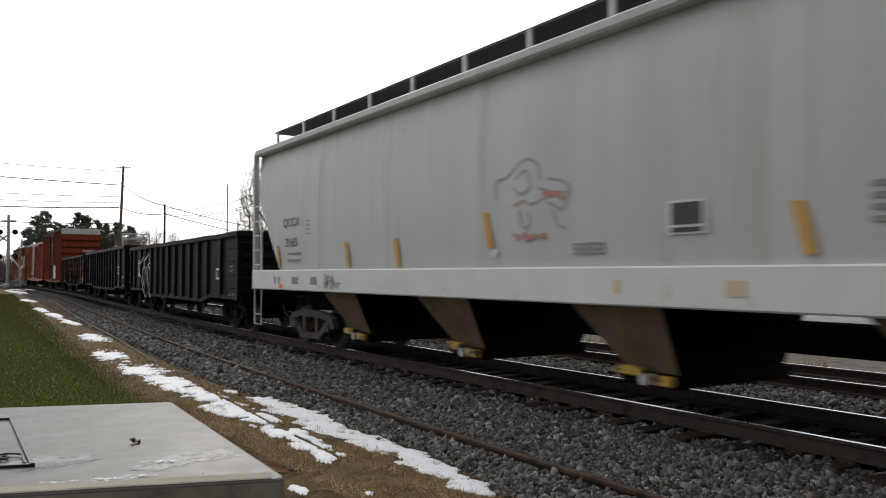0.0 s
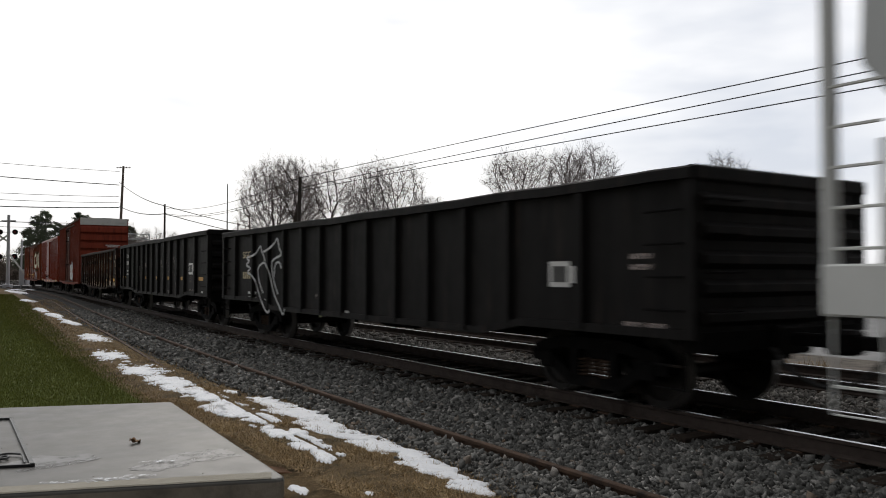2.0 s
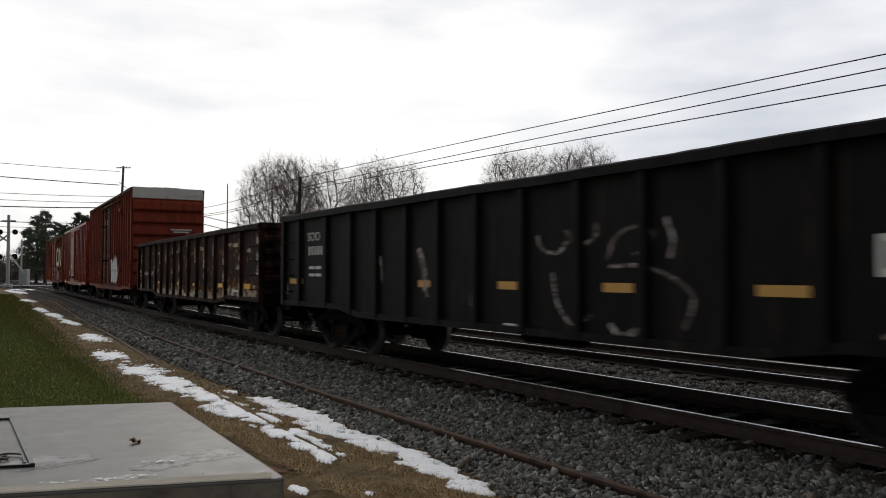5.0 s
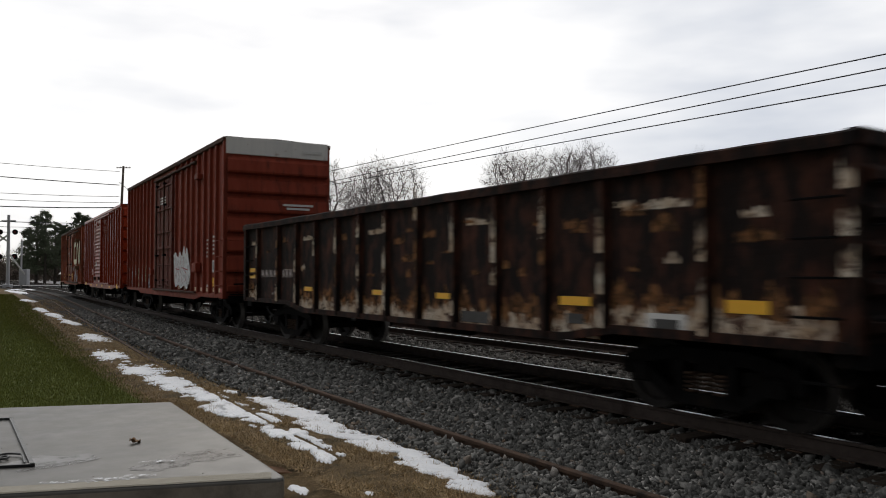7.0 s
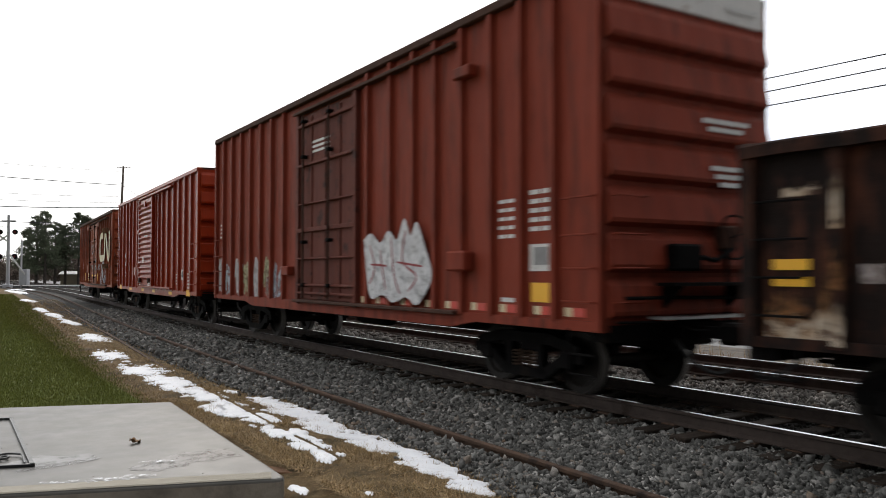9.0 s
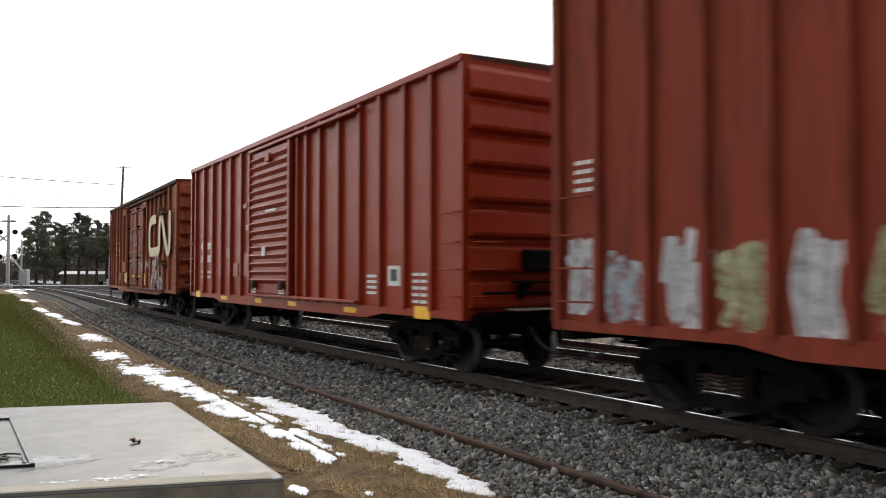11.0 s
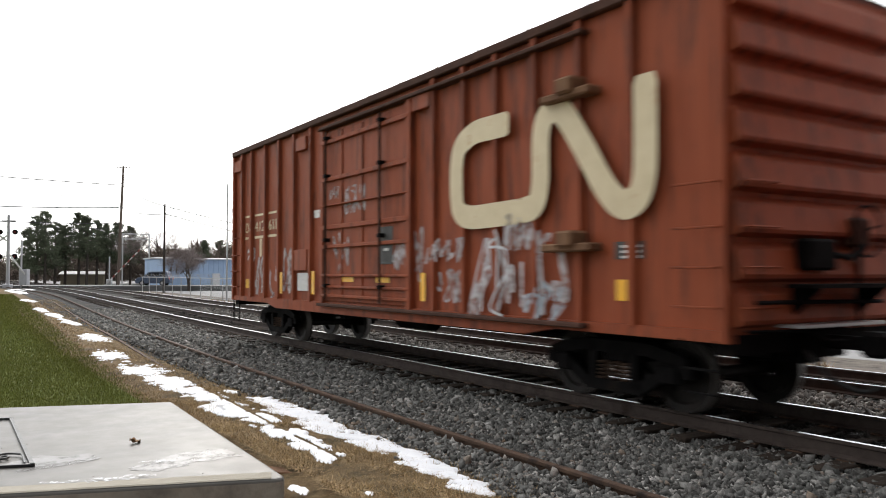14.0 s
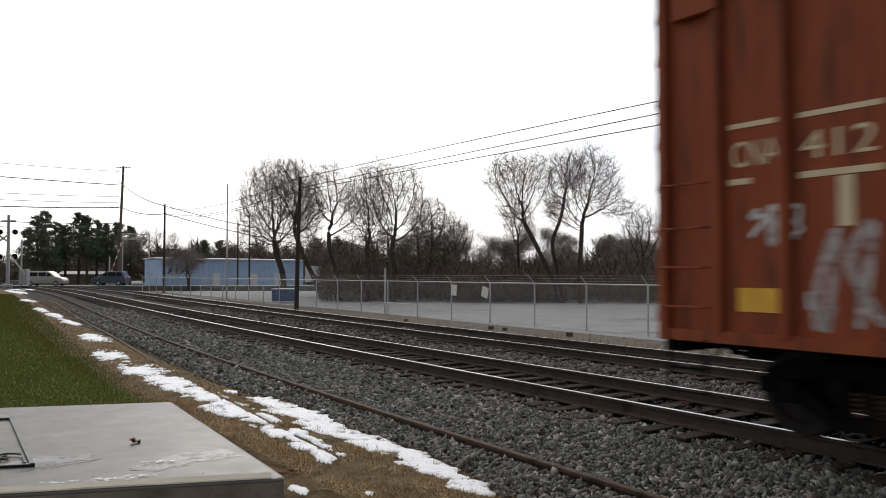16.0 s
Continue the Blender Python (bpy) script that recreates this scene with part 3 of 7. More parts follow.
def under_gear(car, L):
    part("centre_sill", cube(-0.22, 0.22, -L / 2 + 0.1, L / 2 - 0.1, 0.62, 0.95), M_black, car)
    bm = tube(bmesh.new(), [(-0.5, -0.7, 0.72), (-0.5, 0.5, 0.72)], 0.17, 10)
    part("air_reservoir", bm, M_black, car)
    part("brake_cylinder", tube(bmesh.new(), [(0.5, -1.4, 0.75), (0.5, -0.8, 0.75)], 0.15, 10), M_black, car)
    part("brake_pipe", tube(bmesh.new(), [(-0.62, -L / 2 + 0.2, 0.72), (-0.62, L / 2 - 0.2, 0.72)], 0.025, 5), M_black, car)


CARS = []


def new_car(name, front, rear, label, category, wheelbase_inset=2.05):
    """front, rear: where its ends stand along the line at 8 s."""
    root = tagged(new(name), label, category, "cars of the train")
    L = rear - front
    CARS.append((root, (front + rear) / 2, L / 2 - wheelbase_inset))
    return root, L


# ---- box cars ----
XW, XP = -1.475, -1.56        # wall sheet and outer face of the posts


def post_mesh(z0, z1, material, w=0.16):
    bm = bmesh.new()
    a, b = w * 0.42, w * 0.27
    n = [(-a, XW), (-b, XP), (b, XP), (a, XW)]
    lo = [bm.verts.new((x, y, z0)) for y, x in n]
    hi = [bm.verts.new((x, y, z1)) for y, x in n]
    for i in range(3):
        bm.faces.new((lo[i], lo[i + 1], hi[i + 1], hi[i]))
    bm.faces.new(hi)
    bm.faces.new(lo[::-1])
    bmesh.ops.recalc_face_normals(bm, faces=bm.faces[:])
    return mesh_of("side_post", bm, material)


def box_car(name, front, rear, H, paint, label, posts, door, cap=None, end_ribs=8, sill_drop=0.12, trim=None):
    car, L = new_car(name, front, rear, label, "box car")
    h2 = L / 2
    z0 = 0.92
    # shell with thickness: two sides, two ends, floor
    for s in (-1, 1):
        part("side_wall", cube(*sorted((s * 1.475, s * 1.43)), -h2 + 0.02, h2 - 0.02, z0, H - 0.06), paint, car)
        part("top_chord", box(bmesh.new(), *sorted((s * 1.585, s * 1.40)), -h2, h2, H - 0.13, H, 0.015), trim or paint, car)
        # side sill, deeper between the bogies
        bm = bmesh.new()
        prism_x(bm, [(-h2, z0 + 0.10), (h2, z0 + 0.10), (h2, z0 - 0.02), (h2 - 2.6, z0 - 0.02), (h2 - 3.2, z0 - sill_drop), (-h2 + 3.2, z0 - sill_drop), (-h2 + 2.6, z0 - 0.02), (-h2, z0 - 0.02)], *sorted((s * 1.535, s * 1.47)))
        part("side_sill", bm, paint, car)
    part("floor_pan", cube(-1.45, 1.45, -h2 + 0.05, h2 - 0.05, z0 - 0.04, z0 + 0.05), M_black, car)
    # roof: shallow ridge with cross seams
    bm = bmesh.new()
    prism_y(bm, [(-1.52, H - 0.06), (1.52, H - 0.06), (1.52, H + 0.0), (0, H + 0.05), (-1.52, H + 0.0)], -h2 + 0.01, h2 - 0.01)
    part("roof", bm, M_darkrust, car)
    seam = mesh_of("roof_seam", prism_y(bmesh.new(), [(-1.53, H), (0, H + 0.05), (1.53, H), (1.53, H + 0.03), (0, H + 0.08), (-1.53, H + 0.035)], -0.03, 0.03), M_darkrust)
    k = -h2 + 0.8
    while k < h2 - 0.4:
        part("roof_seam", seam, None, car, at=pose(0, k, 0))
        k += 1.15
    pm = post_mesh(z0 + 0.08, H - 0.12, paint)
    for y in posts:
        part("side_post", pm, None, car, at=pose(0, y, 0))
        part("side_post", pm, None, car, at=pose(0, -y, 0, 0, 0, 180))
    for y in (-h2 + 0.05, h2 - 0.05):
        for s in (-1, 1):
            part("corner_post", cube(*sorted((s * 1.56, s * 1.40)), y - 0.05, y + 0.05, z0 - 0.02, H - 0.05), paint, car)
    # ends with pressed horizontal ribs
    for s in (-1, 1):
        ye = s * (h2 - 0.02)
        part("end_wall", cube(-1.47, 1.47, *sorted((ye, ye - s * 0.06)), z0, H - 0.02), paint, car)
        top = H - (0.50 if cap else 0.12)
        n = end_ribs
        step = (top - z0 - 0.1) / n
        prof_h = step * 0.9
        for i in range(n):
            zc = z0 + 0.1 + step * (i + 0.5)
            bm = bmesh.new()
            d = s * 0.13
            prof = [(ye, zc - prof_h / 2), (ye + d * 0.9, zc - prof_h * 0.40), (ye + d, zc - prof_h * 0.30), (ye + d * 0.55, zc + prof_h * 0.3), (ye, zc + prof_h / 2)]
            prism_x(bm, prof, -1.46, 1.46)
            part("end_rib", bm, paint, car)
        if cap:
            part("end_cap", box(bmesh.new(), -1.5, 1.5, *sorted((ye + s * 0.03, ye - s * 0.02)), H - 0.46, H + 0.02, 0.01), cap, car, "bare grey metal panel across the top")
        coupler(car, s * h2, s)
        part("uncoupling_lever", tube(bmesh.new(), [(-1.4, s * (h2 + 0.12), 1.02), (-0.5, s * (h2 + 0.14), 1.0), (-0.3, s * (h2 + 0.3), 0.9), (0.0, s * (h2 + 0.35), 0.9)], 0.018, 5), M_black, car)
        part("brake_lever", tube(bmesh.new(), [(0.55, s * (h2 + 0.1), 0.95), (0.55, s * (h2 + 0.12), 1.9)], 0.03, 5), M_black, car)
        part("end_sill", cube(-1.45, 1.45, *sorted((s * h2, s * (h2 - 0.25))), z0 - 0.14, z0 + 0.06), M_black, car)
        part("crossover_step", cube(-0.8, 0.8, *sorted((s * (h2 + 0.02), s * (h2 + 0.30))), z0 + 0.12, z0 + 0.15), M_galv, car)
    # brake gear on the leading end
    bm = bmesh.new()
    pts = [(0.55 + 0.28 * math.cos(a), -h2 - 0.22, 2.05 + 0.28 * math.sin(a)) for a in [2 * math.pi * k / 20 for k in range(21)]]
    tube(bm, pts, 0.016, 5)
    for a in (0.3, 2.4, 4.5):
        tube(bm, [(0.55, -h2 - 0.2, 2.05), (0.55 + 0.28 * math.cos(a), -h2 - 0.22, 2.05 + 0.28 * math.sin(a))], 0.012, 4)
    part("brake_wheel", bm, M_black, car)
    part("brake_housing", box(bmesh.new(), 0.4, 0.7, -h2 - 0.18, -h2 - 0.02, 1.88, 2.2, 0.03), M_darkrust, car)
    part("brake_platform", cube(-0.75, 0.75, -h2 - 0.42, -h2 - 0.10, 1.44, 1.48), M_black, car)
    for x in (-0.6, 0.6):
        part("platform_bracket", prism_x(bmesh.new(), [(-h2 - 0.4, 1.44), (-h2 - 0.08, 1.44), (-h2 - 0.08, 1.15)], x - 0.02, x + 0.02), M_black, car)
    part("brake_rigging", box(bmesh.new(), -0.55, -0.05, -h2 - 0.24, -h2 - 0.06, 1.62, 1.95, 0.03), M_black, car)
    part("brake_rigging", tube(bmesh.new(), [(0.55, -h2 - 0.2, 1.9), (0.2, -h2 - 0.22, 1.75), (-0.1, -h2 - 0.2, 1.8)], 0.035, 6), M_black, car)
    part("brake_rigging", tube(bmesh.new(), [(-1.3, -h2 - 0.16, 1.3), (-0.6, -h2 - 0.18, 1.3), (0.9, -h2 - 0.18, 1.28)], 0.025, 6), M_black, car)
    # ladders and steps at the four corners of the camera side
    for y0, y1 in ((-h2 + 0.08, -h2 + 0.62), (h2 - 0.62, h2 - 0.08)):
        ladder(car, y0, y1, [1.25, 1.65, 2.05, 2.5], XP - 0.05, paint, stiles=False)
    end_ladder(car, -1.42, -0.95, [1.25, 1.65, 2.05, 2.5], -h2 - 0.16, paint)
    sill_step(car, -h2 + 0.35, XP + 0.03, z0)
    sill_step(car, h2 - 0.35, XP + 0.03, z0)
    under_gear(car, L)
    truck(car, -h2 + 2.05)
    truck(car, h2 - 2.05)
    return car, h2


def plug_door(car, y0, y1, z0, z1, paint, rods, rails):
    """Flush door in a frame, with locking rods and guide rails."""
    d = part("door", box(bmesh.new(), XW - 0.05, XW + 0.01, y0, y1, z0, z1, 0.01), paint, car, "plug door with rods and guide rails")
    for y in (y0, y1):
        part("door_frame", cube(XP - 0.02, XW, y - 0.07, y + 0.07, z0 - 0.1, z1 + 0.12), paint, d)
    for y in rods:
        part("locking_rod", tube(bmesh.new(), [(XP - 0.05, y, z0 + 0.02), (XP - 0.05, y, z1 - 0.02)], 0.025, 6), M_darkrust, d)
        for z in (z0 + 0.3, z0 + 1.2, z1 - 0.9, z1 - 0.15):
            part("rod_bracket", box(bmesh.new(), XP - 0.085, XW - 0.04, y - 0.06, y + 0.06, z - 0.035, z + 0.035, 0.01), M_black, d)
    for z, w in rails:
        part("guide_rail", box(bmesh.new(), XP - 0.03, XW - 0.04, y0, y1, z - w / 2, z + w / 2, 0.012), paint, d)
    n = 4
    for i in range(1, n):
        y = y0 + (y1 - y0) * i / n
        if all(abs(y - r) > 0.12 for r in rods):
            part("door_rib", cube(XW - 0.075, XW - 0.045, y - 0.03, y + 0.03, z0 + 0.05, z1 - 0.05), paint, d)
    return d


def scribble(car, y, z, w, h, material, n, seed, width=0.06, x=XP - 0.006, name="graffiti_tag"):
    r = random.Random(seed)
    bm = bmesh.new()
    for k in range(n):
        cy = y + w * (k + 0.5) / n
        ww = w / n * 0.5
        pts = [(cy + ww * math.cos(a) * r.uniform(0.7, 1.2), z + h * 0.5 + h * 0.5 * math.sin(a * r.uniform(0.8, 1.1))) for a in [r.uniform(0, 6) + j * 0.9 for j in range(r.randint(5, 8))]]
        stroke(car, "x", pts, width * r.uniform(0.7, 1.2), x, material, parent_bm=bm)
    part(name, bm, material, car, "spray-painted graffiti tag")


# dark oxide-red high-cube car with a bare metal cap
b1, h2 = box_car("box_car", 13.80, 29.30, 5.36, M_boxred,
                 "tall oxide-red box car with grey metal end cap and white graffiti", [7.55, 6.85, 6.1, 5.35, 4.6, 3.85, 3.1, 2.3, -1.9, -2.76, -3.55, -4.23, -4.98, -5.72, -6.4, -7.07], (1.35, -1.45), cap=M_roofgrey, trim=M_darkrust, end_ribs=7)
plug_door(b1, -1.45, 1.35, 1.05, 4.95, mat("dull_plum_door_paint", (0.11, 0.032, 0.024), (0.15, 0.045, 0.032), 0.7, 2.0, bump=0.15, stretch=STREAK, c3=(0.05, 0.02, 0.016), spec=0.12), (-0.35, 0.95), [(4.72, 0.07), (3.88, 0.06), (3.05, 0.035), (2.5, 0.09), (1.9, 0.04), (1.35, 0.05), (1.18, 0.05)])
part("lower_track", box(bmesh.new(), XP - 0.07, XW, -4.9, 1.5, 0.98, 1.04, 0.01), M_darkrust, b1)
part("upper_track", box(bmesh.new(), XP - 0.06, XW, -4.9, 1.5, 5.0, 5.06, 0.01), M_darkrust, b1)
bm = bmesh.new()
blob = [(-1.86, 2.2), (-1.98, 1.55), (-2.15, 1.15), (-2.6, 1.22), (-2.95, 1.10), (-3.4, 1.2), (-3.75, 1.08), (-4.1, 1.35), (-4.22, 1.62), (-4.02, 2.0), (-3.75, 2.42), (-3.55, 2.2), (-3.35, 2.5), (-3.1, 2.15), (-2.8, 2.32), (-2.5, 2.12), (-2.15, 2.3)]
prism_x(bm, [(q.x, q.y) for q in spline([(a, b, 0) for a, b in blob + blob[:1]], 4)[:-1]], XP - 0.012, XP - 0.008)
part("graffiti_tag", bm, M_tagwhite, b1, "white bubble graffiti")
bm = bmesh.new()
for q in ([(-2.1, 2.1), (-2.3, 1.7), (-2.1, 1.4)], [(-2.5, 2.0), (-2.7, 1.3)], [(-2.9, 2.2), (-3.0, 1.6), (-3.2, 1.25)], [(-3.4, 2.3), (-3.3, 1.8), (-3.75, 1.55), (-3.5, 1.3)], [(-2.15, 1.75), (-2.75, 1.72)], [(-3.1, 1.78), (-3.95, 1.7)]):
    stroke(b1, "x", q, 0.035, XP - 0.013, M_tagred, parent_bm=bm)
part("graffiti_outline", bm, mat("crimson_spray", (0.25, 0.02, 0.03), (0.3, 0.04, 0.05), 0.6, 5, bump=0), b1)
TAGS_B1 = ((6.9, 1.1, 0.5, 0.9, M_tagwhite), (6.1, 1.05, 0.6, 0.9, M_tagcyan), (5.3, 1.05, 0.6, 1.0, M_tagwhite), (4.6, 1.05, 0.6, 0.8, M_tagolive), (3.9, 1.05, 0.5, 0.9, M_tagwhite), (3.1, 1.05, 0.6, 0.9, M_tagolive), (2.45, 1.05, 0.6, 0.8, M_tagcyan), (3.0, 1.05, 0.6, 0.6, M_tagfaint))
for k, (y, z, w, h, m) in enumerate(TAGS_B1):
    scribble(b1, y, z, w, h, m, 3, 50 + k, 0.12, XW - 0.003)
plate(b1, "placard", -7.0, -6.55, 1.62, 1.97, XW - 0.004, M_white)
plate(b1, "placard", -6.92, -6.63, 1.70, 1.93, XW - 0.009, M_greyletter)
plate(b1, "yellow_panel", -7.02, -6.57, 1.22, 1.47, XW - 0.004, M_yellow, "yellow reflective panel")
for k, y in enumerate((-1.7, -2.3, -3.2, -4.0, -4.6, -5.3, -6.0, -6.75, -7.35)):
    plate(b1, "reflector_strip", y - 0.24, y - 0.02, 1.06, 1.17, XW - 0.003, mat("faded_red_reflector", (0.62, 0.05, 0.03), (0.5, 0.06, 0.04), 0.5, 9, bump=0) if k == 0 else bpy.data.materials["faded_red_reflector"])
    plate(b1, "reflector_strip", y - 0.02, y + 0.12, 1.06, 1.17, XW - 0.003, M_cream)
bars(b1, -6.2, -5.82, 2.55, 0.05, XW, M_white, rows=5, gap=0.07, splits=2)
bars(b1, -6.98, -6.5, 2.62, 0.06, XW, M_white, rows=5, gap=0.06, splits=2)
bars(b1, -6.2, -5.85, 1.2, 0.06, XW, M_white, rows=2, gap=0.05)
bars(b1, -0.25, 0.85, 4.3, 0.05, XW - 0.055, M_white, rows=3, gap=0.05)
bars(b1, 6.95, 7.3, 2.9, 0.05, XW, M_white, rows=4, gap=0.06, splits=2)
part("valve_box", box(bmesh.new(), XP - 0.10, XW, -5.25, -4.75, 1.62, 1.92, 0.03), M_boxred, b1)
part("valve_box", box(bmesh.new(), XP - 0.08, XW, -5.35, -4.9, 4.45, 4.62, 0.02), M_boxred, b1)
part("valve_box", box(bmesh.new(), XP - 0.08, XW, 1.75, 2.15, 1.55, 1.75, 0.02), M_boxred, b1)
nudge(b1, FITTINGS, 0.18)
end_bars(b1, 0.1, 1.0, 3.5, 0.06, -h2 - 0.118, M_white, rows=2)
end_bars(b1, 0.25, 0.95, 2.9, 0.06, -h2 - 0.118, M_white, rows=3)
end_bars(b1, 0.7, 1.3, 5.05, 0.08, -h2 - 0.032, M_white, rows=1)

# brighter red car with a corrugated sliding door
b2, h2 = box_car("box_car", 31.25, 46.72, 4.84, M_boxred2, "glossy red box car with a corrugated sliding door", [7.05, 6.12, 5.2, 4.34, 3.49, 2.57, -1.35, -1.85, -2.56, -3.49, -4.41, -5.22, -6.1, -6.96], (1.6, -1.08), end_ribs=7)
d = part("door", box(bmesh.new(), XP - 0.035, XW, -1.08, 1.62, 1.12, 4.52, 0.01), M_boxred2, b2, "corrugated sliding door")
n = 16
for i in range(n):
    z = 1.32 + (i + 0.5) * (3.1 / n)
    bm = bmesh.new()
    prism_y(bm, [(XP - 0.03, z - 0.075), (XP - 0.10, z + 0.02), (XP - 0.085, z + 0.045), (XP - 0.03, z + 0.06)], -0.98, 1.5)
    part("door_rib", bm, M_boxred2, d)
for z in (2.05, 3.22):
    part("door_seam", cube(XP - 0.085, XP - 0.03, -1.06, 1.6, z - 0.02, z + 0.02), M_boxred2, d)
for y in (-1.08, 1.62):
    part("door_edge", cube(XP - 0.09, XP, y - 0.05, y + 0.05, 1.10, 4.54), M_boxred2, d)
for y in (-0.7, 1.2):
    part("door_roller", box(bmesh.new(), XP - 0.15, XP - 0.03, y - 0.11, y + 0.11, 1.22, 1.42, 0.03), M_darkrust, d)
    bars(b2, y - 0.2, y + 0.2, 1.2, 0.04, XP - 0.10, M_white, rows=2, gap=0.03)
part("lower_track", box(bmesh.new(), XP - 0.09, XW, -4.45, 1.7, 1.04, 1.10, 0.012), M_boxred2, b2)
part("upper_track", box(bmesh.new(), XP - 0.09, XW, -4.45, 1.7, 4.56, 4.63, 0.012), M_boxred2, b2)
for y0, y1, z0, z1 in ((-6.95, -6.47, 0.87, 1.07), (-4.32, -3.78, 0.86, 0.96), (-1.32, -0.86, 0.88, 0.98), (0.92, 1.4, 0.88, 0.99), (3.72, 4.3, 0.88, 0.98), (6.42, 6.92, 0.88, 1.07)):
    plate(b2, "reflector", y0, y1, z0, z1, XP + 0.02, M_yellow, "yellow reflector")
plate(b2, "placard", -5.88, -5.45, 1.38, 1.72, XW - 0.004, M_white)
plate(b2, "placard", -5.78, -5.55, 1.46, 1.66, XW - 0.009, M_dark)
plate(b2, "placard", 1.99, 2.34, 2.7, 2.83, XW - 0.004, M_white)
bars(b2, -5.0, -4.55, 1.52, 0.05, XW, M_white, rows=4, gap=0.05)
bars(b2, -6.75, -6.25, 1.55, 0.05, XW, M_white, rows=5, gap=0.06, splits=2)
bars(b2, 5.6, 6.0, 2.3, 0.2, XW, M_white, rows=2, gap=0.18)
bars(b2, 6.25, 6.65, 2.3, 0.2, XW, M_white, rows=2, gap=0.18)
bars(b2, 5.6, 6.0, 1.6, 0.07, XW, M_white, rows=2, gap=0.08)
bars(b2, 6.25, 6.65, 1.6, 0.07, XW, M_white, rows=2, gap=0.08)
bars(b2, -0.35, 0.5, 3.02, 0.06, XP - 0.10, M_white, rows=1)
plate(b2, "placard", 0.35, 0.6, 2.0, 2.22, XP - 0.102, M_white)
plate(b2, "placard", 3.75, 4.0, 2.02, 2.3, XW - 0.004, M_tagred)
part("placard_board", box(bmesh.new(), XP - 0.01, XW, 2.7, 3.1, 1.5, 1.85, 0.01), M_boxred2, b2)
part("tack_board", box(bmesh.new(), XP - 0.01, XW, 1.9, 2.2, 1.5, 2.1, 0.01), M_boxred2, b2)
part("grab_bracket", box(bmesh.new(), XP - 0.1, XP - 0.03, 1.72, 2.0, 3.2, 3.35, 0.02), M_boxred2, b2)
part("grab_bracket", box(bmesh.new(), XP - 0.12, XP - 0.03, 0.1, 0.35, 4.2, 4.4, 0.02), M_boxred2, b2)

nudge(b2, FITTINGS, 0.17)

# faded brown car with a plug door and a cream emblem
b3, h2 = box_car("box_car", 48.70, 64.24, 4.78, M_boxred3, "faded brown box car with cream emblem and graffiti", [6.85, 6.13, 5.14, 4.24, 3.32, 2.39, -2.5, -3.35, -4.15, -5.0, -5.85, -6.7], (1.74, -1.81), end_ribs=8, trim=M_darkrust)
plug_door(b3, -1.78, 1.72, 1.05, 4.42, M_boxred3, (-0.85, 1.45), [(4.2, 0.08), (3.45, 0.08), (2.93, 0.03), (2.5, 0.09), (2.12, 0.07), (1.55, 0.05), (1.33, 0.05), (1.15, 0.06)])
part("lower_track", box(bmesh.new(), XP - 0.09, XW, -6.0, 1.8, 0.94, 1.0, 0.012), M_darkrust, b3)
part("upper_track", box(bmesh.new(), XP - 0.07, XW, -6.0, 1.8, 4.46, 4.52, 0.012), M_darkrust, b3)
bm = bmesh.new()
stroke(b3, "x", [(-4.31, 3.57), (-3.9, 3.57), (-3.5, 3.56), (-3.15, 3.42), (-3.03, 3.15), (-3.03, 2.65), (-3.12, 2.44), (-3.4, 2.35), (-4.0, 2.35), (-4.6, 2.36)], 0.34, XP - 0.006, M_cream, parent_bm=bm)
stroke(b3, "x", [(-4.55, 2.36), (-4.86, 2.42), (-4.97, 2.7), (-4.98, 3.25), (-5.06, 3.5), (-5.26, 3.6), (-5.46, 3.47), (-5.8, 3.02), (-6.15, 2.52), (-6.4, 2.32), (-6.62, 2.36), (-6.74, 2.6), (-6.76, 3.1), (-6.76, 3.72)], 0.34, XP - 0.009, M_cream, parent_bm=bm)
part("painted_emblem", bm, M_cream, b3, "cream ribbon-like painted emblem", at=pose(0, 0, 0.05))
words(b3, "CNA", 6.71, 2.62, 0.36, XW - 0.004, M_cream, 0.52)
words(b3, "412", 5.98, 2.62, 0.36, XW - 0.004, M_cream, 0.68)
words(b3, "618", 5.02, 2.62, 0.36, XW - 0.004, M_cream, 0.64)
for y0, y1 in ((6.2, 6.74), (5.24, 6.0), (4.34, 5.05)):
    plate(b3, "stencil_line", y0, y1, 3.0, 3.05, XW - 0.001, M_cream)
    plate(b3, "stencil_line", y0 + (0.3 if y1 > 6.5 else 0), y1, 2.45, 2.51, XW - 0.001, M_cream)
plate(b3, "stencil_bar", 5.5, 5.64, 2.0, 2.44, XW - 0.001, M_cream)
plate(b3, "yellow_panel", 6.2, 6.65, 1.22, 1.45, XW - 0.004, mat("faded_yellow_panel", (0.74, 0.42, 0.03), (0.62, 0.34, 0.03), 0.6, 6, bump=0), "faded yellow panel")
plate(b3, "reflector", 0.33, 0.84, 1.43, 1.54, XW - 0.055, M_yellow)
plate(b3, "reflector", -1.07, -0.58, 1.43, 1.55, XW - 0.055, M_yellow)
plate(b3, "reflector", 3.9, 4.02, 1.14, 1.62, XP - 0.004, M_yellow)
plate(b3, "reflector", 2.08, 2.22, 1.16, 1.64, XP - 0.004, M_yellow)
plate(b3, "reflector", -2.32, -2.18, 1.15, 1.6, XP - 0.004, M_yellow)
plate(b3, "placard", 2.55, 3.15, 1.22, 1.6, XW - 0.02, M_white)
part("placard_board", box(bmesh.new(), XP - 0.01, XW, 2.5, 3.2, 1.65, 2.1, 0.01), M_boxred3, b3)
plate(b3, "black_panel", -1.2, -0.72, 1.75, 2.4, XW - 0.056, M_dark)
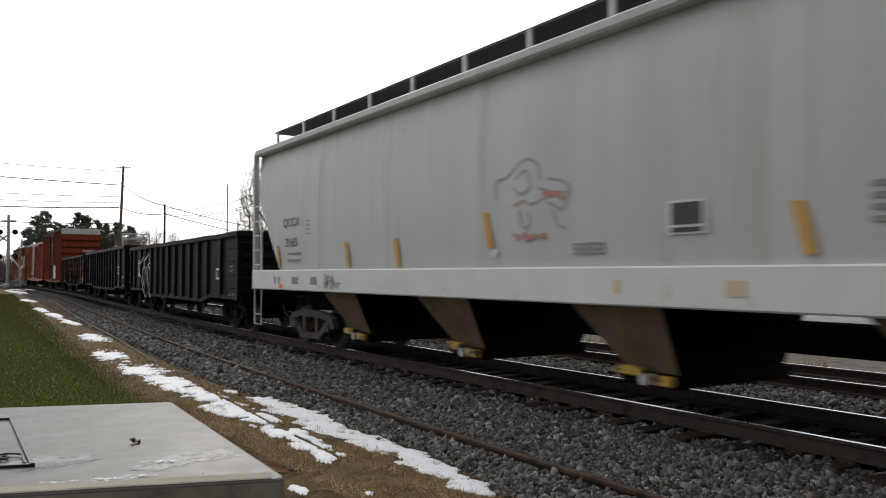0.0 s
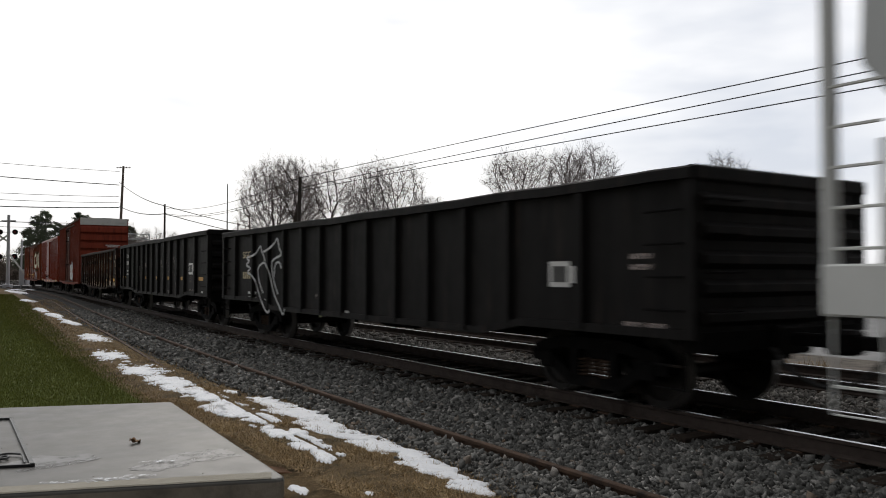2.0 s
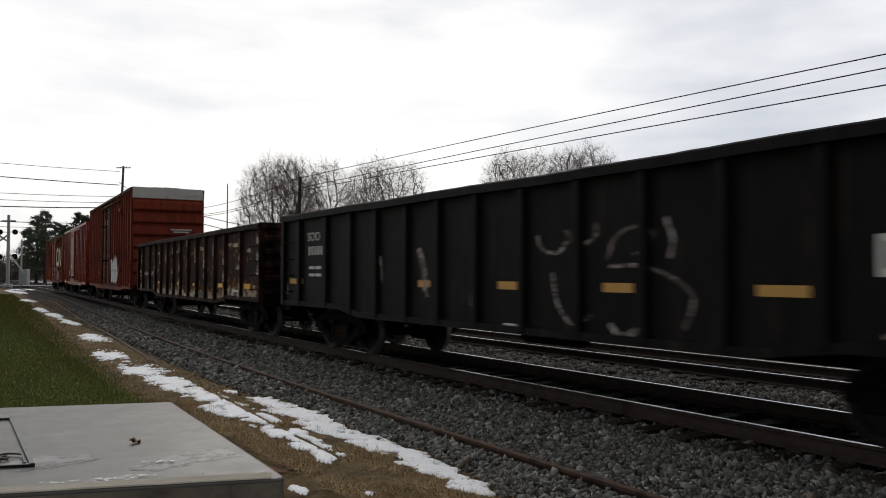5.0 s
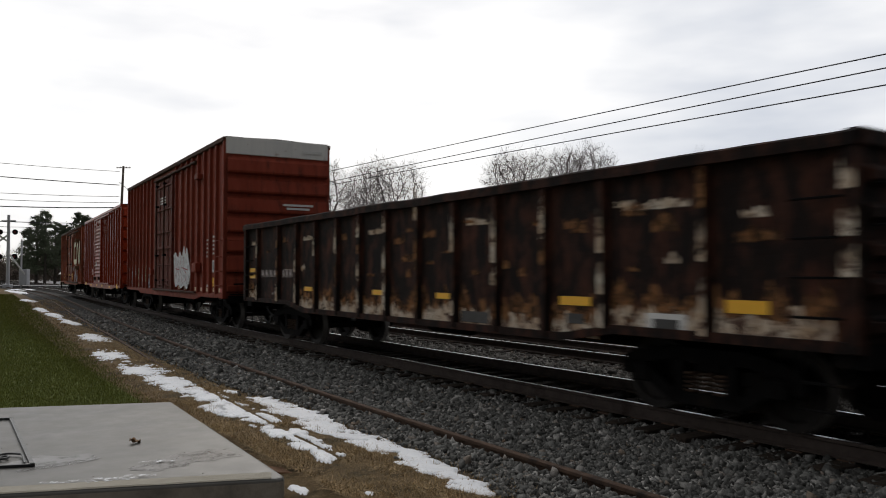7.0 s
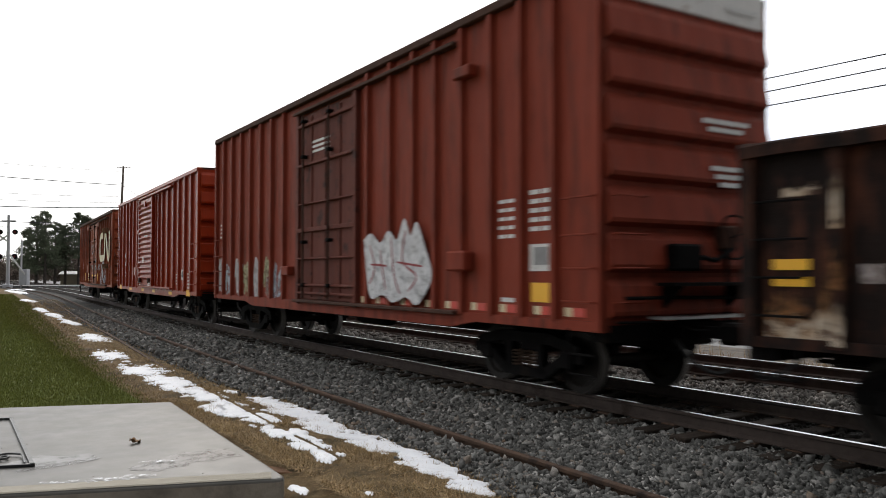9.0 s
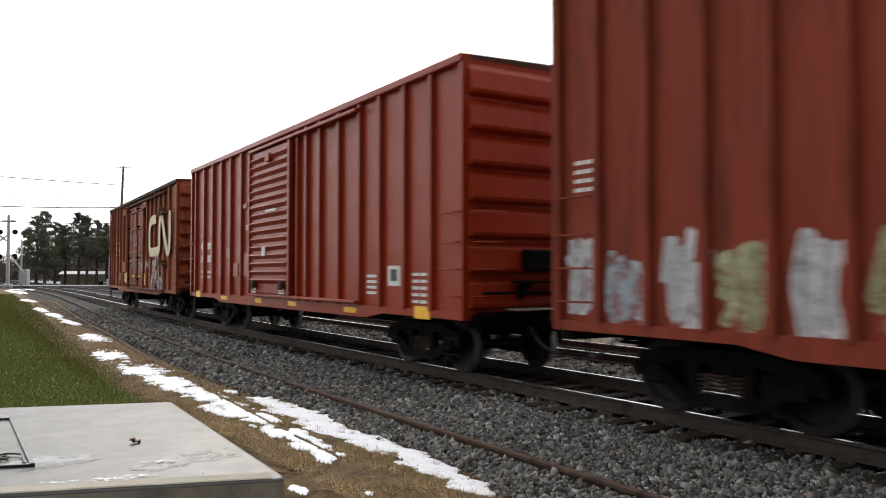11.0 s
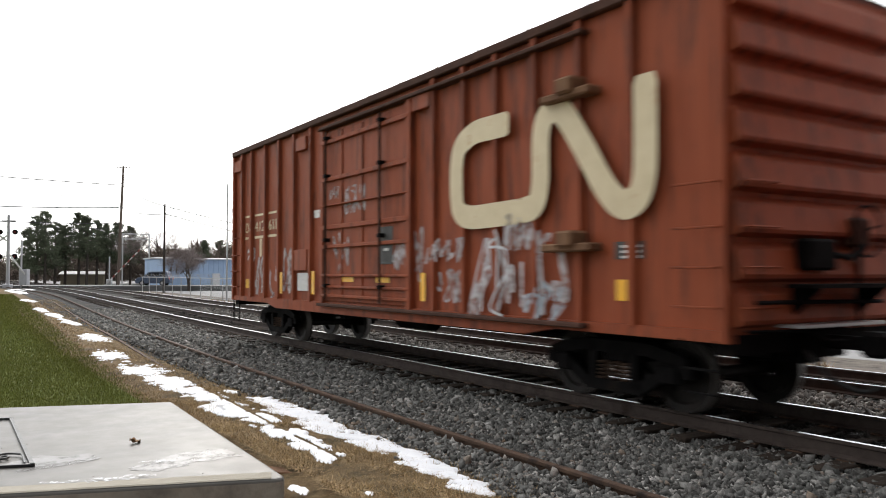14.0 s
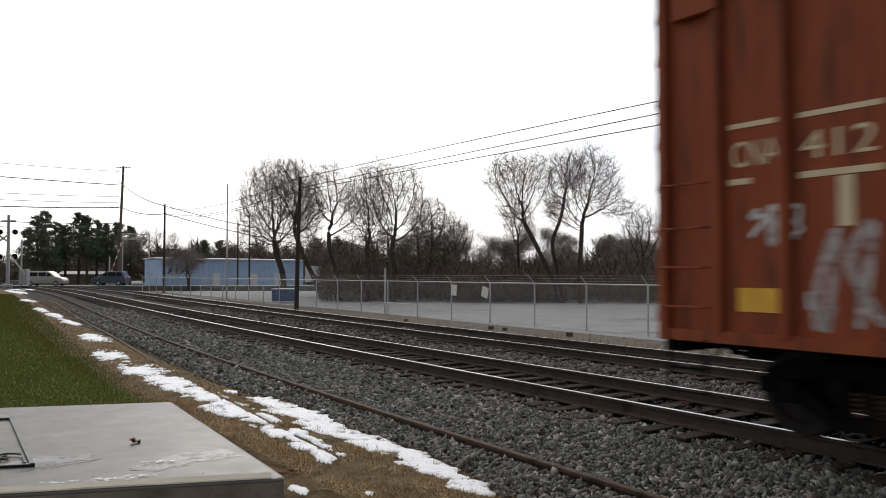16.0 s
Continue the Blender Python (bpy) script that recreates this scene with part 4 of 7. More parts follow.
bars(b3, -1.05, -0.85, 2.1, 0.05, XW - 0.062, M_white, rows=2)
plate(b3, "placard", 1.93, 2.3, 2.74, 2.9, XW - 0.006, M_white)
plate(b3, "placard", -6.85, -6.4, 1.75, 1.95, XW - 0.006, M_dark)
bars(b3, -6.8, -6.45, 1.88, 0.03, XW - 0.011, M_white, rows=3, gap=0.03)
plate(b3, "yellow_panel", -6.72, -6.42, 1.28, 1.52, XW - 0.006, M_yellow)
for z in (4.22,):
    for y in (7.1, 2.85, -2.15):
        part("roof_bracket", box(bmesh.new(), XP - 0.02, XW, y - 0.3, y + 0.25, z, z + 0.28, 0.01), M_boxred3, b3)
for z in (1.9, 3.75):
    part("track_bracket", box(bmesh.new(), XP - 0.14, XW, -6.2, -5.3, z - 0.05, z + 0.05, 0.02), M_rustbrown, b3)
    part("track_stop", box(bmesh.new(), XP - 0.2, XW, -5.95, -5.65, z, z + 0.20, 0.03), M_rustbrown, b3)


for k, (y, z, w, h, m, n, wd, x) in enumerate((
        (-0.25, 2.72, 0.95, 0.52, M_chalk, 4, 0.055, XW - 0.056), (0.55, 1.65, 0.7, 0.7, M_chalk, 3, 0.06, XW - 0.056),
        (-1.72, 1.62, 0.5, 0.5, M_chalk, 3, 0.05, XW - 0.056), (0.9, 3.05, 0.5, 0.25, M_chalk, 3, 0.03, XW - 0.056),
        (-3.4, 1.75, 1.1, 0.35, M_chalk, 5, 0.045, XP - 0.006), (-3.3, 1.15, 0.9, 0.5, M_chalk, 3, 0.05, XW - 0.006),
        (-4.55, 1.0, 1.0, 1.2, M_chalk, 2, 0.10, XP - 0.006), (-4.5, 1.0, 0.9, 1.1, M_tagwhite, 2, 0.04, XP - 0.008),
        (-5.75, 1.05, 1.0, 1.15, M_chalk, 3, 0.10, XP - 0.006), (-5.65, 0.98, 0.8, 0.5, M_tagcyan, 3, 0.07, XP - 0.008),
        (-5.0, 1.9, 0.6, 0.45, M_chalk, 3, 0.06, XP - 0.006), (4.3, 1.0, 0.6, 1.2, M_chalk, 2, 0.07, XW - 0.004),
        (5.2, 1.1, 0.7, 0.9, M_chalk, 2, 0.09, XW - 0.004), (6.0, 1.85, 0.5, 0.35, M_tagwhite, 3, 0.06, XW - 0.004),
        (3.45, 1.2, 0.6, 0.9, M_chalk, 2, 0.06, XW - 0.004), (-2.1, 1.5, 0.3, 0.8, M_chalk, 2, 0.05, XW - 0.004))):
    scribble(b3, y, z, w, h, m, n, 20 + k, wd, x)
nudge(b3, FITTINGS, 0.2)


# ---- gondola cars ----
GON_POSTS = (-6.3, -4.85, -3.8, -2.75, -1.7, -0.62, 0.45, 1.47, 2.45, 3.5, 4.52, 5.62, 6.98)


def bent_chord(s, h2, top, seed):
    """Top chord knocked slightly out of line by loading."""
    bm = bmesh.new()
    rings, n = [], 60
    for i in range(n + 1):
        y = -h2 + 2 * h2 * i / n
        q = Vector((y * 0.55, seed, s * 3.0))
        dz, dx = 0.022 * noise.noise(q) + 0.010 * noise.noise(q * 4), 0.02 * noise.noise(q * 1.3 + Vector((0, 7, 0)))
        rings.append([bm.verts.new((s * x + dx, y, top + z + dz)) for x, z in ((1.59, -0.13), (1.59, -0.02), (1.57, 0.0), (1.44, 0.0), (1.42, -0.02), (1.42, -0.13))])
    for a, b in zip(rings, rings[1:]):
        for k in range(6):
            bm.faces.new((a[k], a[(k + 1) % 6], b[(k + 1) % 6], b[k]))
    bm.faces.new(rings[0])
    bm.faces.new(rings[-1][::-1])
    bmesh.ops.recalc_face_normals(bm, faces=bm.faces[:])
    return bm


def gondola(front, rear, top, paint, label, belly, chord=None, slope=2.9):
    car, L = new_car("gondola_car", front, rear, label, "gondola car")
    h2 = L / 2
    z0 = 0.93
    chord = chord or paint
    for s in (-1, 1):
        bm = bmesh.new()
        prism_x(bm, [(-h2, top - 0.08), (h2, top - 0.08), (h2, z0), (h2 - slope, z0), (h2 - slope - 0.9, z0 - belly), (-h2 + slope + 0.9, z0 - belly), (-h2 + slope, z0), (-h2, z0)], *sorted((s * 1.475, s * 1.435)))
        part("side_wall", bm, paint, car)
        part("top_chord", bent_chord(s, h2, top, front), chord, car, "dented top chord")
        bm = bmesh.new()
        prism_x(bm, [(-h2, z0 + 0.07), (-h2, z0 - 0.03), (-h2 + slope, z0 - 0.03), (-h2 + slope + 0.9, z0 - belly - 0.03), (h2 - slope - 0.9, z0 - belly - 0.03), (h2 - slope, z0 - 0.03), (h2, z0 - 0.03), (h2, z0 + 0.07), (h2 - slope, z0 + 0.07), (h2 - slope - 0.9, z0 - belly + 0.07), (-h2 + slope + 0.9, z0 - belly + 0.07), (-h2 + slope, z0 + 0.07)], *sorted((s * 1.54, s * 1.47)))
        part("side_sill", bm, chord, car)
    part("floor", cube(-1.45, 1.45, -h2 + 0.05, h2 - 0.05, z0, z0 + 0.08), M_black, car)
    for y in GON_POSTS:
        deep = belly if abs(y) < h2 - slope - 0.5 else 0.0
        pm = post_mesh(z0 - deep, top - 0.1, paint, 0.2)
        part("side_post", pm, None, car, at=pose(0, y, 0))
        part("side_post", pm, None, car, at=pose(0, y, 0, 0, 0, 180))
    for s in (-1, 1):
        ye = s * (h2 - 0.03)
        part("end_wall", cube(-1.49, 1.49, *sorted((ye, ye - s * 0.06)), z0, top - 0.02), paint, car)
        for i in range(5):
            zc = z0 + 0.2 + i * (top - z0 - 0.25) / 5
            part("end_rib", prism_x(bmesh.new(), [(ye, zc - 0.1), (ye + s * 0.09, zc - 0.04), (ye + s * 0.09, zc + 0.04), (ye, zc + 0.1)], -1.42, 1.42), paint, car)
        part("end_chord", box(bmesh.new(), -1.55, 1.55, *sorted((ye + s * 0.06, ye - s * 0.1)), top - 0.14, top + 0.02, 0.02), chord, car)
        part("end_sill", cube(-1.45, 1.45, *sorted((s * h2, s * (h2 - 0.3))), z0 - 0.16, z0 + 0.05), M_black, car)
        coupler(car, s * h2, s)
        for x in (-1.5, 1.5):
            part("corner_post", cube(x - 0.06, x + 0.06, *sorted((s * h2, s * (h2 - 0.14))), z0 - 0.02, top - 0.05), paint, car)
    for y0, y1 in ((-h2 + 0.15, -h2 + 0.62), (h2 - 0.62, h2 - 0.15)):
        ladder(car, y0, y1, [1.2, 1.55, 1.9, 2.25], XP - 0.03, M_black, stiles=False)
    end_ladder(car, -1.42, -0.95, [1.2, 1.6, 2.0, 2.35], -h2 - 0.14, M_black)
    sill_step(car, -h2 + 0.35, XP + 0.04, z0)
    sill_step(car, h2 - 0.35, XP + 0.04, z0)
    under_gear(car, L)
    truck(car, -h2 + 2.0)
    truck(car, h2 - 2.0)
    return car, h2


g1, h2 = gondola(-38.78, -22.74, 2.69, M_gon, "grimy black gondola car with white outline graffiti", 0.16)
words(g1, "SGO", 6.5, 1.98, 0.24, XW - 0.004, M_cream, 0.66)
for k in range(5):
    plate(g1, "stencil_bar", 5.79 + 0.15 * k, 5.86 + 0.15 * k, 1.46, 1.63, XW - 0.004, M_cream)
bars(g1, 5.47, 6.12, 1.08, 0.06, XW - 0.002, M_white, rows=2, gap=0.07, splits=2)
bars(g1, 4.45, 4.95, 0.93, 0.05, XW - 0.002, M_white, rows=1, splits=1)
bars(g1, 7.1, 7.7, 0.96, 0.035, XW - 0.002, M_white, rows=1)
bars(g1, 0.2, 0.72, 0.83, 0.05, XW - 0.002, M_white, rows=1)
XG = XP - 0.006
for q in ([(5.62, 1.56), (5.86, 1.62), (5.66, 1.72), (5.95, 1.80), (5.74, 1.90), (5.92, 1.98), (5.5, 2.03), (5.2, 2.10), (4.93, 2.24), (4.82, 2.12), (4.66, 1.98), (4.62, 1.84)],
          [(5.62, 1.56), (5.3, 1.42), (5.05, 1.15), (4.75, 0.86), (4.44, 0.68), (4.25, 0.74)],
          [(4.72, 1.12), (5.0, 1.42), (5.08, 1.68), (4.9, 1.80), (4.62, 1.84), (4.46, 1.74)],
          [(4.72, 2.10), (4.3, 2.18), (3.95, 2.30), (3.79, 2.38), (3.66, 2.18), (3.54, 2.02), (3.8, 1.96), (4.05, 1.90), (4.14, 1.78), (4.02, 1.45), (3.72, 1.12)],
          [(4.62, 1.84), (4.3, 1.6), (4.0, 1.15), (3.66, 0.86), (3.42, 0.68), (3.3, 0.8)],
          [(3.98, 1.5), (3.95, 1.72), (3.8, 1.84), (3.62, 1.82), (3.52, 1.70)]):
    stroke(g1, "graffiti_stroke", q, 0.05, XG, M_tagwhite, "white outline of spray graffiti")
stroke(g1, "graffiti_stroke", [(1.66, 1.12), (1.58, 1.0), (1.54, 0.85), (1.53, 0.70)], 0.14, XW - 0.004, mat("yellow_green_spray", (0.40, 0.45, 0.16), (0.5, 0.5, 0.4), 0.7, 5, bump=0), "yellow-green spray mark")
stroke(g1, "graffiti_stroke", [(1.75, 1.10), (1.62, 1.16), (1.5, 1.08)], 0.10, XW - 0.004, M_tagfaint)
stroke(g1, "graffiti_stroke", [(7.85, 1.4), (7.82, 1.1), (7.85, 0.95)], 0.08, XW - 0.004, M_tagfaint)
plate(g1, "placard", -6.07, -5.68, 1.42, 1.74, XW - 0.004, M_white)
plate(g1, "placard", -6.01, -5.74, 1.48, 1.68, XW - 0.008, M_dark)
plate(g1, "placard", -6.2, -6.09, 1.47, 1.68, XW - 0.004, M_white)
bars(g1, -7.4, -7.0, 1.75, 0.06, XW - 0.002, M_tagfaint, rows=2, gap=0.06)
bars(g1, -7.6, -6.9, 1.0, 0.05, XW - 0.002, M_tagfaint, rows=1, splits=2)
g2, h2 = gondola(-21.22, -5.34, 2.86, M_gon, "black gondola car with faded chalky tags", 0.12)
words(g2, "SOO", 6.62, 2.27, 0.25, XW - 0.004, M_white, 0.62)
for k in range(5):
    plate(g2, "stencil_bar", 5.89 + 0.15 * k, 5.96 + 0.15 * k, 1.97, 2.15, XW - 0.004, M_white)
bars(g2, 5.95, 6.6, 1.68, 0.06, XW - 0.002, M_white, rows=2, gap=0.09, splits=2)
for y0, y1 in ((-7.12, -6.64), (-4.7, -4.16), (-2.57, -2.1), (-0.52, -0.05), (1.75, 2.1), (6.86, 7.6)):
    plate(g2, "reflector", y0, y1, 1.37, 1.48, XW - 0.004, M_orange, "dulled orange reflector")
plate(g2, "placard", -5.83, -5.31, 1.56, 1.92, XW - 0.004, M_white)
plate(g2, "placard", -5.76, -5.38, 1.63, 1.86, XW - 0.008, M_dark)
plate(g2, "placard", -6.09, -5.88, 1.67, 1.87, XW - 0.004, M_white)
bars(g2, -5.7, -5.42, 1.48, 0.03, XW - 0.002, M_tagfaint, rows=3, gap=0.05)
bars(g2, -6.0, -5.3, 1.04, 0.05, XW - 0.002, M_tagfaint, rows=1, splits=2)
bars(g2, -7.1, -6.9, 0.95, 0.1, XW - 0.002, M_white, rows=1)
bars(g2, -0.62, -0.08, 0.86, 0.05, XW - 0.002, M_white, rows=2, gap=0.03)
for q, w in (([(-0.9, 2.1), (-1.0, 1.9), (-1.3, 1.85), (-1.5, 2.0)], 0.05), ([(-1.45, 2.12), (-1.65, 1.95), (-1.95, 2.0), (-2.0, 2.2)], 0.05), ([(-2.17, 1.75), (-2.3, 2.0), (-2.6, 2.12), (-2.9, 2.0), (-2.6, 1.8)], 0.05), ([(-3.05, 2.2), (-3.15, 1.95), (-3.1, 1.75)], 0.05), ([(-2.2, 1.67), (-2.6, 1.68), (-3.0, 1.6), (-3.4, 1.36), (-3.3, 1.0)], 0.05), ([(-1.2, 1.6), (-1.3, 1.2), (-1.6, 0.95), (-1.9, 1.1)], 0.05), ([(-2.2, 1.0), (-2.4, 0.88), (-2.7, 0.98)], 0.08), ([(2.1, 2.0), (1.95, 1.7), (1.9, 1.4), (1.85, 1.2)], 0.16), ([(0.6, 1.3), (0.55, 0.95)], 0.1), ([(4.6, 2.0), (4.5, 1.5), (4.6, 1.0)], 0.1), ([(3.4, 1.9), (3.3, 1.4)], 0.08), ([(7.7, 1.4), (7.72, 0.98)], 0.12)):
    stroke(g2, "graffiti_stroke", q, w, XW - 0.005, M_tagfaint, "faded chalky graffiti line")
g3, h2 = gondola(-3.86, 11.98, 2.81, M_gonrust, "rusty gondola car with flaking bleached paint", 0.14)
for y0, y1, z0, z1 in ((7.26, 7.62, 1.62, 1.72), (7.26, 7.62, 1.47, 1.56), (3.64, 4.13, 1.22, 1.31), (0.48, 1.0, 1.21, 1.30), (-1.65, -1.15, 1.2, 1.29), (-4.62, -4.07, 1.2, 1.31), (-7.02, -6.54, 1.2, 1.33)):
    plate(g3, "reflector", y0, y1, z0, z1, XW - 0.012, M_yellow, "yellow reflector")
bars(g3, 5.75, 6.85, 1.5, 0.17, XW - 0.002, M_tagfaint, rows=1, splits=4)
bars(g3, 4.6, 5.45, 1.5, 0.19, XW - 0.002, M_tagfaint, rows=1, splits=4)
bars(g3, 5.75, 6.2, 1.1, 0.06, XW - 0.002, M_tagfaint, rows=1)


def flaked(car, name, y0, y1, z0, z1, seed, x, material, up=True):
    """A patch of bleached, peeling paint with a torn upper edge."""
    r = random.Random(seed)
    n = 40
    bm = bmesh.new()
    lo = [(y0 + (y1 - y0) * k / n, z0 + r.uniform(0, 0.02)) for k in range(n + 1)]
    hi = [(y0 + (y1 - y0) * k / n, z0 + (z1 - z0) * max(0.12, min(1.0, 0.66 + 0.45 * noise.noise(Vector((k * 0.13, seed * 3.1, 0))) + 0.3 * noise.noise(Vector((k * 0.5, seed * 1.7, 5))) + r.uniform(-0.14, 0.14)))) for k in range(n + 1)]
    a = [bm.verts.new((x, p, q)) for p, q in lo]
    b = [bm.verts.new((x, p, q)) for p, q in hi]
    for k in range(n):
        bm.faces.new((a[k], a[k + 1], b[k + 1], b[k]))
    part(name, bm, material, car)


M_orangerust = mat("orange_bare_rust", (0.16, 0.07, 0.03), (0.26, 0.13, 0.055), 0.85, 4.0, bump=0.3, c3=(0.05, 0.03, 0.02), lo3=0.5, hi3=0.62, scale3=5, spec=0.1, alpha=(6.0, 0.32, 0.54))
edges = [-h2 + 0.15] + list(GON_POSTS) + [h2 - 0.1]
for k, (a, b) in enumerate(zip(edges, edges[1:])):
    zb = 0.80 if abs((a + b) / 2) < h2 - 3.3 else 0.94
    if k < 11 or k == 13:
        flaked(g3, "rust_bloom", a + 0.1, b - 0.1, zb, zb + 0.62, 70 + k, XW - 0.003, M_orangerust)
        flaked(g3, "peeling_paint", a + 0.12, b - 0.12, zb + 0.01, zb + 0.36, 30 + k, XW - 0.006, M_flake)
    if k % 3 == 1:
        flaked(g3, "peeling_paint", a + 0.2, b - 0.3, 2.28, 2.42, 130 + k, XW - 0.004, M_flake)
for k, y in enumerate(GON_POSTS):
    r = random.Random(k)
    z = 0.95
    while z < 2.45:
        h = r.uniform(0.25, 0.75)
        if r.random() < 0.85:
            w = r.uniform(0.035, 0.055)
            flaked(g3, "peeling_paint", y - w, y + w, z, z + h, 200 + k * 9 + int(z * 5), XP - 0.004, M_flake if r.random() < 0.6 else M_orangerust)
        z += h + r.uniform(0.0, 0.15)
r = random.Random(77)
for k in range(46):
    y, z = r.uniform(-h2 + 0.6, h2 - 0.9), r.choice((r.uniform(1.5, 1.9), r.uniform(2.0, 2.35)))
    w = r.uniform(0.12, 0.4)
    if all(abs(y + w / 2 - p) > w / 2 + 0.12 for p in GON_POSTS):
        flaked(g3, "rust_bloom", y, y + w, z, z + r.uniform(0.06, 0.2), 300 + k, XW - 0.0045, M_orangerust if r.random() < 0.85 else M_flake)
for z in (2.3, 1.9, 1.55):
    flaked(g3, "peeling_paint", -h2 + 0.02, -h2 + 0.16, z, z + 0.3, int(z * 40), -1.565, M_flake)
plate(g3, "placard", -6.05, -5.5, 0.9, 1.16, XW - 0.012, M_white)
plate(g3, "placard", -5.95, -5.6, 0.97, 1.10, XW - 0.016, M_dark)
plate(g3, "placard", -2.55, -1.85, 0.88, 1.04, XW - 0.012, M_dark)
plate(g3, "placard", -4.5, -4.2, 0.98, 1.1, XW - 0.012, M_dark)



# ---- covered hopper car ----
def hopper_car():
    car, L = new_car("covered_hopper_car", -60.4, -40.1, "pale grey covered hopper car with white sill and faded graffiti", "hopper car", 2.3)
    h2 = L / 2
    zs, zt, zb = 1.67, 4.44, 1.22
    # bulging side sheet with sloping ends
    prof = [(-1.53, zs), (-1.55, 2.4), (-1.55, 3.4), (-1.50, 4.0), (-1.40, zt)]
    for s in (-1, 1):
        bm = bmesh.new()
        rows = []
        for x, z in prof:
            # the end sheet leans in below the slope line
            cut = 0.35 + max(0.0, (3.35 - z)) * 0.78 if z < 3.35 else 0.35
            rows.append((s * x, z, cut))
        fr, bk = [], []
        for x, z, c in rows:
            fr.append((bm.verts.new((x, -h2 + c, z)), bm.verts.new((x, h2 - c, z))))
            bk.append((bm.verts.new((x - s * -0.03 * -1, -h2 + c, z)), bm.verts.new((x - s * -0.03 * -1, h2 - c, z))))
        for i in range(len(rows) - 1):
            f = bm.faces.new((fr[i][0], fr[i][1], fr[i + 1][1], fr[i + 1][0]))
            f.smooth = True
        bmesh.ops.recalc_face_normals(bm, faces=bm.faces[:])
        part("side_sheet", bm, M_hop, car)
        part("top_rail", box(bmesh.new(), *sorted((s * 1.60, s * 1.38)), -h2 + 0.12, h2 - 0.12, zt - 0.02, zt + 0.13, 0.03), M_hop, car)
        part("side_sill", box(bmesh.new(), *sorted((s * 1.60, s * 1.46)), -h2, h2, zb, zs, 0.02), M_hopsill, car, "white-painted side sill")
    for s in (-1, 1):
        bm = bmesh.new()
        a = [bm.verts.new((x, s * (h2 - c), z)) for x, c, z in ((-1.5, 0.35, zt), (1.5, 0.35, zt), (1.52, 0.35, 3.35), (1.52, 0.35 + 1.69 * 0.78, zs - 0.02), (-1.52, 0.35 + 1.69 * 0.78, zs - 0.02), (-1.52, 0.35, 3.35))]
        bm.faces.new((a[0], a[1], a[2], a[5]))
        bm.faces.new((a[5], a[2], a[3], a[4]))
        bmesh.ops.solidify(bm, geom=bm.faces[:], thickness=0.02)
        part("slope_sheet", bm, M_hop, car)
        for x in (-1.52, 1.52):
            part("corner_post", box(bmesh.new(), x - 0.05, x + 0.05, *sorted((s * h2, s * (h2 - 0.12))), zb, zt + 0.08, 0.01), M_hop, car)
        for x in (-0.7, 0.7):
            part("end_brace", tube(bmesh.new(), [(x, s * (h2 - 0.1), zs), (x, s * (h2 - 0.4), 3.3)], 0.05, 6), M_hop, car)
        part("end_platform", cube(-1.5, 1.5, *sorted((s * h2, s * (h2 - 1.6))), zb + 0.1, zs - 0.04), M_hopdirt, car)
        coupler(car, s * h2, s)
    # roof with running board on supports
    bm = bmesh.new()
    prism_y(bm, [(-1.42, zt), (1.42, zt), (1.42, zt + 0.06), (0.5, zt + 0.2), (-0.5, zt + 0.2), (-1.42, zt + 0.06)], -h2 + 0.3, h2 - 0.3)
    part("roof", bm, M_hop, car)
    for x0, x1 in ((-1.40, -0.62), (0.62, 1.40)):
        part("running_board", cube(x0, x1, -h2 + 0.30, h2 - 0.95, zt + 0.43, zt + 0.47), M_grating, car, "dark grating walkway")
    y = 9.0 - 1.545 * 12
    while y < 9.1:
        for x in (-1.40, -0.62, 0.62, 1.40):
            part("walkway_post", cube(x - 0.02, x + 0.02, y - 0.045, y + 0.045, zt + 0.05, zt + 0.45), M_galv, car)
        y += 1.545
    part("hatch_cover", cube(-0.38, 0.38, -h2 + 1.0, h2 - 1.0, zt + 0.2, zt + 0.38), M_hop, car)
    # four hopper bays, each an upright sheet and a sloping one, with outlet gates
    for k in range(4):
        yf = 4.99 - 3.75 * k
        bm = bmesh.new()
        zu, zl = zb + 0.05, 0.42
        up = [bm.verts.new(v) for v in ((-1.42, yf, zu), (1.42, yf, zu), (1.42, yf + 1.52, zu), (-1.42, yf + 1.52, zu))]
        lo = [bm.verts.new(v) for v in ((-0.98, yf + 0.12, zl), (0.98, yf + 0.12, zl), (0.98, yf + 0.86, zl), (-0.98, yf + 0.86, zl))]
        # front and bottom faces are black to stand in for their shade
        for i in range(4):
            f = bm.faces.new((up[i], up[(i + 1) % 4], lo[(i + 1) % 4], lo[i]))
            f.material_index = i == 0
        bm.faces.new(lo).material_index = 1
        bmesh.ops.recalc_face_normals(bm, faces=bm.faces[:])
        bay = part("hopper_bay", bm, [M_hopdirt, M_black], car, "dusty sloping discharge bay, front and bottom coloured black as shade")
        part("outlet_gate", box(bmesh.new(), -1.05, 1.05, yf + 0.05, yf + 0.95, 0.27, 0.43, 0.02), M_black, bay)
        for y0, y1, z0 in ((0.08, 0.40, 0.30), (0.52, 0.94, 0.38)):
            part("gate_handle", box(bmesh.new(), -1.17, -1.05, yf + y0, yf + y1, z0, z0 + 0.12, 0.02), M_dirtyyellow, bay, "yellow gate operating gear")
        part("gate_rod", tube(bmesh.new(), [(-1.2, yf + 0.46, 0.36), (-1.0, yf + 0.46, 0.36)], 0.07, 8), M_signalgrey, bay)
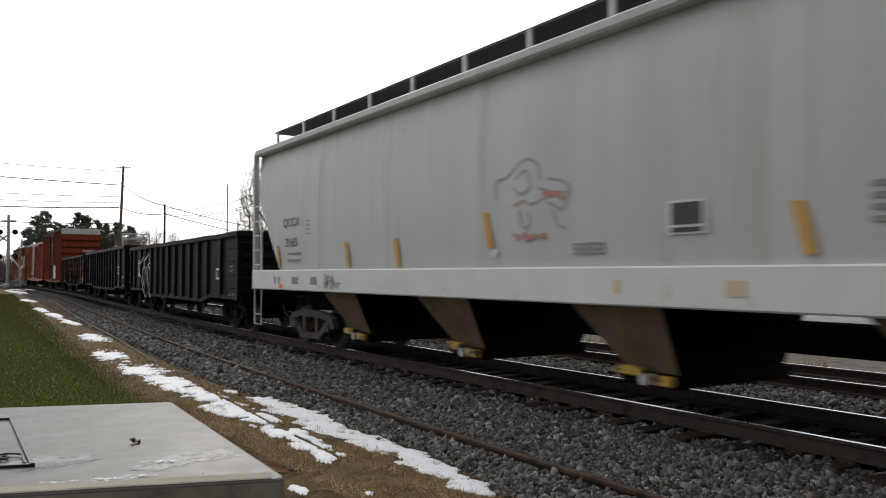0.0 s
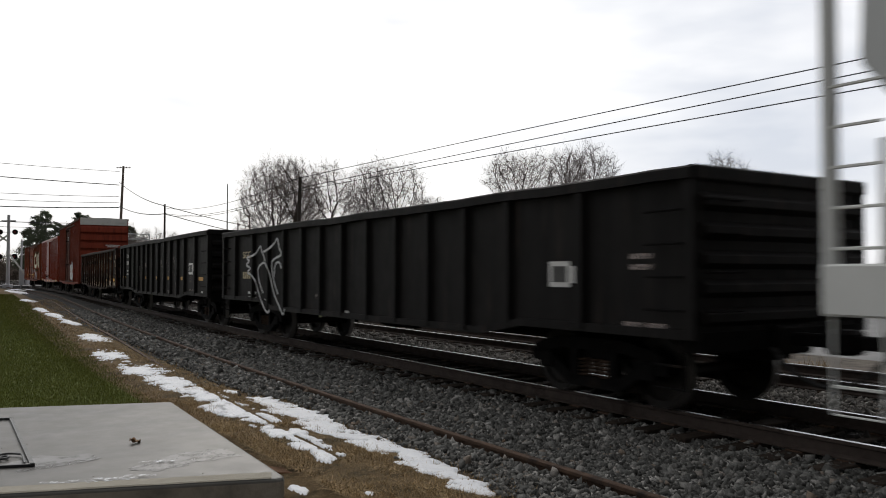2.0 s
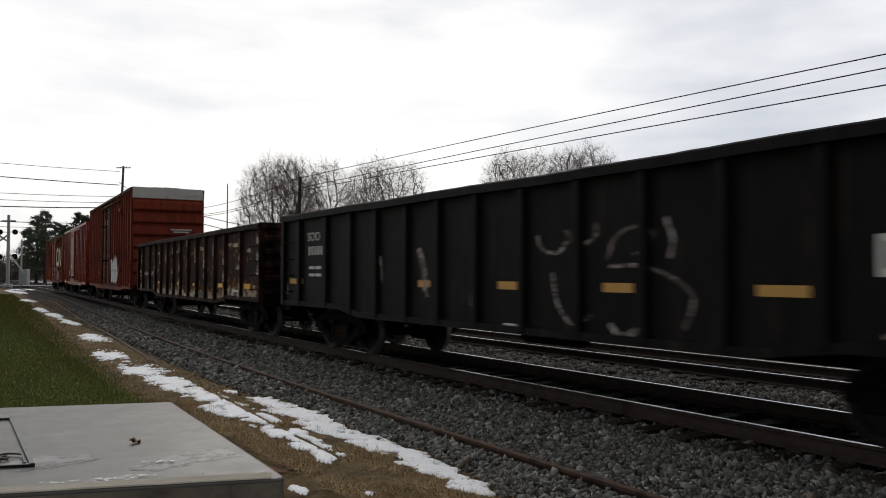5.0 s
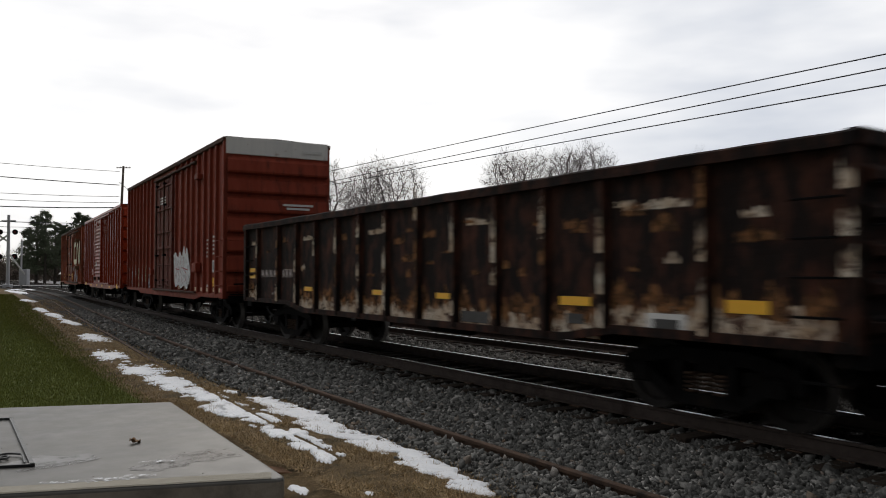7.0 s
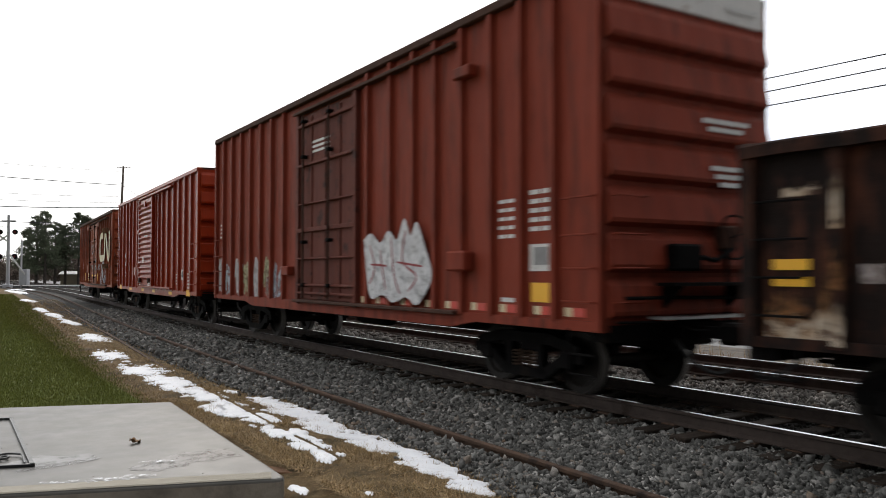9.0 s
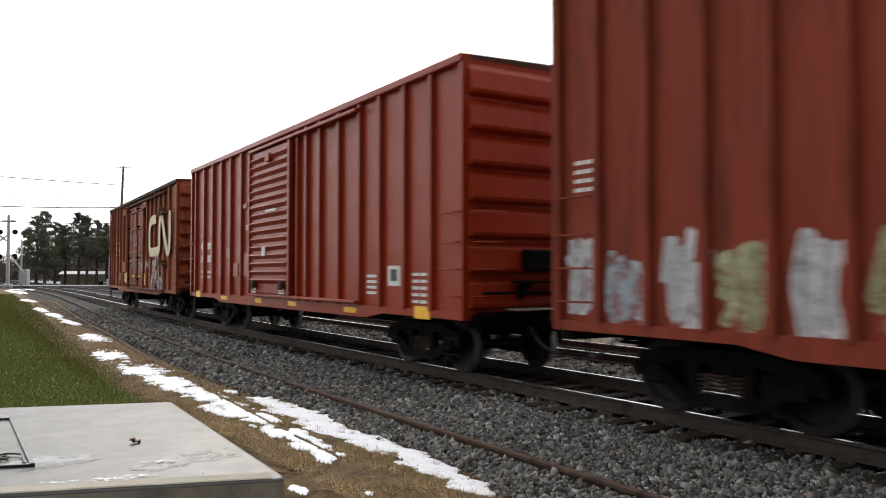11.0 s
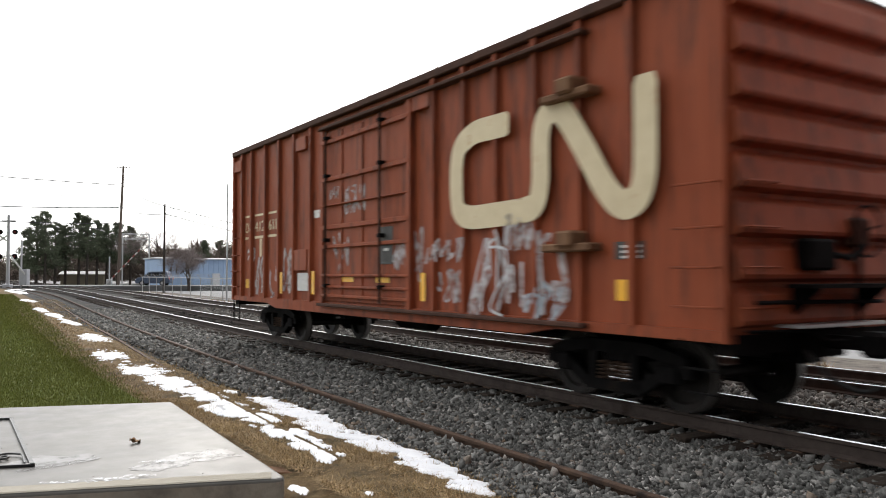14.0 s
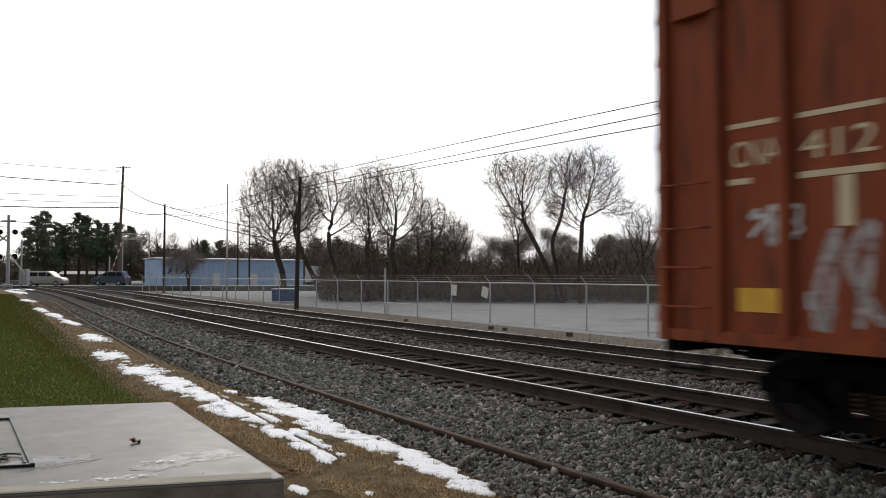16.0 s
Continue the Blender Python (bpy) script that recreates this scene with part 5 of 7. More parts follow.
    # ladders, steps
    for s in (-1, 1):
        y = s * (h2 - 0.3)
        for x in (-1.56,):
            for dy in (-0.24, 0.24):
                part("ladder_stile", cube(x - 0.03, x + 0.02, y + dy - 0.025, y + dy + 0.025, zb, 2.7 if s * dy < 0 else zt), M_hopsill, car)
            for z in (1.8, 2.15, 2.5, 2.85, 3.2):
                part("ladder_rung", tube(bmesh.new(), [(x, y - 0.24, z), (x, y + 0.24, z)], 0.016, 5), M_hopsill, car)
        sill_step(car, y, -1.55, zb, M_hopsill)
    truck(car, -h2 + 2.3, True)
    truck(car, h2 - 2.3, True)
    part("centre_sill", cube(-0.25, 0.25, -h2 + 0.1, h2 - 0.1, 0.72, 1.05), M_black, car)
    return car, h2


hop, h2 = hopper_car()
XH = -1.556
words(hop, "QCCX", 6.82, 2.62, 0.27, XH - 0.004, M_dark, 0.92)
words(hop, "2165", 6.72, 2.18, 0.27, XH, M_dark, 0.70)
bars(hop, 5.85, 6.66, 2.0, 0.05, XH + 0.006, M_greyletter, rows=2, gap=0.10, splits=2)
bars(hop, 5.36, 5.58, 2.68, 0.03, XH, M_greyletter, rows=4, gap=0.06)
for y0, z0, z1, m in ((7.05, 1.74, 2.22, M_orange), (3.52, 1.70, 2.18, M_orange), (1.62, 1.70, 2.18, M_orange), (-0.98, 1.95, 2.45, M_orange), (-5.78, 1.76, 2.25, M_orange), (-3.4, 1.76, 1.95, M_greyletter)):
    if m is M_orange:
        plate(hop, "rust_stripe", y0 - 0.07, y0 + 0.07, z0, z1, XH - 0.002, m, "ochre conspicuity stripe", shear=0.12)
plate(hop, "placard", -1.14, -1.0, 1.82, 1.92, XH - 0.004, M_white)
plate(hop, "placard", -4.66, -4.15, 2.0, 2.36, XH - 0.004, M_white)
plate(hop, "placard", -4.60, -4.21, 2.1, 2.33, XH - 0.008, M_dark)
plate(hop, "placard", -4.60, -4.21, 2.02, 2.07, XH - 0.008, M_dark)
bars(hop, -6.9, -6.2, 2.32, 0.05, XH, M_greyletter, rows=4, gap=0.05)
bars(hop, -3.2, -2.55, 1.93, 0.03, XH + 0.004, M_greyletter, rows=3, gap=0.025)
for q in ([(-1.13, 2.6), (-1.1, 2.85), (-1.35, 2.9), (-1.6, 3.05), (-1.8, 3.1), (-2.0, 3.0), (-2.05, 2.8)], [(-1.55, 2.85), (-1.75, 2.95), (-1.85, 2.75), (-1.65, 2.65), (-1.5, 2.75)], [(-1.5, 2.5), (-1.7, 2.55), (-1.9, 2.5), (-2.2, 2.58)], [(-1.6, 2.45), (-1.7, 2.2), (-1.85, 2.25), (-1.8, 2.4)], [(-2.2, 2.8), (-2.45, 2.75), (-2.6, 2.65), (-2.5, 2.4), (-2.2, 2.5)], [(-2.3, 2.4), (-2.4, 2.2), (-2.55, 2.15)], [(-1.5, 2.12), (-1.8, 2.05), (-2.2, 2.1)], [(-2.0, 2.7), (-2.3, 2.62), (-2.55, 2.6)]):
    stroke(hop, "graffiti_stroke", q, 0.035, XH - 0.003, M_tagred, "faded pink spray line")
for q in ([(-1.5, 2.12), (-1.6, 2.05)], [(-1.7, 2.14), (-1.8, 2.04), (-1.95, 2.1)], [(-2.05, 2.1), (-2.15, 2.04)], [(-2.1, 2.62), (-2.4, 2.58), (-2.5, 2.5)]):
    stroke(hop, "graffiti_stroke", q, 0.06, XH - 0.004, mat("red_spray", (0.45, 0.16, 0.13), (0.5, 0.26, 0.22), 0.6, 6, bump=0) if "red_spray" not in bpy.data.materials else bpy.data.materials["red_spray"])
plate(hop, "reflector", 6.74, 6.94, 1.27, 1.36, -1.604, M_redsign, "orange-red reflector")
for y, w, m in ((7.25, 0.1, M_greyletter), (7.0, 0.08, M_greyletter), (6.2, 0.35, M_tagfaint), (5.2, 0.3, M_greyletter), (-3.4, 0.1, M_cream), (-4.9, 0.25, M_cream)):
    plate(hop, "stencil_bar", y - w, y, 1.36, 1.52, -1.604, m)
scribble(hop, 3.75, 1.30, 0.8, 0.26, M_greyletter, 5, 91, 0.035, -1.606, "graffiti_smudge")
for o in hop.children:
    if o.name.split(".")[0] in ("lettering", "stencil_bar", "rust_stripe", "placard", "graffiti_stroke", "reflector", "graffiti_smudge"):
        o.location.y += 1.4

track("main line track with worn bright rail heads", main_x, (-0.75, 0.75), 0.0, -40, 400, M_rail_top, 1.5, 62, -0.172)
track("second main line track beyond the first", main_x, (3.2, 4.7), 0.0, -40, 400, M_rail_top, 8, 62, -0.172)
track("disused siding track half buried in dead grass", side_x, (-1.5, 0.0), -0.105, -40, 126, None, 4, 30, -0.30)


# ---- scatter helpers ----
def tri_mesh(name, V, T, material):
    me = bpy.data.meshes.new(name)
    V, T = np.asarray(V, dtype=np.float32), np.asarray(T, dtype=np.int32)
    me.vertices.add(len(V))
    me.vertices.foreach_set("co", V.ravel())
    me.loops.add(T.size)
    me.loops.foreach_set("vertex_index", T.ravel())
    me.polygons.add(len(T))
    me.polygons.foreach_set("loop_start", np.arange(0, T.size, 3, dtype=np.int32))
    me.polygons.foreach_set("loop_total", np.full(len(T), 3, dtype=np.int32))
    me.update(calc_edges=True)
    me.materials.append(material)
    return me


BLK_V = np.array([(-1, -1, -1), (1, -1, -1), (1, 1, -1), (-1, 1, -1), (-1, -1, 1), (1, -1, 1), (1, 1, 1), (-1, 1, 1)]) * 0.62
BLK_T = np.array([(0, 2, 1), (0, 3, 2), (4, 5, 6), (4, 6, 7), (0, 1, 5), (0, 5, 4), (1, 2, 6), (1, 6, 5), (2, 3, 7), (2, 7, 6), (3, 0, 4), (3, 4, 7)])
OCT_V = np.array([(1, 0, 0), (-1, 0, 0), (0, 1, 0), (0, -1, 0), (0, 0, 1), (0, 0, -1)], float)
OCT_T = np.array([(0, 2, 4), (2, 1, 4), (1, 3, 4), (3, 0, 4), (2, 0, 5), (1, 2, 5), (3, 1, 5), (0, 3, 5)])
RNG = np.random.RandomState(7)


def v_main(y):
    q = np.clip(y, 0, 100)
    return 8.129 + 0.0026777 * q * q / 2 - 5.13e-5 * q ** 3 / 6


def v_side(y):
    q = np.clip(y, 0, 88)
    return 4.712 + 0.0041754 * q * q / 2 - 9.49e-5 * q ** 3 / 6


def v_bed(u):
    return np.interp(u, [a for a, b in BED], [b for a, b in BED])


# remnants of snow: x, y, half length, half width, skew
SNOW = ((4.75, 31.0, 2.6, 0.28, 0.05), (4.98, 36.0, 2.6, 0.30, 0.05), (5.2, 42.0, 3.0, 0.30, 0.05), (4.1, 23.1, 1.6, 0.42, 0.08), (3.55, 17.9, 1.4, 0.36, 0.05),
        (3.50, 14.7, 1.1, 0.42, 0.02), (3.46, 12.9, 1.5, 0.32, 0.02), (3.43, 11.0, 1.5, 0.31, 0.02), (3.42, 9.4, 1.3, 0.27, 0.01), (3.40, 8.1, 0.9, 0.20, 0.0), (3.33, 7.2, 0.8, 0.20, -0.02),
        (4.13, 10.3, 0.8, 0.29, 0.0), (4.05, 9.3, 1.0, 0.38, 0.0), (3.96, 8.3, 0.8, 0.32, 0.0), (4.02, 7.4, 0.8, 0.28, 0.0), (4.05, 6.6, 0.7, 0.24, 0.0), (3.94, 5.95, 0.6, 0.26, 0.0), (3.87, 5.4, 0.4, 0.22, 0.0),
        (2.63, 5.95, 0.22, 0.07, 0.0), (3.05, 5.57, 0.12, 0.12, 0.0), (4.0, 11.55, 0.22, 0.12, 0.0), (6.2, 56, 3.0, 0.4, 0.03), (8.3, 84, 9.0, 0.7, 0.02), (10.2, 98, 5.0, 1.2, 0.0))


def stones(name, u0, u1, y0, y1, per_m2, size, base, tris, label, material=None):
    n = int((u1 - u0) * (y1 - y0) * per_m2)
    u, y = RNG.uniform(u0, u1, n), RNG.uniform(y0, y1, n)
    x = v_main(y) + u
    keep = x > v_side(y) - 0.75 + RNG.normal(0, 0.12, n)
    for off in (-0.75, 0.75, 3.2, 4.7):
        keep &= np.abs(u - off) > 0.085
    keep &= np.abs(x - v_side(y)) > 0.06
    for sx, sy, hl, hw, sk in SNOW:
        keep &= ((x - sx - sk * (y - sy)) / hw) ** 2 + ((y - sy) / hl) ** 2 > 0.8 * RNG.uniform(0.7, 1.2, n)
    u, y, x = u[keep], y[keep], x[keep]
    n = len(u)
    s = size * RNG.lognormal(0, 0.32, n)
    sc = np.stack([s * RNG.uniform(0.7, 1.25, n), s * RNG.uniform(0.7, 1.25, n), s * RNG.uniform(0.5, 0.9, n)], 1)
    pts = base[None] * RNG.uniform(0.5, 1.3, (n, len(base), 1)) * sc[:, None]
    # random turn about a random axis
    q = RNG.normal(size=(n, 4))
    q /= np.linalg.norm(q, axis=1, keepdims=True)
    w, a, b, c = q.T
    R = np.stack([np.stack([1 - 2 * (b * b + c * c), 2 * (a * b - c * w), 2 * (a * c + b * w)], 1), np.stack([2 * (a * b + c * w), 1 - 2 * (a * a + c * c), 2 * (b * c - a * w)], 1), np.stack([2 * (a * c - b * w), 2 * (b * c + a * w), 1 - 2 * (a * a + b * b)], 1)], 1)
    pts = np.einsum("nij,nkj->nki", R, pts)
    z = v_bed(u) + s * 0.25 + RNG.uniform(-0.01, 0.012, n)
    pts += np.stack([x, y, z], 1)[:, None]
    T = (tris[None] + (np.arange(n) * len(base))[:, None, None]).reshape(-1, 3)
    ob = new(name, tri_mesh(name, pts.reshape(-1, 3), T, material or M_stone))
    tagged(ob, label, "ballast", kind="stuff")


stones("ballast_stones", -4.35, -0.55, 3.0, 9.0, 1500, 0.027, BLK_V, BLK_T, "grey crushed-stone ballast beside the near rail")
stones("ballast_stones", -4.35, -0.55, 9.0, 16.0, 1000, 0.031, BLK_V, BLK_T, "grey crushed-stone ballast beside the near rail")
stones("ballast_stones", -4.3, -0.55, 16.0, 42.0, 360, 0.036, BLK_V, BLK_T, "grey crushed-stone ballast along the track")
stones("ballast_stones", -0.55, 0.95, 4.0, 16.0, 300, 0.036, OCT_V, OCT_T, "dark ballast between the rails, deepened with the train's shade", M_stone2)
stones("ballast_stones", 0.95, 3.05, 4.0, 18.0, 520, 0.036, BLK_V, BLK_T, "dusty grey ballast between the two tracks", M_stone3)
stones("ballast_stones", 3.05, 6.5, 4.0, 18.0, 300, 0.038, OCT_V, OCT_T, "brown-grey ballast of the second track", M_stone3)
stones("ballast_stones", -0.55, 0.95, 16.0, 42.0, 90, 0.055, OCT_V, OCT_T, "dark ballast between the rails, deepened with the train's shade", M_stone2)
stones("ballast_stones", 0.95, 6.5, 18.0, 42.0, 110, 0.055, OCT_V, OCT_T, "brown-grey ballast of the second track", M_stone3)


def lawn_edge(y):
    return np.interp(y, [0, 11, 13, 20.7, 30, 50, 92, 140], [2.75, 2.82, 2.93, 3.46, 4.1, 5.65, 8.2, 9.0])


def blades(name, x, y, z, h, w, lean, material, label, category, flat=1.0):
    n = len(x)
    a = RNG.uniform(0, 2 * np.pi, n)
    la = RNG.uniform(0, 2 * np.pi, n)
    base = np.stack([x, y, z], 1)
    d = np.stack([np.cos(a), np.sin(a), np.zeros(n)], 1) * (w / 2)[:, None]
    l = np.abs(RNG.normal(0, lean, n)) * h
    tip = base + np.stack([np.cos(la) * l, np.sin(la) * l, flat * np.maximum(0.15 * h, np.sqrt(np.maximum(h * h - l * l, 0)))], 1)
    V = np.stack([base - d, base + d, tip], 1).reshape(-1, 3)
    T = np.arange(3 * n).reshape(-1, 3)
    tagged(new(name, tri_mesh(name, V, T, material)), label, category, kind="stuff")


def scatter_lawn(y0, y1, n, h, w):
    y = RNG.uniform(y0, y1, n)
    e = lawn_edge(y)
    lo = 0.06 * y - 0.3
    x = lo + (e + 0.12 - lo) * RNG.uniform(0, 1, n)
    keep = ~((y < 11.22 - (x - 0.95) * 0.365 + 0.02) & (x < 2.86))
    keep &= (x < e - np.abs(RNG.normal(0, 0.25, n)))
    x, y = x[keep], y[keep]
    n = len(x)
    blades("lawn_grass", x, y, v_bed(x - v_main(y)) - 0.005, h * RNG.uniform(0.6, 1.3, n), w * RNG.uniform(0.7, 1.3, n), 0.55, M_grass, "short green winter lawn grass", "grass")


scatter_lawn(10.4, 18, 60000, 0.045, 0.007)
scatter_lawn(18, 34, 50000, 0.05, 0.012)
scatter_lawn(34, 75, 40000, 0.06, 0.03)


def scatter_dry(y0, y1, n, h, w):
    y = RNG.uniform(y0, y1, n)
    lo, hi = lawn_edge(y) - 0.15, v_side(y) - 0.5
    x = lo + (hi - lo) * RNG.uniform(0, 1, n)
    # clumpy cover
    m = np.sin(x * 5.1 + np.sin(y * 2.3)) + np.sin(y * 3.7 + x * 2.1) + RNG.normal(0, 0.8, n)
    keep = (m > -0.5) & ~((x < 2.85) & (y < 10.55))
    for sx, sy, hl, hw, sk in SNOW:
        keep &= ((x - sx - sk * (y - sy)) / hw) ** 2 + ((y - sy) / hl) ** 2 > 0.5 * RNG.uniform(0.2, 1.2, n)
    x, y = x[keep], y[keep]
    n = len(x)
    blades("dry_grass", x, y, v_bed(x - v_main(y)) - 0.005, h * RNG.lognormal(0, 0.35, n), w * RNG.uniform(0.6, 1.4, n), 1.25, M_dry, "matted straw-coloured dead grass", "dry grass", 0.42)


scatter_dry(4.0, 12, 95000, 0.075, 0.007)
scatter_dry(12, 26, 26000, 0.085, 0.011)
scatter_dry(26, 60, 16000, 0.10, 0.03)


# ---- snow remnants: ragged thin sheets ----
def snow_patch(cx, cy, hl, hw, seed, skew=0.0, thick=0.03):
    r = random.Random(seed)
    st = max(0.02, min(hl / 55, 0.25))
    sx = max(0.015, min(hw / 20, 0.06))
    ny, nx = int(hl * 1.35 / st), int(hw * 1.5 / sx)
    bm = bmesh.new()
    vs = {}
    off = Vector((r.uniform(0, 50), r.uniform(0, 50), 0))
    def height(i, j):
        lx, ly = i * sx, j * st
        d = math.hypot(lx / hw, ly / hl)
        g = 1.0 if cy < 30 else 0.35
        n1 = noise.fractal(Vector((lx * 2.6 * g, ly * 1.9 * g, 0)) + off, 1.0, 2.0, 4)
        n2 = noise.noise(Vector((lx * 9 * g, ly * 8 * g, 3)) + off)
        n3 = noise.noise(Vector((lx * 21 * g, ly * 19 * g, 9)) + off)
        rail = abs(cx + lx + skew * ly - buried_x(cy + ly))
        return 0.46 - 0.8 * d ** 2.0 + n1 * 0.85 + n2 * 0.46 + n3 * 0.30 - (0.9 if rail < 0.035 else 0.0)
    for i in range(-nx, nx + 1):
        for j in range(-ny, ny + 1):
            vs[i, j] = height(i, j)
    made = {}
    def vert(i, j):
        if (i, j) not in made:
            x, y = cx + i * sx + skew * j * st, cy + j * st
            h = vs[i, j]
            made[i, j] = bm.verts.new((x, y, ground_z(x, y) + 0.010 + thick * min(1.0, max(0.0, h) * 3) + (0.0 if h > 0 else -0.012)))
        return made[i, j]
    for i in range(-nx, nx):
        for j in range(-ny, ny):
            q = [(i, j), (i + 1, j), (i + 1, j + 1), (i, j + 1)]
            if sum(vs[k] > 0 for k in q) >= 2:
                f = bm.faces.new([vert(*k) for k in q])
                f.smooth = True
    ob = part("snow_patch", bm, M_snow)
    tagged(ob, "ragged patch of old melting snow on dead grass", "snow", "snow patches")


for k, p in enumerate(SNOW):
    snow_patch(p[0], p[1], p[2], p[3], 11 + k, p[4], (0.004 if p[2] < 0.4 else 0.010) if p[1] < 30 else 0.04)

# ---- concrete pad beside the lawn ----
def concrete_pad():
    bm = bmesh.new()
    top, bot = -0.08, -0.45
    B = Vector((2.59, 6.08, 0))
    A = Vector((2.85, 10.53, 0))
    w = Vector((-1.95, 0.75, 0)).normalized()
    C, D = B + w * 7.0, A + w * 7.0
    c1 = B + w * 0.10
    c2 = B + Vector((0.002, 0.10, 0))
    ring = [A, D, C, c1, B + w * 0.03 + Vector((0.0, 0.03, 0)), c2]
    up = [bm.verts.new((p.x, p.y, top)) for p in ring]
    lo = [bm.verts.new((p.x, p.y, bot)) for p in ring]
    bm.faces.new(up)
    n = len(ring)
    for i in range(n):
        # side faces take the lightened colour in place of missing light
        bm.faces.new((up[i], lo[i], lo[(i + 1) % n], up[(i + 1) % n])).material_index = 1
    bmesh.ops.recalc_face_normals(bm, faces=bm.faces[:])
    es = [e for e in bm.edges if all(abs(v.co.z - top) < 1e-4 for v in e.verts)]
    bmesh.ops.bevel(bm, geom=es, offset=0.03, segments=3, affect="EDGES", profile=0.5)
    # side colour raised to stand in for light falling on the faces
    ob = part("concrete_pad", bm, [M_concrete, mat("lightened_pad_side", (0.26, 0.235, 0.20), (0.38, 0.345, 0.29), 0.85, 3.0, bump=0.5, bscale=40, c3=(0.13, 0.115, 0.10), lo3=0.5, hi3=0.7, scale3=2.0, spec=0.2)])
    tagged(ob, "worn wet concrete pad beside the lawn", "concrete pad", kind="structure")
    # slightly raised worn rim along the front edge
    p, q = B + w * 0.14, B + w * 7.0
    nrm = Vector((-w.y, w.x, 0))
    nrm = nrm if nrm.y > 0 else -nrm
    bm = bmesh.new()
    prof = [(0.012, 0.0), (0.03, 0.010), (0.20, 0.010), (0.225, 0.0)]
    N = 40
    rows = []
    for i in range(N + 1):
        c = p.lerp(q, i / N)
        rows.append([bm.verts.new((c.x + nrm.x * (d + 0.008 * noise.noise(c * 5)), c.y + nrm.y * d, top + 0.001 + h * (0.8 + 0.4 * noise.noise(c * 7)))) for d, h in prof])
    for a, b in zip(rows, rows[1:]):
        for k in range(3):
            bm.faces.new((a[k], a[k + 1], b[k + 1], b[k]))
    part("pad_rim", bm, mat("bare_concrete_rim", (0.25, 0.225, 0.175), (0.34, 0.31, 0.25), 0.8, 3.0, bump=0.4, bscale=60), ob)
    # dried crumbs and small frost remnants on the slab
    r = random.Random(4)
    for k in range(9):
        t, s = r.uniform(0.3, 5.0), r.uniform(0.2, 2.4)
        c = B + w * t + Vector((0, s, 0))
        bm = bmesh.new()
        bmesh.ops.create_icosphere(bm, subdivisions=1, radius=r.uniform(0.006, 0.012))
        for v in bm.verts:
            v.co *= r.uniform(0.7, 1.2)
            v.co.z *= 0.5
        o = part("grit", bm, M_soil, ob, at=pose(c.x, c.y, top + 0.004))
    for k, (t, s, a, b) in enumerate(((1.35, 0.24, 0.34, 0.07), (1.05, 0.34, 0.22, 0.05), (0.8, 0.85, 0.16, 0.06), (1.75, 0.24, 0.12, 0.04))):
        c = B + w * t + Vector((0, s, 0))
        bm = bmesh.new()
        N, st = 26, a / 13
        val = {}
        for i in range(-N, N + 1):
            for j2 in range(-N // 2, N // 2 + 1):
                q = Vector((i * st * 9, j2 * st * 16, k * 7.7))
                val[i, j2] = 0.75 - math.hypot(i * st / a, j2 * st / b) + 0.8 * noise.fractal(q, 1.0, 2.0, 3)
        vv = {}
        for (i, j2), h in val.items():
            if h > 0 and all((i + u, j2 + v) in val for u, v in ((1, 0), (0, 1), (1, 1))):
                f = []
                for u, v in ((0, 0), (1, 0), (1, 1), (0, 1)):
                    key = (i + u, j2 + v)
                    if key not in vv:
                        pt = c + w * (key[0] * st) + nrm * (key[1] * st)
                        vv[key] = bm.verts.new((pt.x, pt.y, top + 0.0135 + 0.003 * max(0, val[key])))
                    f.append(vv[key])
                bm.faces.new(f)
        bmesh.ops.recalc_face_normals(bm, faces=bm.faces[:])
        part("frost_smear", bm, M_frost, ob)

    # smooth damp patches, their dark colour standing in for the train's reflection
    for k, (dx, dy, a, b) in enumerate(((-0.32, 1.15, 0.5, 0.3), (-0.75, 1.0, 0.35, 0.16), (-1.5, 1.7, 0.6, 0.3))):
        bm = bmesh.new()
        c = B + Vector((dx, dy, 0))
        rim = [(c.x + a * (0.8 + 0.5 * noise.noise(Vector((math.cos(q) * 1.5, math.sin(q) * 1.5, k * 3.0)))) * math.cos(q), c.y + b * (0.8 + 0.7 * noise.noise(Vector((math.cos(q) * 2, math.sin(q) * 2, 5 + k * 3.0)))) * math.sin(q)) for q in [2 * math.pi * n / 48 for n in range(48)]]
        bm.faces.new([bm.verts.new((x, y, top + 0.002 + 0.0006 * k)) for x, y in rim])
        part("damp_stain", bm, M_damp_reflect, ob, "damp patch with the train's dark reflection in its colour")


concrete_pad()
# flat iron gate panel lying on the slab
gate = tagged(new("iron_gate_panel"), "black wrought-iron gate panel with scrolls lying on concrete", "gate panel")
gate.matrix_basis = pose(0.0, 0.0, -0.076)
FR = [Vector((0.98, 10.25, 0)), Vector((0.90, 7.68, 0)), Vector((-0.15, 8.08, 0)), Vector((-0.08, 10.65, 0))]
for a, b in zip(FR, FR[1:] + FR[:1]):
    d = (b - a).normalized()
    s = Vector((-d.y, d.x, 0)) * 0.017
    bm = bmesh.new()
    lo = [bm.verts.new(v) for v in (a + s - d * 0.02, b + s + d * 0.02, b - s + d * 0.02, a - s - d * 0.02)]
    hi = [bm.verts.new(v.co + Vector((0, 0, 0.022))) for v in lo]
    for i in range(4):
        bm.faces.new((lo[i], lo[(i + 1) % 4], hi[(i + 1) % 4], hi[i]))
    bm.faces.new(hi)
    bmesh.ops.recalc_face_normals(bm, faces=bm.faces[:])
    part("frame_bar", bm, M_blackiron, gate)
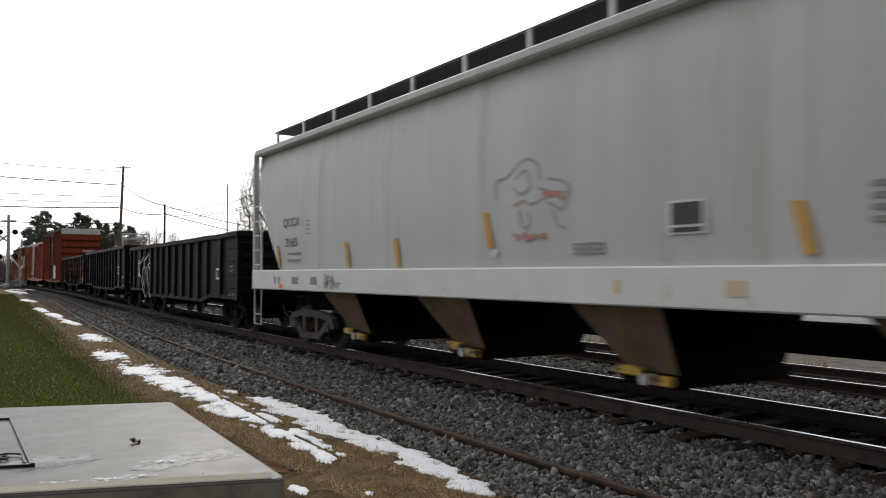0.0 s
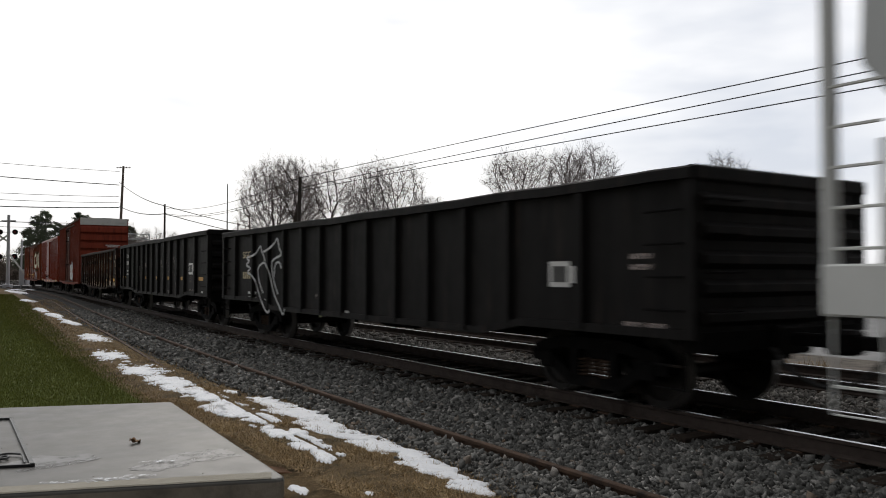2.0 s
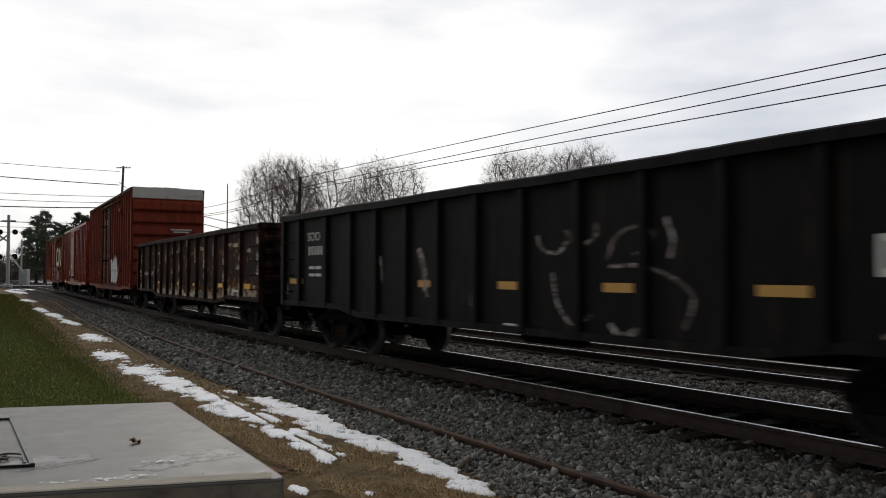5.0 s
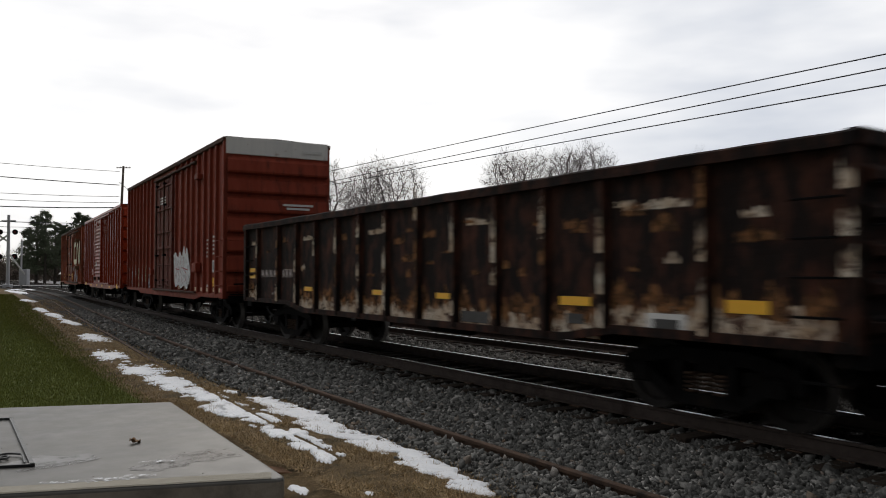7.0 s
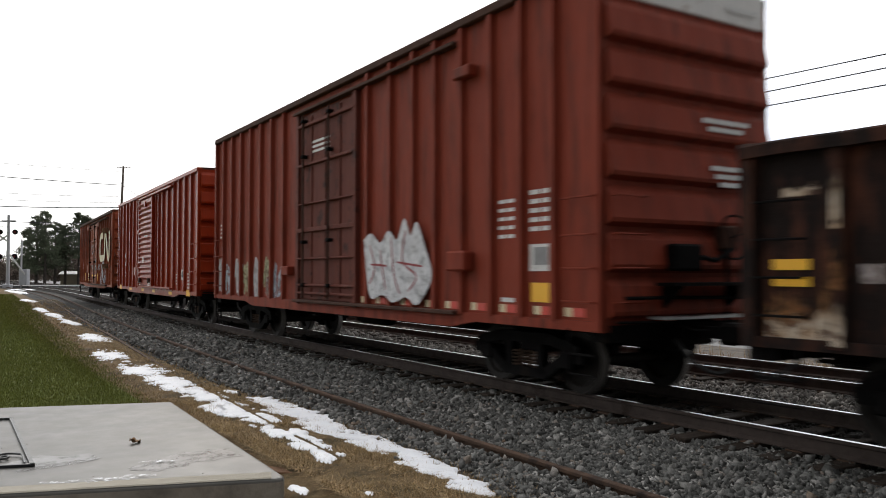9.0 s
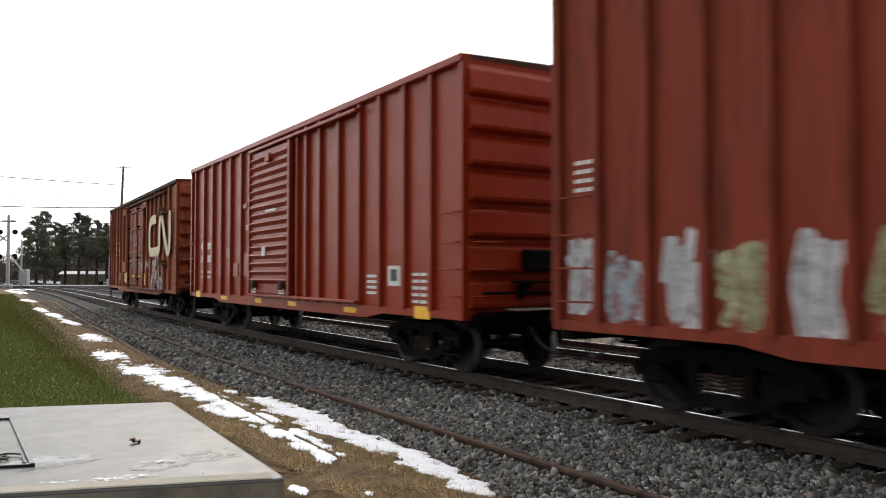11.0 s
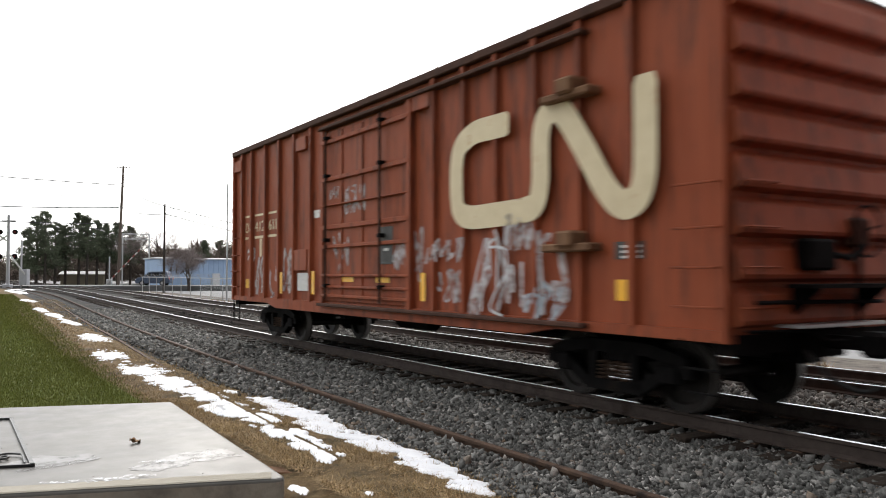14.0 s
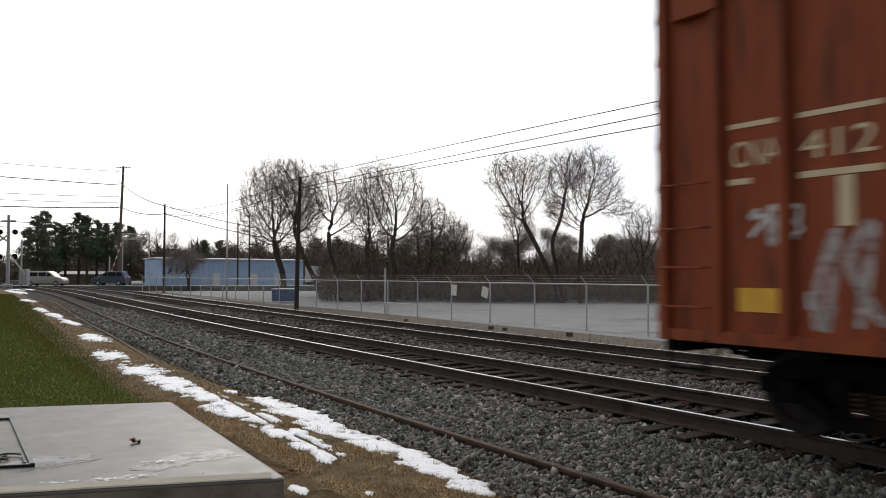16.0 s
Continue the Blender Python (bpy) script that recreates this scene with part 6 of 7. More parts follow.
for (cx, cy, s) in ((0.72, 8.1, 1), (0.42, 8.2, -1), (0.70, 9.8, -1)):
    pts = []
    for k in range(30):
        a = k * 0.36
        rr = 0.13 * math.exp(-0.11 * k) + 0.02
        pts.append((cx + s * rr * math.cos(a), cy + rr * math.sin(a) * 1.3, 0.02))
    pts = [(cx + s * 0.13, cy - 0.36, 0.02)] + pts
    part("scroll", tube(bmesh.new(), spline(pts, 2), 0.010, 6), M_blackiron, gate)

# curled dead leaf
bm = bmesh.new()
N = 10
g = [[bm.verts.new((0.13 * (i / N - 0.5), 0.05 * (j / 2 - 1) * math.sin(math.pi * (i + 0.6) / (N + 1.2)), 0.022 * abs(j / 2 - 1) ** 1.5 + 0.012 * math.sin(i * 1.3))) for j in range(5)] for i in range(N + 1)]
for a, b in zip(g, g[1:]):
    for j in range(4):
        bm.faces.new((a[j], b[j], b[j + 1], a[j + 1])).smooth = True
leaf = part("dead_leaf", bm, M_leaf, at=pose(1.86, 8.17, -0.066, 8, 12, 25))
tagged(leaf, "curled brown dead leaf on the concrete", "leaf")
# rust-stained board in the dead grass
bm = box(bmesh.new(), -0.09, 0.09, -0.75, 0.75, 0, 0.03, 0.008)
o = part("rusty_board", bm, M_rustbrown, at=pose(3.1, 6.55, -0.235, 0, 0, 40))
tagged(o, "rust-brown board lying in dead grass", "board")


# ---- beyond the tracks ----
def polar(deg, r, z=0.0):
    deg = deg + 1.92 - 0.0075 * (deg - 20)
    return Vector((r * math.sin(radians(deg)), r * math.cos(radians(deg)), z))


def fence():
    """Chain-link fence with barbed-wire arms along the far side of the line."""
    root = tagged(new("chain_link_fence"), "galvanised chain-link fence with angled barbed-wire arms", "fence")
    ys = [16.0 + 3.05 * k for k in range(26)]
    X = [21.6 for y in ys]
    Z0, H = -0.62, 1.8
    post = mesh_of("fence_post", tube(bmesh.new(), [(0, 0, -0.1), (0, 0, H + 0.02)], 0.035, 8), M_galv)
    arm = mesh_of("barb_arm", tube(bmesh.new(), [(0, 0, H), (-0.32, 0, H + 0.32)], 0.018, 5), M_galv)
    for k, (x, y) in enumerate(zip(X, ys)):
        p = part("fence_post", post, None, root, at=pose(x, y, Z0, 0, 0, 0))
        part("barb_arm", arm, None, p)
    tall = part("gate_post", tube(bmesh.new(), [(0, 0, -0.1), (0, 0, 2.5)], 0.055, 8), M_galv, root, at=pose(X[6] + 0.05, 37.75, Z0))
    part("gate_rail", tube(bmesh.new(), [(21.58, 37.7, Z0 + 0.62), (21.58, 34.4, Z0 + 0.62)], 0.022, 6), M_galv, root)
    for z in (H, 0.06):
        part("fence_rail", tube(bmesh.new(), [(x, y, Z0 + z) for x, y in zip(X, ys)], 0.028 if z > 1 else 0.012, 6), M_galv, root)
    for k in range(3):
        part("barbed_wire", tube(bmesh.new(), [(x - 0.32 * (k + 1) / 3, y, Z0 + H + 0.32 * (k + 1) / 3) for x, y in zip(X, ys)], 0.005, 3), M_galv, root)
    # diagonal mesh wires, one sheet per bay
    for (xa, ya), (xb, yb) in list(zip(zip(X, ys), zip(X[1:], ys[1:])))[:18]:
        bm = bmesh.new()
        L = math.hypot(xb - xa, yb - ya)
        step = 0.11
        n = int((L + H) / step)
        for k in range(n):
            for sgn in (0, 1):
                s0, s1 = k * step - H, k * step
                a0, a1 = max(s0, 0.0), min(s1, L)
                if a1 <= a0:
                    continue
                z_0, z_1 = a0 - s0, a1 - s0
                if sgn:
                    z_0, z_1 = H - z_0, H - z_1
                pa = Vector((xa + (xb - xa) * a0 / L, ya + (yb - ya) * a0 / L, Z0 + z_0))
                pb = Vector((xa + (xb - xa) * a1 / L, ya + (yb - ya) * a1 / L, Z0 + z_1))
                o = Vector((0, 0, 0.0035))
                bm.faces.new([bm.verts.new(v) for v in (pa - o, pb - o, pb + o, pa + o)])
        part("mesh_panel", bm, M_galv, root)
    for y, z, w, h, tilt in ((30.95, 1.42, 0.22, 0.26, 2), (28.5, 1.36, 0.24, 0.24, 16)):
        part("notice_board", box(bmesh.new(), -0.02, 0.0, -w, w, -h, h, 0.004), M_white, root, "faded white notice board", at=pose(21.55, y, Z0 + z, tilt, 0, 0))


fence()


def utility_pole(deg, r, z0, z1, rad, material, arms=(), label="weathered wooden utility pole", lean=0.0):
    root = tagged(new("utility_pole"), label, "utility pole")
    p = polar(deg, r)
    root.matrix_basis = pose(p.x, p.y, z0 - 0.3, 0, 0, -34)
    h = z1 - z0 + 0.3
    part("shaft", tube(bmesh.new(), [(0, 0, 0), (lean * 0.4, 0, h * 0.5), (lean, 0, h)], [rad, rad * 0.85, rad * 0.65], 10), material, root)
    for z, w in arms:
        a = part("crossarm", box(bmesh.new(), -w / 2 + lean, w / 2 + lean, -0.06, 0.06, h - z - 0.06, h - z + 0.06, 0.01), M_wood, root)
        for k in (-0.45, -0.2, 0.2, 0.45):
            part("insulator", tube(bmesh.new(), [(k * w + lean, 0, h - z + 0.06), (k * w + lean, 0, h - z + 0.2)], [0.05, 0.03], 6), M_galv, a)
    return root


utility_pole(9.66, 125, -0.4, 17.4, 0.24, M_wood, ((0.25, 2.1), (11.5, 1.4)), "tall wooden utility pole with a crossarm", lean=0.55)
utility_pole(12.58, 95, -0.4, 9.5, 0.15, M_darkwood, (), "dark slender wooden utility pole")
utility_pole(21.6, 46, -0.5, 7.15, 0.14, M_darkwood, (), "dark wooden pole beside the chain-link fence", lean=0.2)
utility_pole(17.5, 110, -0.5, 8.5, 0.13, M_darkwood)
utility_pole(18.3, 110, -0.5, 9.8, 0.13, M_darkwood, ((0.4, 1.6),))
utility_pole(16.76, 62, -0.6, 8.4, 0.07, M_galv, (), "thin galvanised steel pole by the lot")


def cable(pts, sag, rad=0.012):
    out = []
    for a, b in zip(pts, pts[1:]):
        a, b = Vector(a), Vector(b)
        for k in range(13):
            t = k / 12
            v = a.lerp(b, t)
            v.z -= sag * 4 * t * (1 - t)
            out.append(v)
    ob = part("overhead_wire", tube(bmesh.new(), out, rad, 4), M_wire)
    tagged(ob, "thin black overhead wire between poles", "overhead wire", "overhead wires")


pc = polar(21.6, 46)
pb = polar(12.58, 95)
pa = polar(9.66, 125)
for z0, z1, dx in ((7.05, 6.27, 0.0), (6.45, 5.96, 0.0), (6.3, 5.58, 0.0)):
    cable([(17.9, 8.9, z1 + 0.2), (pc.x, pc.y, z0)], -0.05, 0.016)
    cable([(17.9, 8.9, z1 + 0.2), (18.2, -20, z1 + 0.4)], 0.2, 0.016)
    cable([(pc.x, pc.y, z0), (pb.x, pb.y, z0 + 2.0)], 0.75, 0.022)
for z, zz in ((15.0, 9.3), (11.5, 8.4)):
    cable([(pa.x, pa.y, z), (pb.x, pb.y, zz)], 0.5, 0.05)
    cable([(pb.x, pb.y, zz), (pb.x + 14, pb.y - 12, zz - 4.0)], 0.3, 0.04)
left = polar(-12, 118)
for z, s, w in ((14.6, 0.3, 0.06), (16.6, 0.5, 0.035), (12.9, 0.7, 0.035), (12.0, 0.7, 0.035), (11.3, 0.9, 0.07), (8.9, 0.5, 0.055), (8.2, 0.5, 0.035)):
    cable([(pa.x, pa.y, z), (left.x, left.y, z + (0.7 if z > 14 else 0.3))], s, w)


# ---- bare trees ----
def bare_tree(deg, r, height, seed, lean=(0.0, 0.0), trunk_r=0.28, spread=0.62, fork=0.24, depth=6, label="tall bare deciduous tree with fine twigs"):
    rnd = random.Random(seed)
    root = tagged(new("bare_tree"), label, "tree", "bare trees beyond the fence")
    p = polar(deg, r)
    root.matrix_basis = pose(p.x, p.y, -0.7)
    bm = bmesh.new()
    tv, tt = [], []

    def twig(a, b, w):
        d = (b - a)
        s = d.cross(Vector((rnd.uniform(-1, 1), rnd.uniform(-1, 1), rnd.uniform(-1, 1))))
        if s.length < 1e-6:
            return
        s = s.normalized() * w
        n = len(tv)
        tv.extend([tuple(a - s), tuple(a + s), tuple(b)])
        tt.append((n, n + 1, n + 2))

    def grow(p0, d, length, rad, lev):
        n = 3
        pts, rads = [p0], [rad]
        q = p0.copy()
        for k in range(n):
            d = (d + Vector((rnd.gauss(0, 0.16), rnd.gauss(0, 0.16), rnd.gauss(0.02, 0.10)))).normalized()
            q = q + d * length / n
            pts.append(q.copy())
            rads.append(rad * (1 - 0.26 * (k + 1) / n))
        tube(bm, pts, rads, 7 if lev < 2 else (5 if lev < 4 else 3))
        if lev >= 4:
            for k in range(12 if lev < depth else 30):
                i = rnd.randint(1, n)
                a = pts[i - 1].lerp(pts[i], rnd.random())
                dd = (d * 0.6 + Vector((rnd.gauss(0, 0.7), rnd.gauss(0, 0.7), rnd.gauss(0.0, 0.55)))).normalized()
                L = rnd.uniform(0.35, 1.05)
                b = a + dd * L
                twig(a, b, 0.0058)
                for _ in range(2):
                    m = a.lerp(b, rnd.uniform(0.2, 0.9))
                    twig(m, m + (dd + Vector((rnd.gauss(0, 0.7), rnd.gauss(0, 0.7), rnd.gauss(0.0, 0.6)))).normalized() * L * 0.6, 0.0046)
        if lev >= depth:
            return
        kids = 3 if lev == 0 else rnd.choice((2, 2, 3))
        a0 = rnd.uniform(0, 6.28)
        for k in range(kids):
            ang = a0 + k * 6.28 / kids + rnd.uniform(-0.5, 0.5)
            ortho = d.orthogonal().normalized()
            ortho.rotate(Matrix.Rotation(ang, 3, d))
            sp = spread * (1.0 if lev < 3 else 0.95)
            nd = (d + ortho * sp * rnd.uniform(0.45, 1.25) + Vector((0, 0, 0.15 if lev < 3 else 0.06))).normalized()
            grow(pts[-1], nd, length * rnd.uniform(0.70, 0.98), rads[-1] * (0.80 if k == 0 else 0.60), lev + 1)

    right = Vector((math.cos(YAW), -math.sin(YAW), 0))
    d0 = (Vector((0, 0, 1)) + right * lean[0] + Vector((math.sin(YAW), math.cos(YAW), 0)) * lean[1]).normalized()
    grow(Vector((0, 0, 0)), d0, height * fork, trunk_r * 1.1, 0)
    # bring the crown to its true height
    top = max(v.co.z for v in bm.verts)
    f = height / top
    for v in bm.verts:
        v.co *= f
    part("trunk", bm, M_bark, root, "grey-brown trunk and limbs")
    if tv:
        part("crown", tri_mesh("crown", np.array(tv) * f, tt, M_twig), None, root, "haze of fine leafless twigs")
    return root


def crowned_tree(deg, r, stem, crowns, seed, girth=0.26, size=1.0, label="tall bare deciduous tree with fine twigs"):
    """Limbs grown towards the light inside the crown: stem (sideways, up), crowns (sideways, up, half width, half height)."""
    rng = np.random.RandomState(seed)
    root = tagged(new("bare_tree"), label, "tree", "bare trees beyond the fence")
    p = polar(deg, r)
    root.matrix_basis = pose(p.x, p.y, -0.7, 0, 0, -math.degrees(YAW)) @ Matrix.Scale(size, 4)
    goals = []
    for cx, cz, hw, hh in crowns:
        m = int(300 * hw * hw * hh / 6) + 260
        q = rng.normal(size=(m, 3))
        q /= np.linalg.norm(q, axis=1, keepdims=True)
        q *= rng.uniform(0.05, 1.0, (m, 1)) ** 0.40 * np.array([hw, hw, hh])
        q[:, 2] += 0.10 * hh * np.cos(np.hypot(q[:, 0], q[:, 1]) / hw * 1.5)
        goals.append(q + np.array([cx, 0, cz]))
    goals = np.concatenate(goals)
    nodes, up = [], []
    path = spline([(x, 0.25 * math.sin(z), z) for x, z in stem], 8)
    for k, v in enumerate(path):
        nodes.append(np.array(v))
        up.append(k - 1)
    step, live = 0.23, np.ones(len(goals), bool)
    near = np.full(len(goals), 1e9)
    who = np.zeros(len(goals), int)
    fresh = 0
    for _ in range(90):
        P = np.array(nodes[fresh:])
        D = np.linalg.norm(goals[:, None] - P[None], axis=2)
        a = D.argmin(1)
        d = D[np.arange(len(goals)), a]
        better = d < near
        near[better], who[better] = d[better], a[better] + fresh
        live &= near > 0.33
        fresh = len(nodes)
        pull = {}
        for g in np.nonzero(live & (near < 5.0))[0]:
            v = goals[g] - nodes[who[g]]
            pull.setdefault(who[g], []).append(v / np.linalg.norm(v))
        if not pull:
            break
        for k, vs in pull.items():
            v = np.sum(vs, 0) / len(vs) + rng.normal(0, 0.16, 3) + np.array([0, 0, 0.12])
            nodes.append(nodes[k] + v / np.linalg.norm(v) * step)
            up.append(int(k))
    n = len(nodes)
    kids = [[] for _ in range(n)]
    for k in range(1, n):
        kids[up[k]].append(k)
    flow = np.zeros(n)
    for k in range(n - 1, -1, -1):
        flow[k] = sum(flow[c] for c in kids[k]) or 1.0
    rad = 0.008 + (girth * 0.9 - 0.008) * (flow / flow[0]) ** 0.60
    bm = bmesh.new()
    tv, tt = [], []
    starts = [0] + [c for k in range(n) for c in sorted(kids[k], key=lambda c: -flow[c])[1:]]
    for c in starts:
        run = [up[c], c] if c else [0]
        k = c
        while kids[k]:
            k = max(kids[k], key=lambda q: flow[q])
            run.append(k)
        pts = [Vector(nodes[k]) for k in run]
        rr = [rad[k] for k in run]
        if c:
            rr[0] = rr[1]
        rr[-1] *= 0.6
        if len(pts) > 1:
            tube(bm, pts, rr, 7 if rr[0] > 0.1 else (5 if rr[0] > 0.04 else 3))
    for k in range(len(path), n):
        if flow[k] > 9:
            continue
        base = Vector(nodes[k])
        along = (base - Vector(nodes[up[k]])).normalized()
        for _ in range(2 if flow[k] > 1.5 else 3):
            d = (along * 0.8 + Vector(rng.normal(0, 0.5, 3)) + Vector((0, 0, 0.1))).normalized()
            L = rng.uniform(0.35, 0.95)
            spray = [(base, base + d * L, 0.0085)]
            for _ in range(6):
                a = base.lerp(base + d * L, rng.uniform(0.15, 1.0))
                spray.append((a, a + (d * 0.8 + Vector(rng.normal(0, 0.5, 3))).normalized() * L * rng.uniform(0.3, 0.7), 0.006))
            for a, b, w in spray:
                side = (b - a).cross(Vector(rng.normal(0, 1, 3))).normalized() * w
                m = len(tv)
                tv.extend([tuple(a - side), tuple(a + side), tuple(b)])
                tt.append((m, m + 1, m + 2))
    part("trunk", bm, M_bark, root, "grey-brown trunk and limbs")
    part("crown", tri_mesh("crown", tv, tt, M_twig), None, root, "haze of fine leafless twigs")
    return root


crowned_tree(20.7, 85, [(0, 0), (-0.1, 1.5), (-0.5, 3.0), (-0.7, 4.2)], [(-0.6, 7.0, 3.1, 3.5), (-2.2, 5.0, 1.7, 1.8), (1.4, 5.2, 1.5, 1.6)], 1, 0.26, 1.36)
crowned_tree(23.5, 68, [(0, 0), (-0.7, 1.6), (-1.5, 3.4), (-2.2, 5.4)], [(-2.3, 8.4, 2.1, 2.4), (-0.9, 6.8, 1.3, 1.6)], 2, 0.20, 1.1)
crowned_tree(24.8, 64, [(0, 0), (-0.3, 2.0), (-0.9, 4.2), (-1.0, 5.6)], [(-1.0, 8.6, 2.1, 2.4), (0.8, 7.0, 1.5, 2.0)], 3, 0.19)
crowned_tree(26.6, 63, [(0, 0), (0.2, 2.0), (0.1, 4.2), (0.3, 5.2)], [(0.2, 8.0, 2.0, 2.8), (0.9, 5.6, 1.4, 1.5)], 22, 0.18)
crowned_tree(28.6, 62, [(0, 0), (0.1, 2.2), (-0.1, 3.8), (0.0, 5.0)], [(-0.9, 8.2, 1.7, 3.0), (1.1, 8.0, 1.6, 2.8), (2.0, 6.0, 1.3, 1.5)], 5, 0.20)
crowned_tree(31.0, 66, [(0, 0), (0.1, 2.0), (0.4, 3.8)], [(0.4, 6.4, 2.0, 2.1)], 6, 0.17)
crowned_tree(33.0, 70, [(0, 0), (0.0, 2.0), (0.2, 3.4)], [(0.2, 5.6, 1.7, 1.9)], 24, 0.14)
crowned_tree(40.8, 60, [(0, 0), (-0.7, 2.0), (-1.9, 4.4), (-2.9, 6.4)], [(-3.7, 9.4, 2.3, 1.9), (-1.6, 9.6, 1.4, 1.8), (-3.4, 7.0, 1.5, 1.1)], 7, 0.19)
crowned_tree(41.0, 61, [(0, 0), (-0.5, 2.6), (-0.9, 4.6), (-0.2, 6.6), (0.1, 8.2)], [(0.2, 10.0, 1.7, 1.6), (-0.9, 7.6, 1.1, 1.2)], 21, 0.15)
crowned_tree(42.2, 59, [(0, 0), (-0.1, 2.2), (0.0, 4.4), (0.1, 6.0)], [(0.7, 8.8, 2.4, 2.7), (2.6, 7.2, 1.4, 1.0), (-1.2, 6.6, 1.3, 1.4)], 8, 0.19)
crowned_tree(37.7, 64, [(0, 0), (0.1, 2.0), (0.0, 3.6)], [(0.0, 6.2, 1.4, 2.2)], 9, 0.15)
crowned_tree(46.4, 68, [(0, 0), (0.0, 1.6), (0.2, 3.0)], [(0.2, 5.4, 1.9, 2.3)], 10, 0.18)
crowned_tree(52.0, 62, [(0, 0), (0.2, 2.0), (0.0, 4.4)], [(0.0, 7.8, 2.4, 3.0)], 15, 0.24)
bare_tree(12.0, 150, 11.5, 13, (0.0, 0.0), 0.3)
bare_tree(14.2, 105, 5.4, 14, (0.0, 0.0), 0.2, spread=0.9, fork=0.2, label="low spreading bare tree before the blue building")
for k in range(12):
    rr = random.Random(300 + k)
    bare_tree(24.5 + 2.1 * k + rr.uniform(-0.6, 0.6), rr.uniform(76, 96), rr.uniform(5.5, 8.0), 60 + k, (rr.uniform(-0.1, 0.1), 0.0), 0.16, label="slender bare tree in the wood behind the lot")


def thicket(name, spans, n, label, material):
    """Leafless undergrowth: (bearing from, to, near, far, base, height from, to)."""
    V, T = [], []
    for d0, d1, r0, r1, zb, h0, h1 in spans:
        m = int(n)
        dg = RNG.uniform(d0, d1, m) + 1.9
        rr = RNG.uniform(r0, r1, m)
        f = (dg - 1.9 - d0) / (d1 - d0)
        top = (h0 + (h1 - h0) * f) * (0.72 + 0.28 * np.sin(dg * 3.1 + np.sin(dg * 7.7)) * 0.6 + 0.1 * np.sin(dg * 17))
        z = zb + top * RNG.beta(1.0, 1.35, m)
        x, y = rr * np.sin(np.radians(dg)), rr * np.cos(np.radians(dg))
        L = RNG.uniform(0.5, 1.6, m) * (rr / 65)
        w = RNG.uniform(0.012, 0.04, m) * (rr / 60)
        dx, dy, dz = RNG.normal(0, 0.55, m), RNG.normal(0, 0.55, m), RNG.uniform(-0.2, 1, m)
        a = np.stack([x, y, z], 1)
        b = a + np.stack([dx, dy, dz], 1) * L[:, None]
        s = np.stack([np.cos(YAW) * w, -np.sin(YAW) * w, RNG.normal(0, 0.3, m) * w], 1)
        n0 = sum(len(v) for v in V)
        V.append(np.stack([a - s, a + s, b], 1).reshape(-1, 3))
        T.append(np.arange(3 * m).reshape(-1, 3) + n0)
    tagged(new(name, tri_mesh(name, np.concatenate(V), np.concatenate(T), material)), label, "undergrowth", kind="stuff")


thicket("undergrowth", [(11.5, 24, 150, 175, -0.6, 8.0, 9.0), (23.4, 33, 62, 80, -0.6, 5.0, 5.0), (33, 41, 60, 76, -0.6, 3.4, 3.6), (41, 56, 60, 76, -0.6, 4.6, 4.4)], 26000, "dense leafless grey-brown undergrowth behind the lot", M_brush)
thicket("undergrowth", [(22.5, 26, 130, 150, -0.6, 8.0, 9.0), (26, 40, 84, 100, -0.6, 6.0, 5.0), (40, 56, 84, 96, -0.6, 5.6, 5.6)], 16000, "far leafless wood behind the lot", M_brush)
thicket("undergrowth", [(5.0, 12, 165, 190, 0.0, 9.5, 9.0), (12, 20, 165, 190, 0.0, 8.0, 8.5), (-3, 5, 190, 230, 0.0, 4.0, 5.0)], 9000, "far brown leafless wood beyond the road", M_brush)


def conifer(deg, r, height, seed, width, base=0.25, label="dark green pine with ragged crown"):
    rnd = random.Random(seed)
    root = tagged(new("conifer"), label, "conifer tree", "conifers")
    p = polar(deg, r)
    root.matrix_basis = pose(p.x, p.y, -0.6)
    bm = bmesh.new()
    tube(bm, [(0, 0, 0), (0.1, 0, height * 0.5), (0, 0.1, height * 0.97)], [0.26, 0.18, 0.04], 7)
    V, T = [], []
    nl = int(height * 5)
    for k in range(nl):
        z = height * (base + (1 - base) * k / nl)
        f = 1 - (k / nl) ** 1.6
        L = width * (0.25 + 0.75 * f) * rnd.uniform(0.55, 1.1)
        a = rnd.uniform(0, 6.28)
        tip = Vector((math.cos(a) * L, math.sin(a) * L, z + L * rnd.uniform(-0.05, 0.3)))
        s = Vector((0, 0, z))
        tube(bm, [s, s.lerp(tip, 0.6), tip], [0.05, 0.03, 0.01], 3)
        for j in range(95):
            c = s.lerp(tip, rnd.uniform(0.25, 1.05)) + Vector((rnd.gauss(0, 0.16), rnd.gauss(0, 0.16), rnd.gauss(0.05, 0.14))) * (0.5 + L * 0.5)
            d = Vector((rnd.gauss(0, 1), rnd.gauss(0, 1), rnd.gauss(0.3, 0.7))).normalized() * rnd.uniform(0.12, 0.3) * (r / 110)
            e = d.orthogonal().normalized() * 0.05 * (r / 110)
            n = len(V)
            V.extend([tuple(c - e), tuple(c + e), tuple(c + d)])
            T.append((n, n + 1, n + 2))
    part("trunk", bm, M_bark, root)
    part("crown", tri_mesh("crown", V, T, M_needle), None, root, "dark needle clumps")


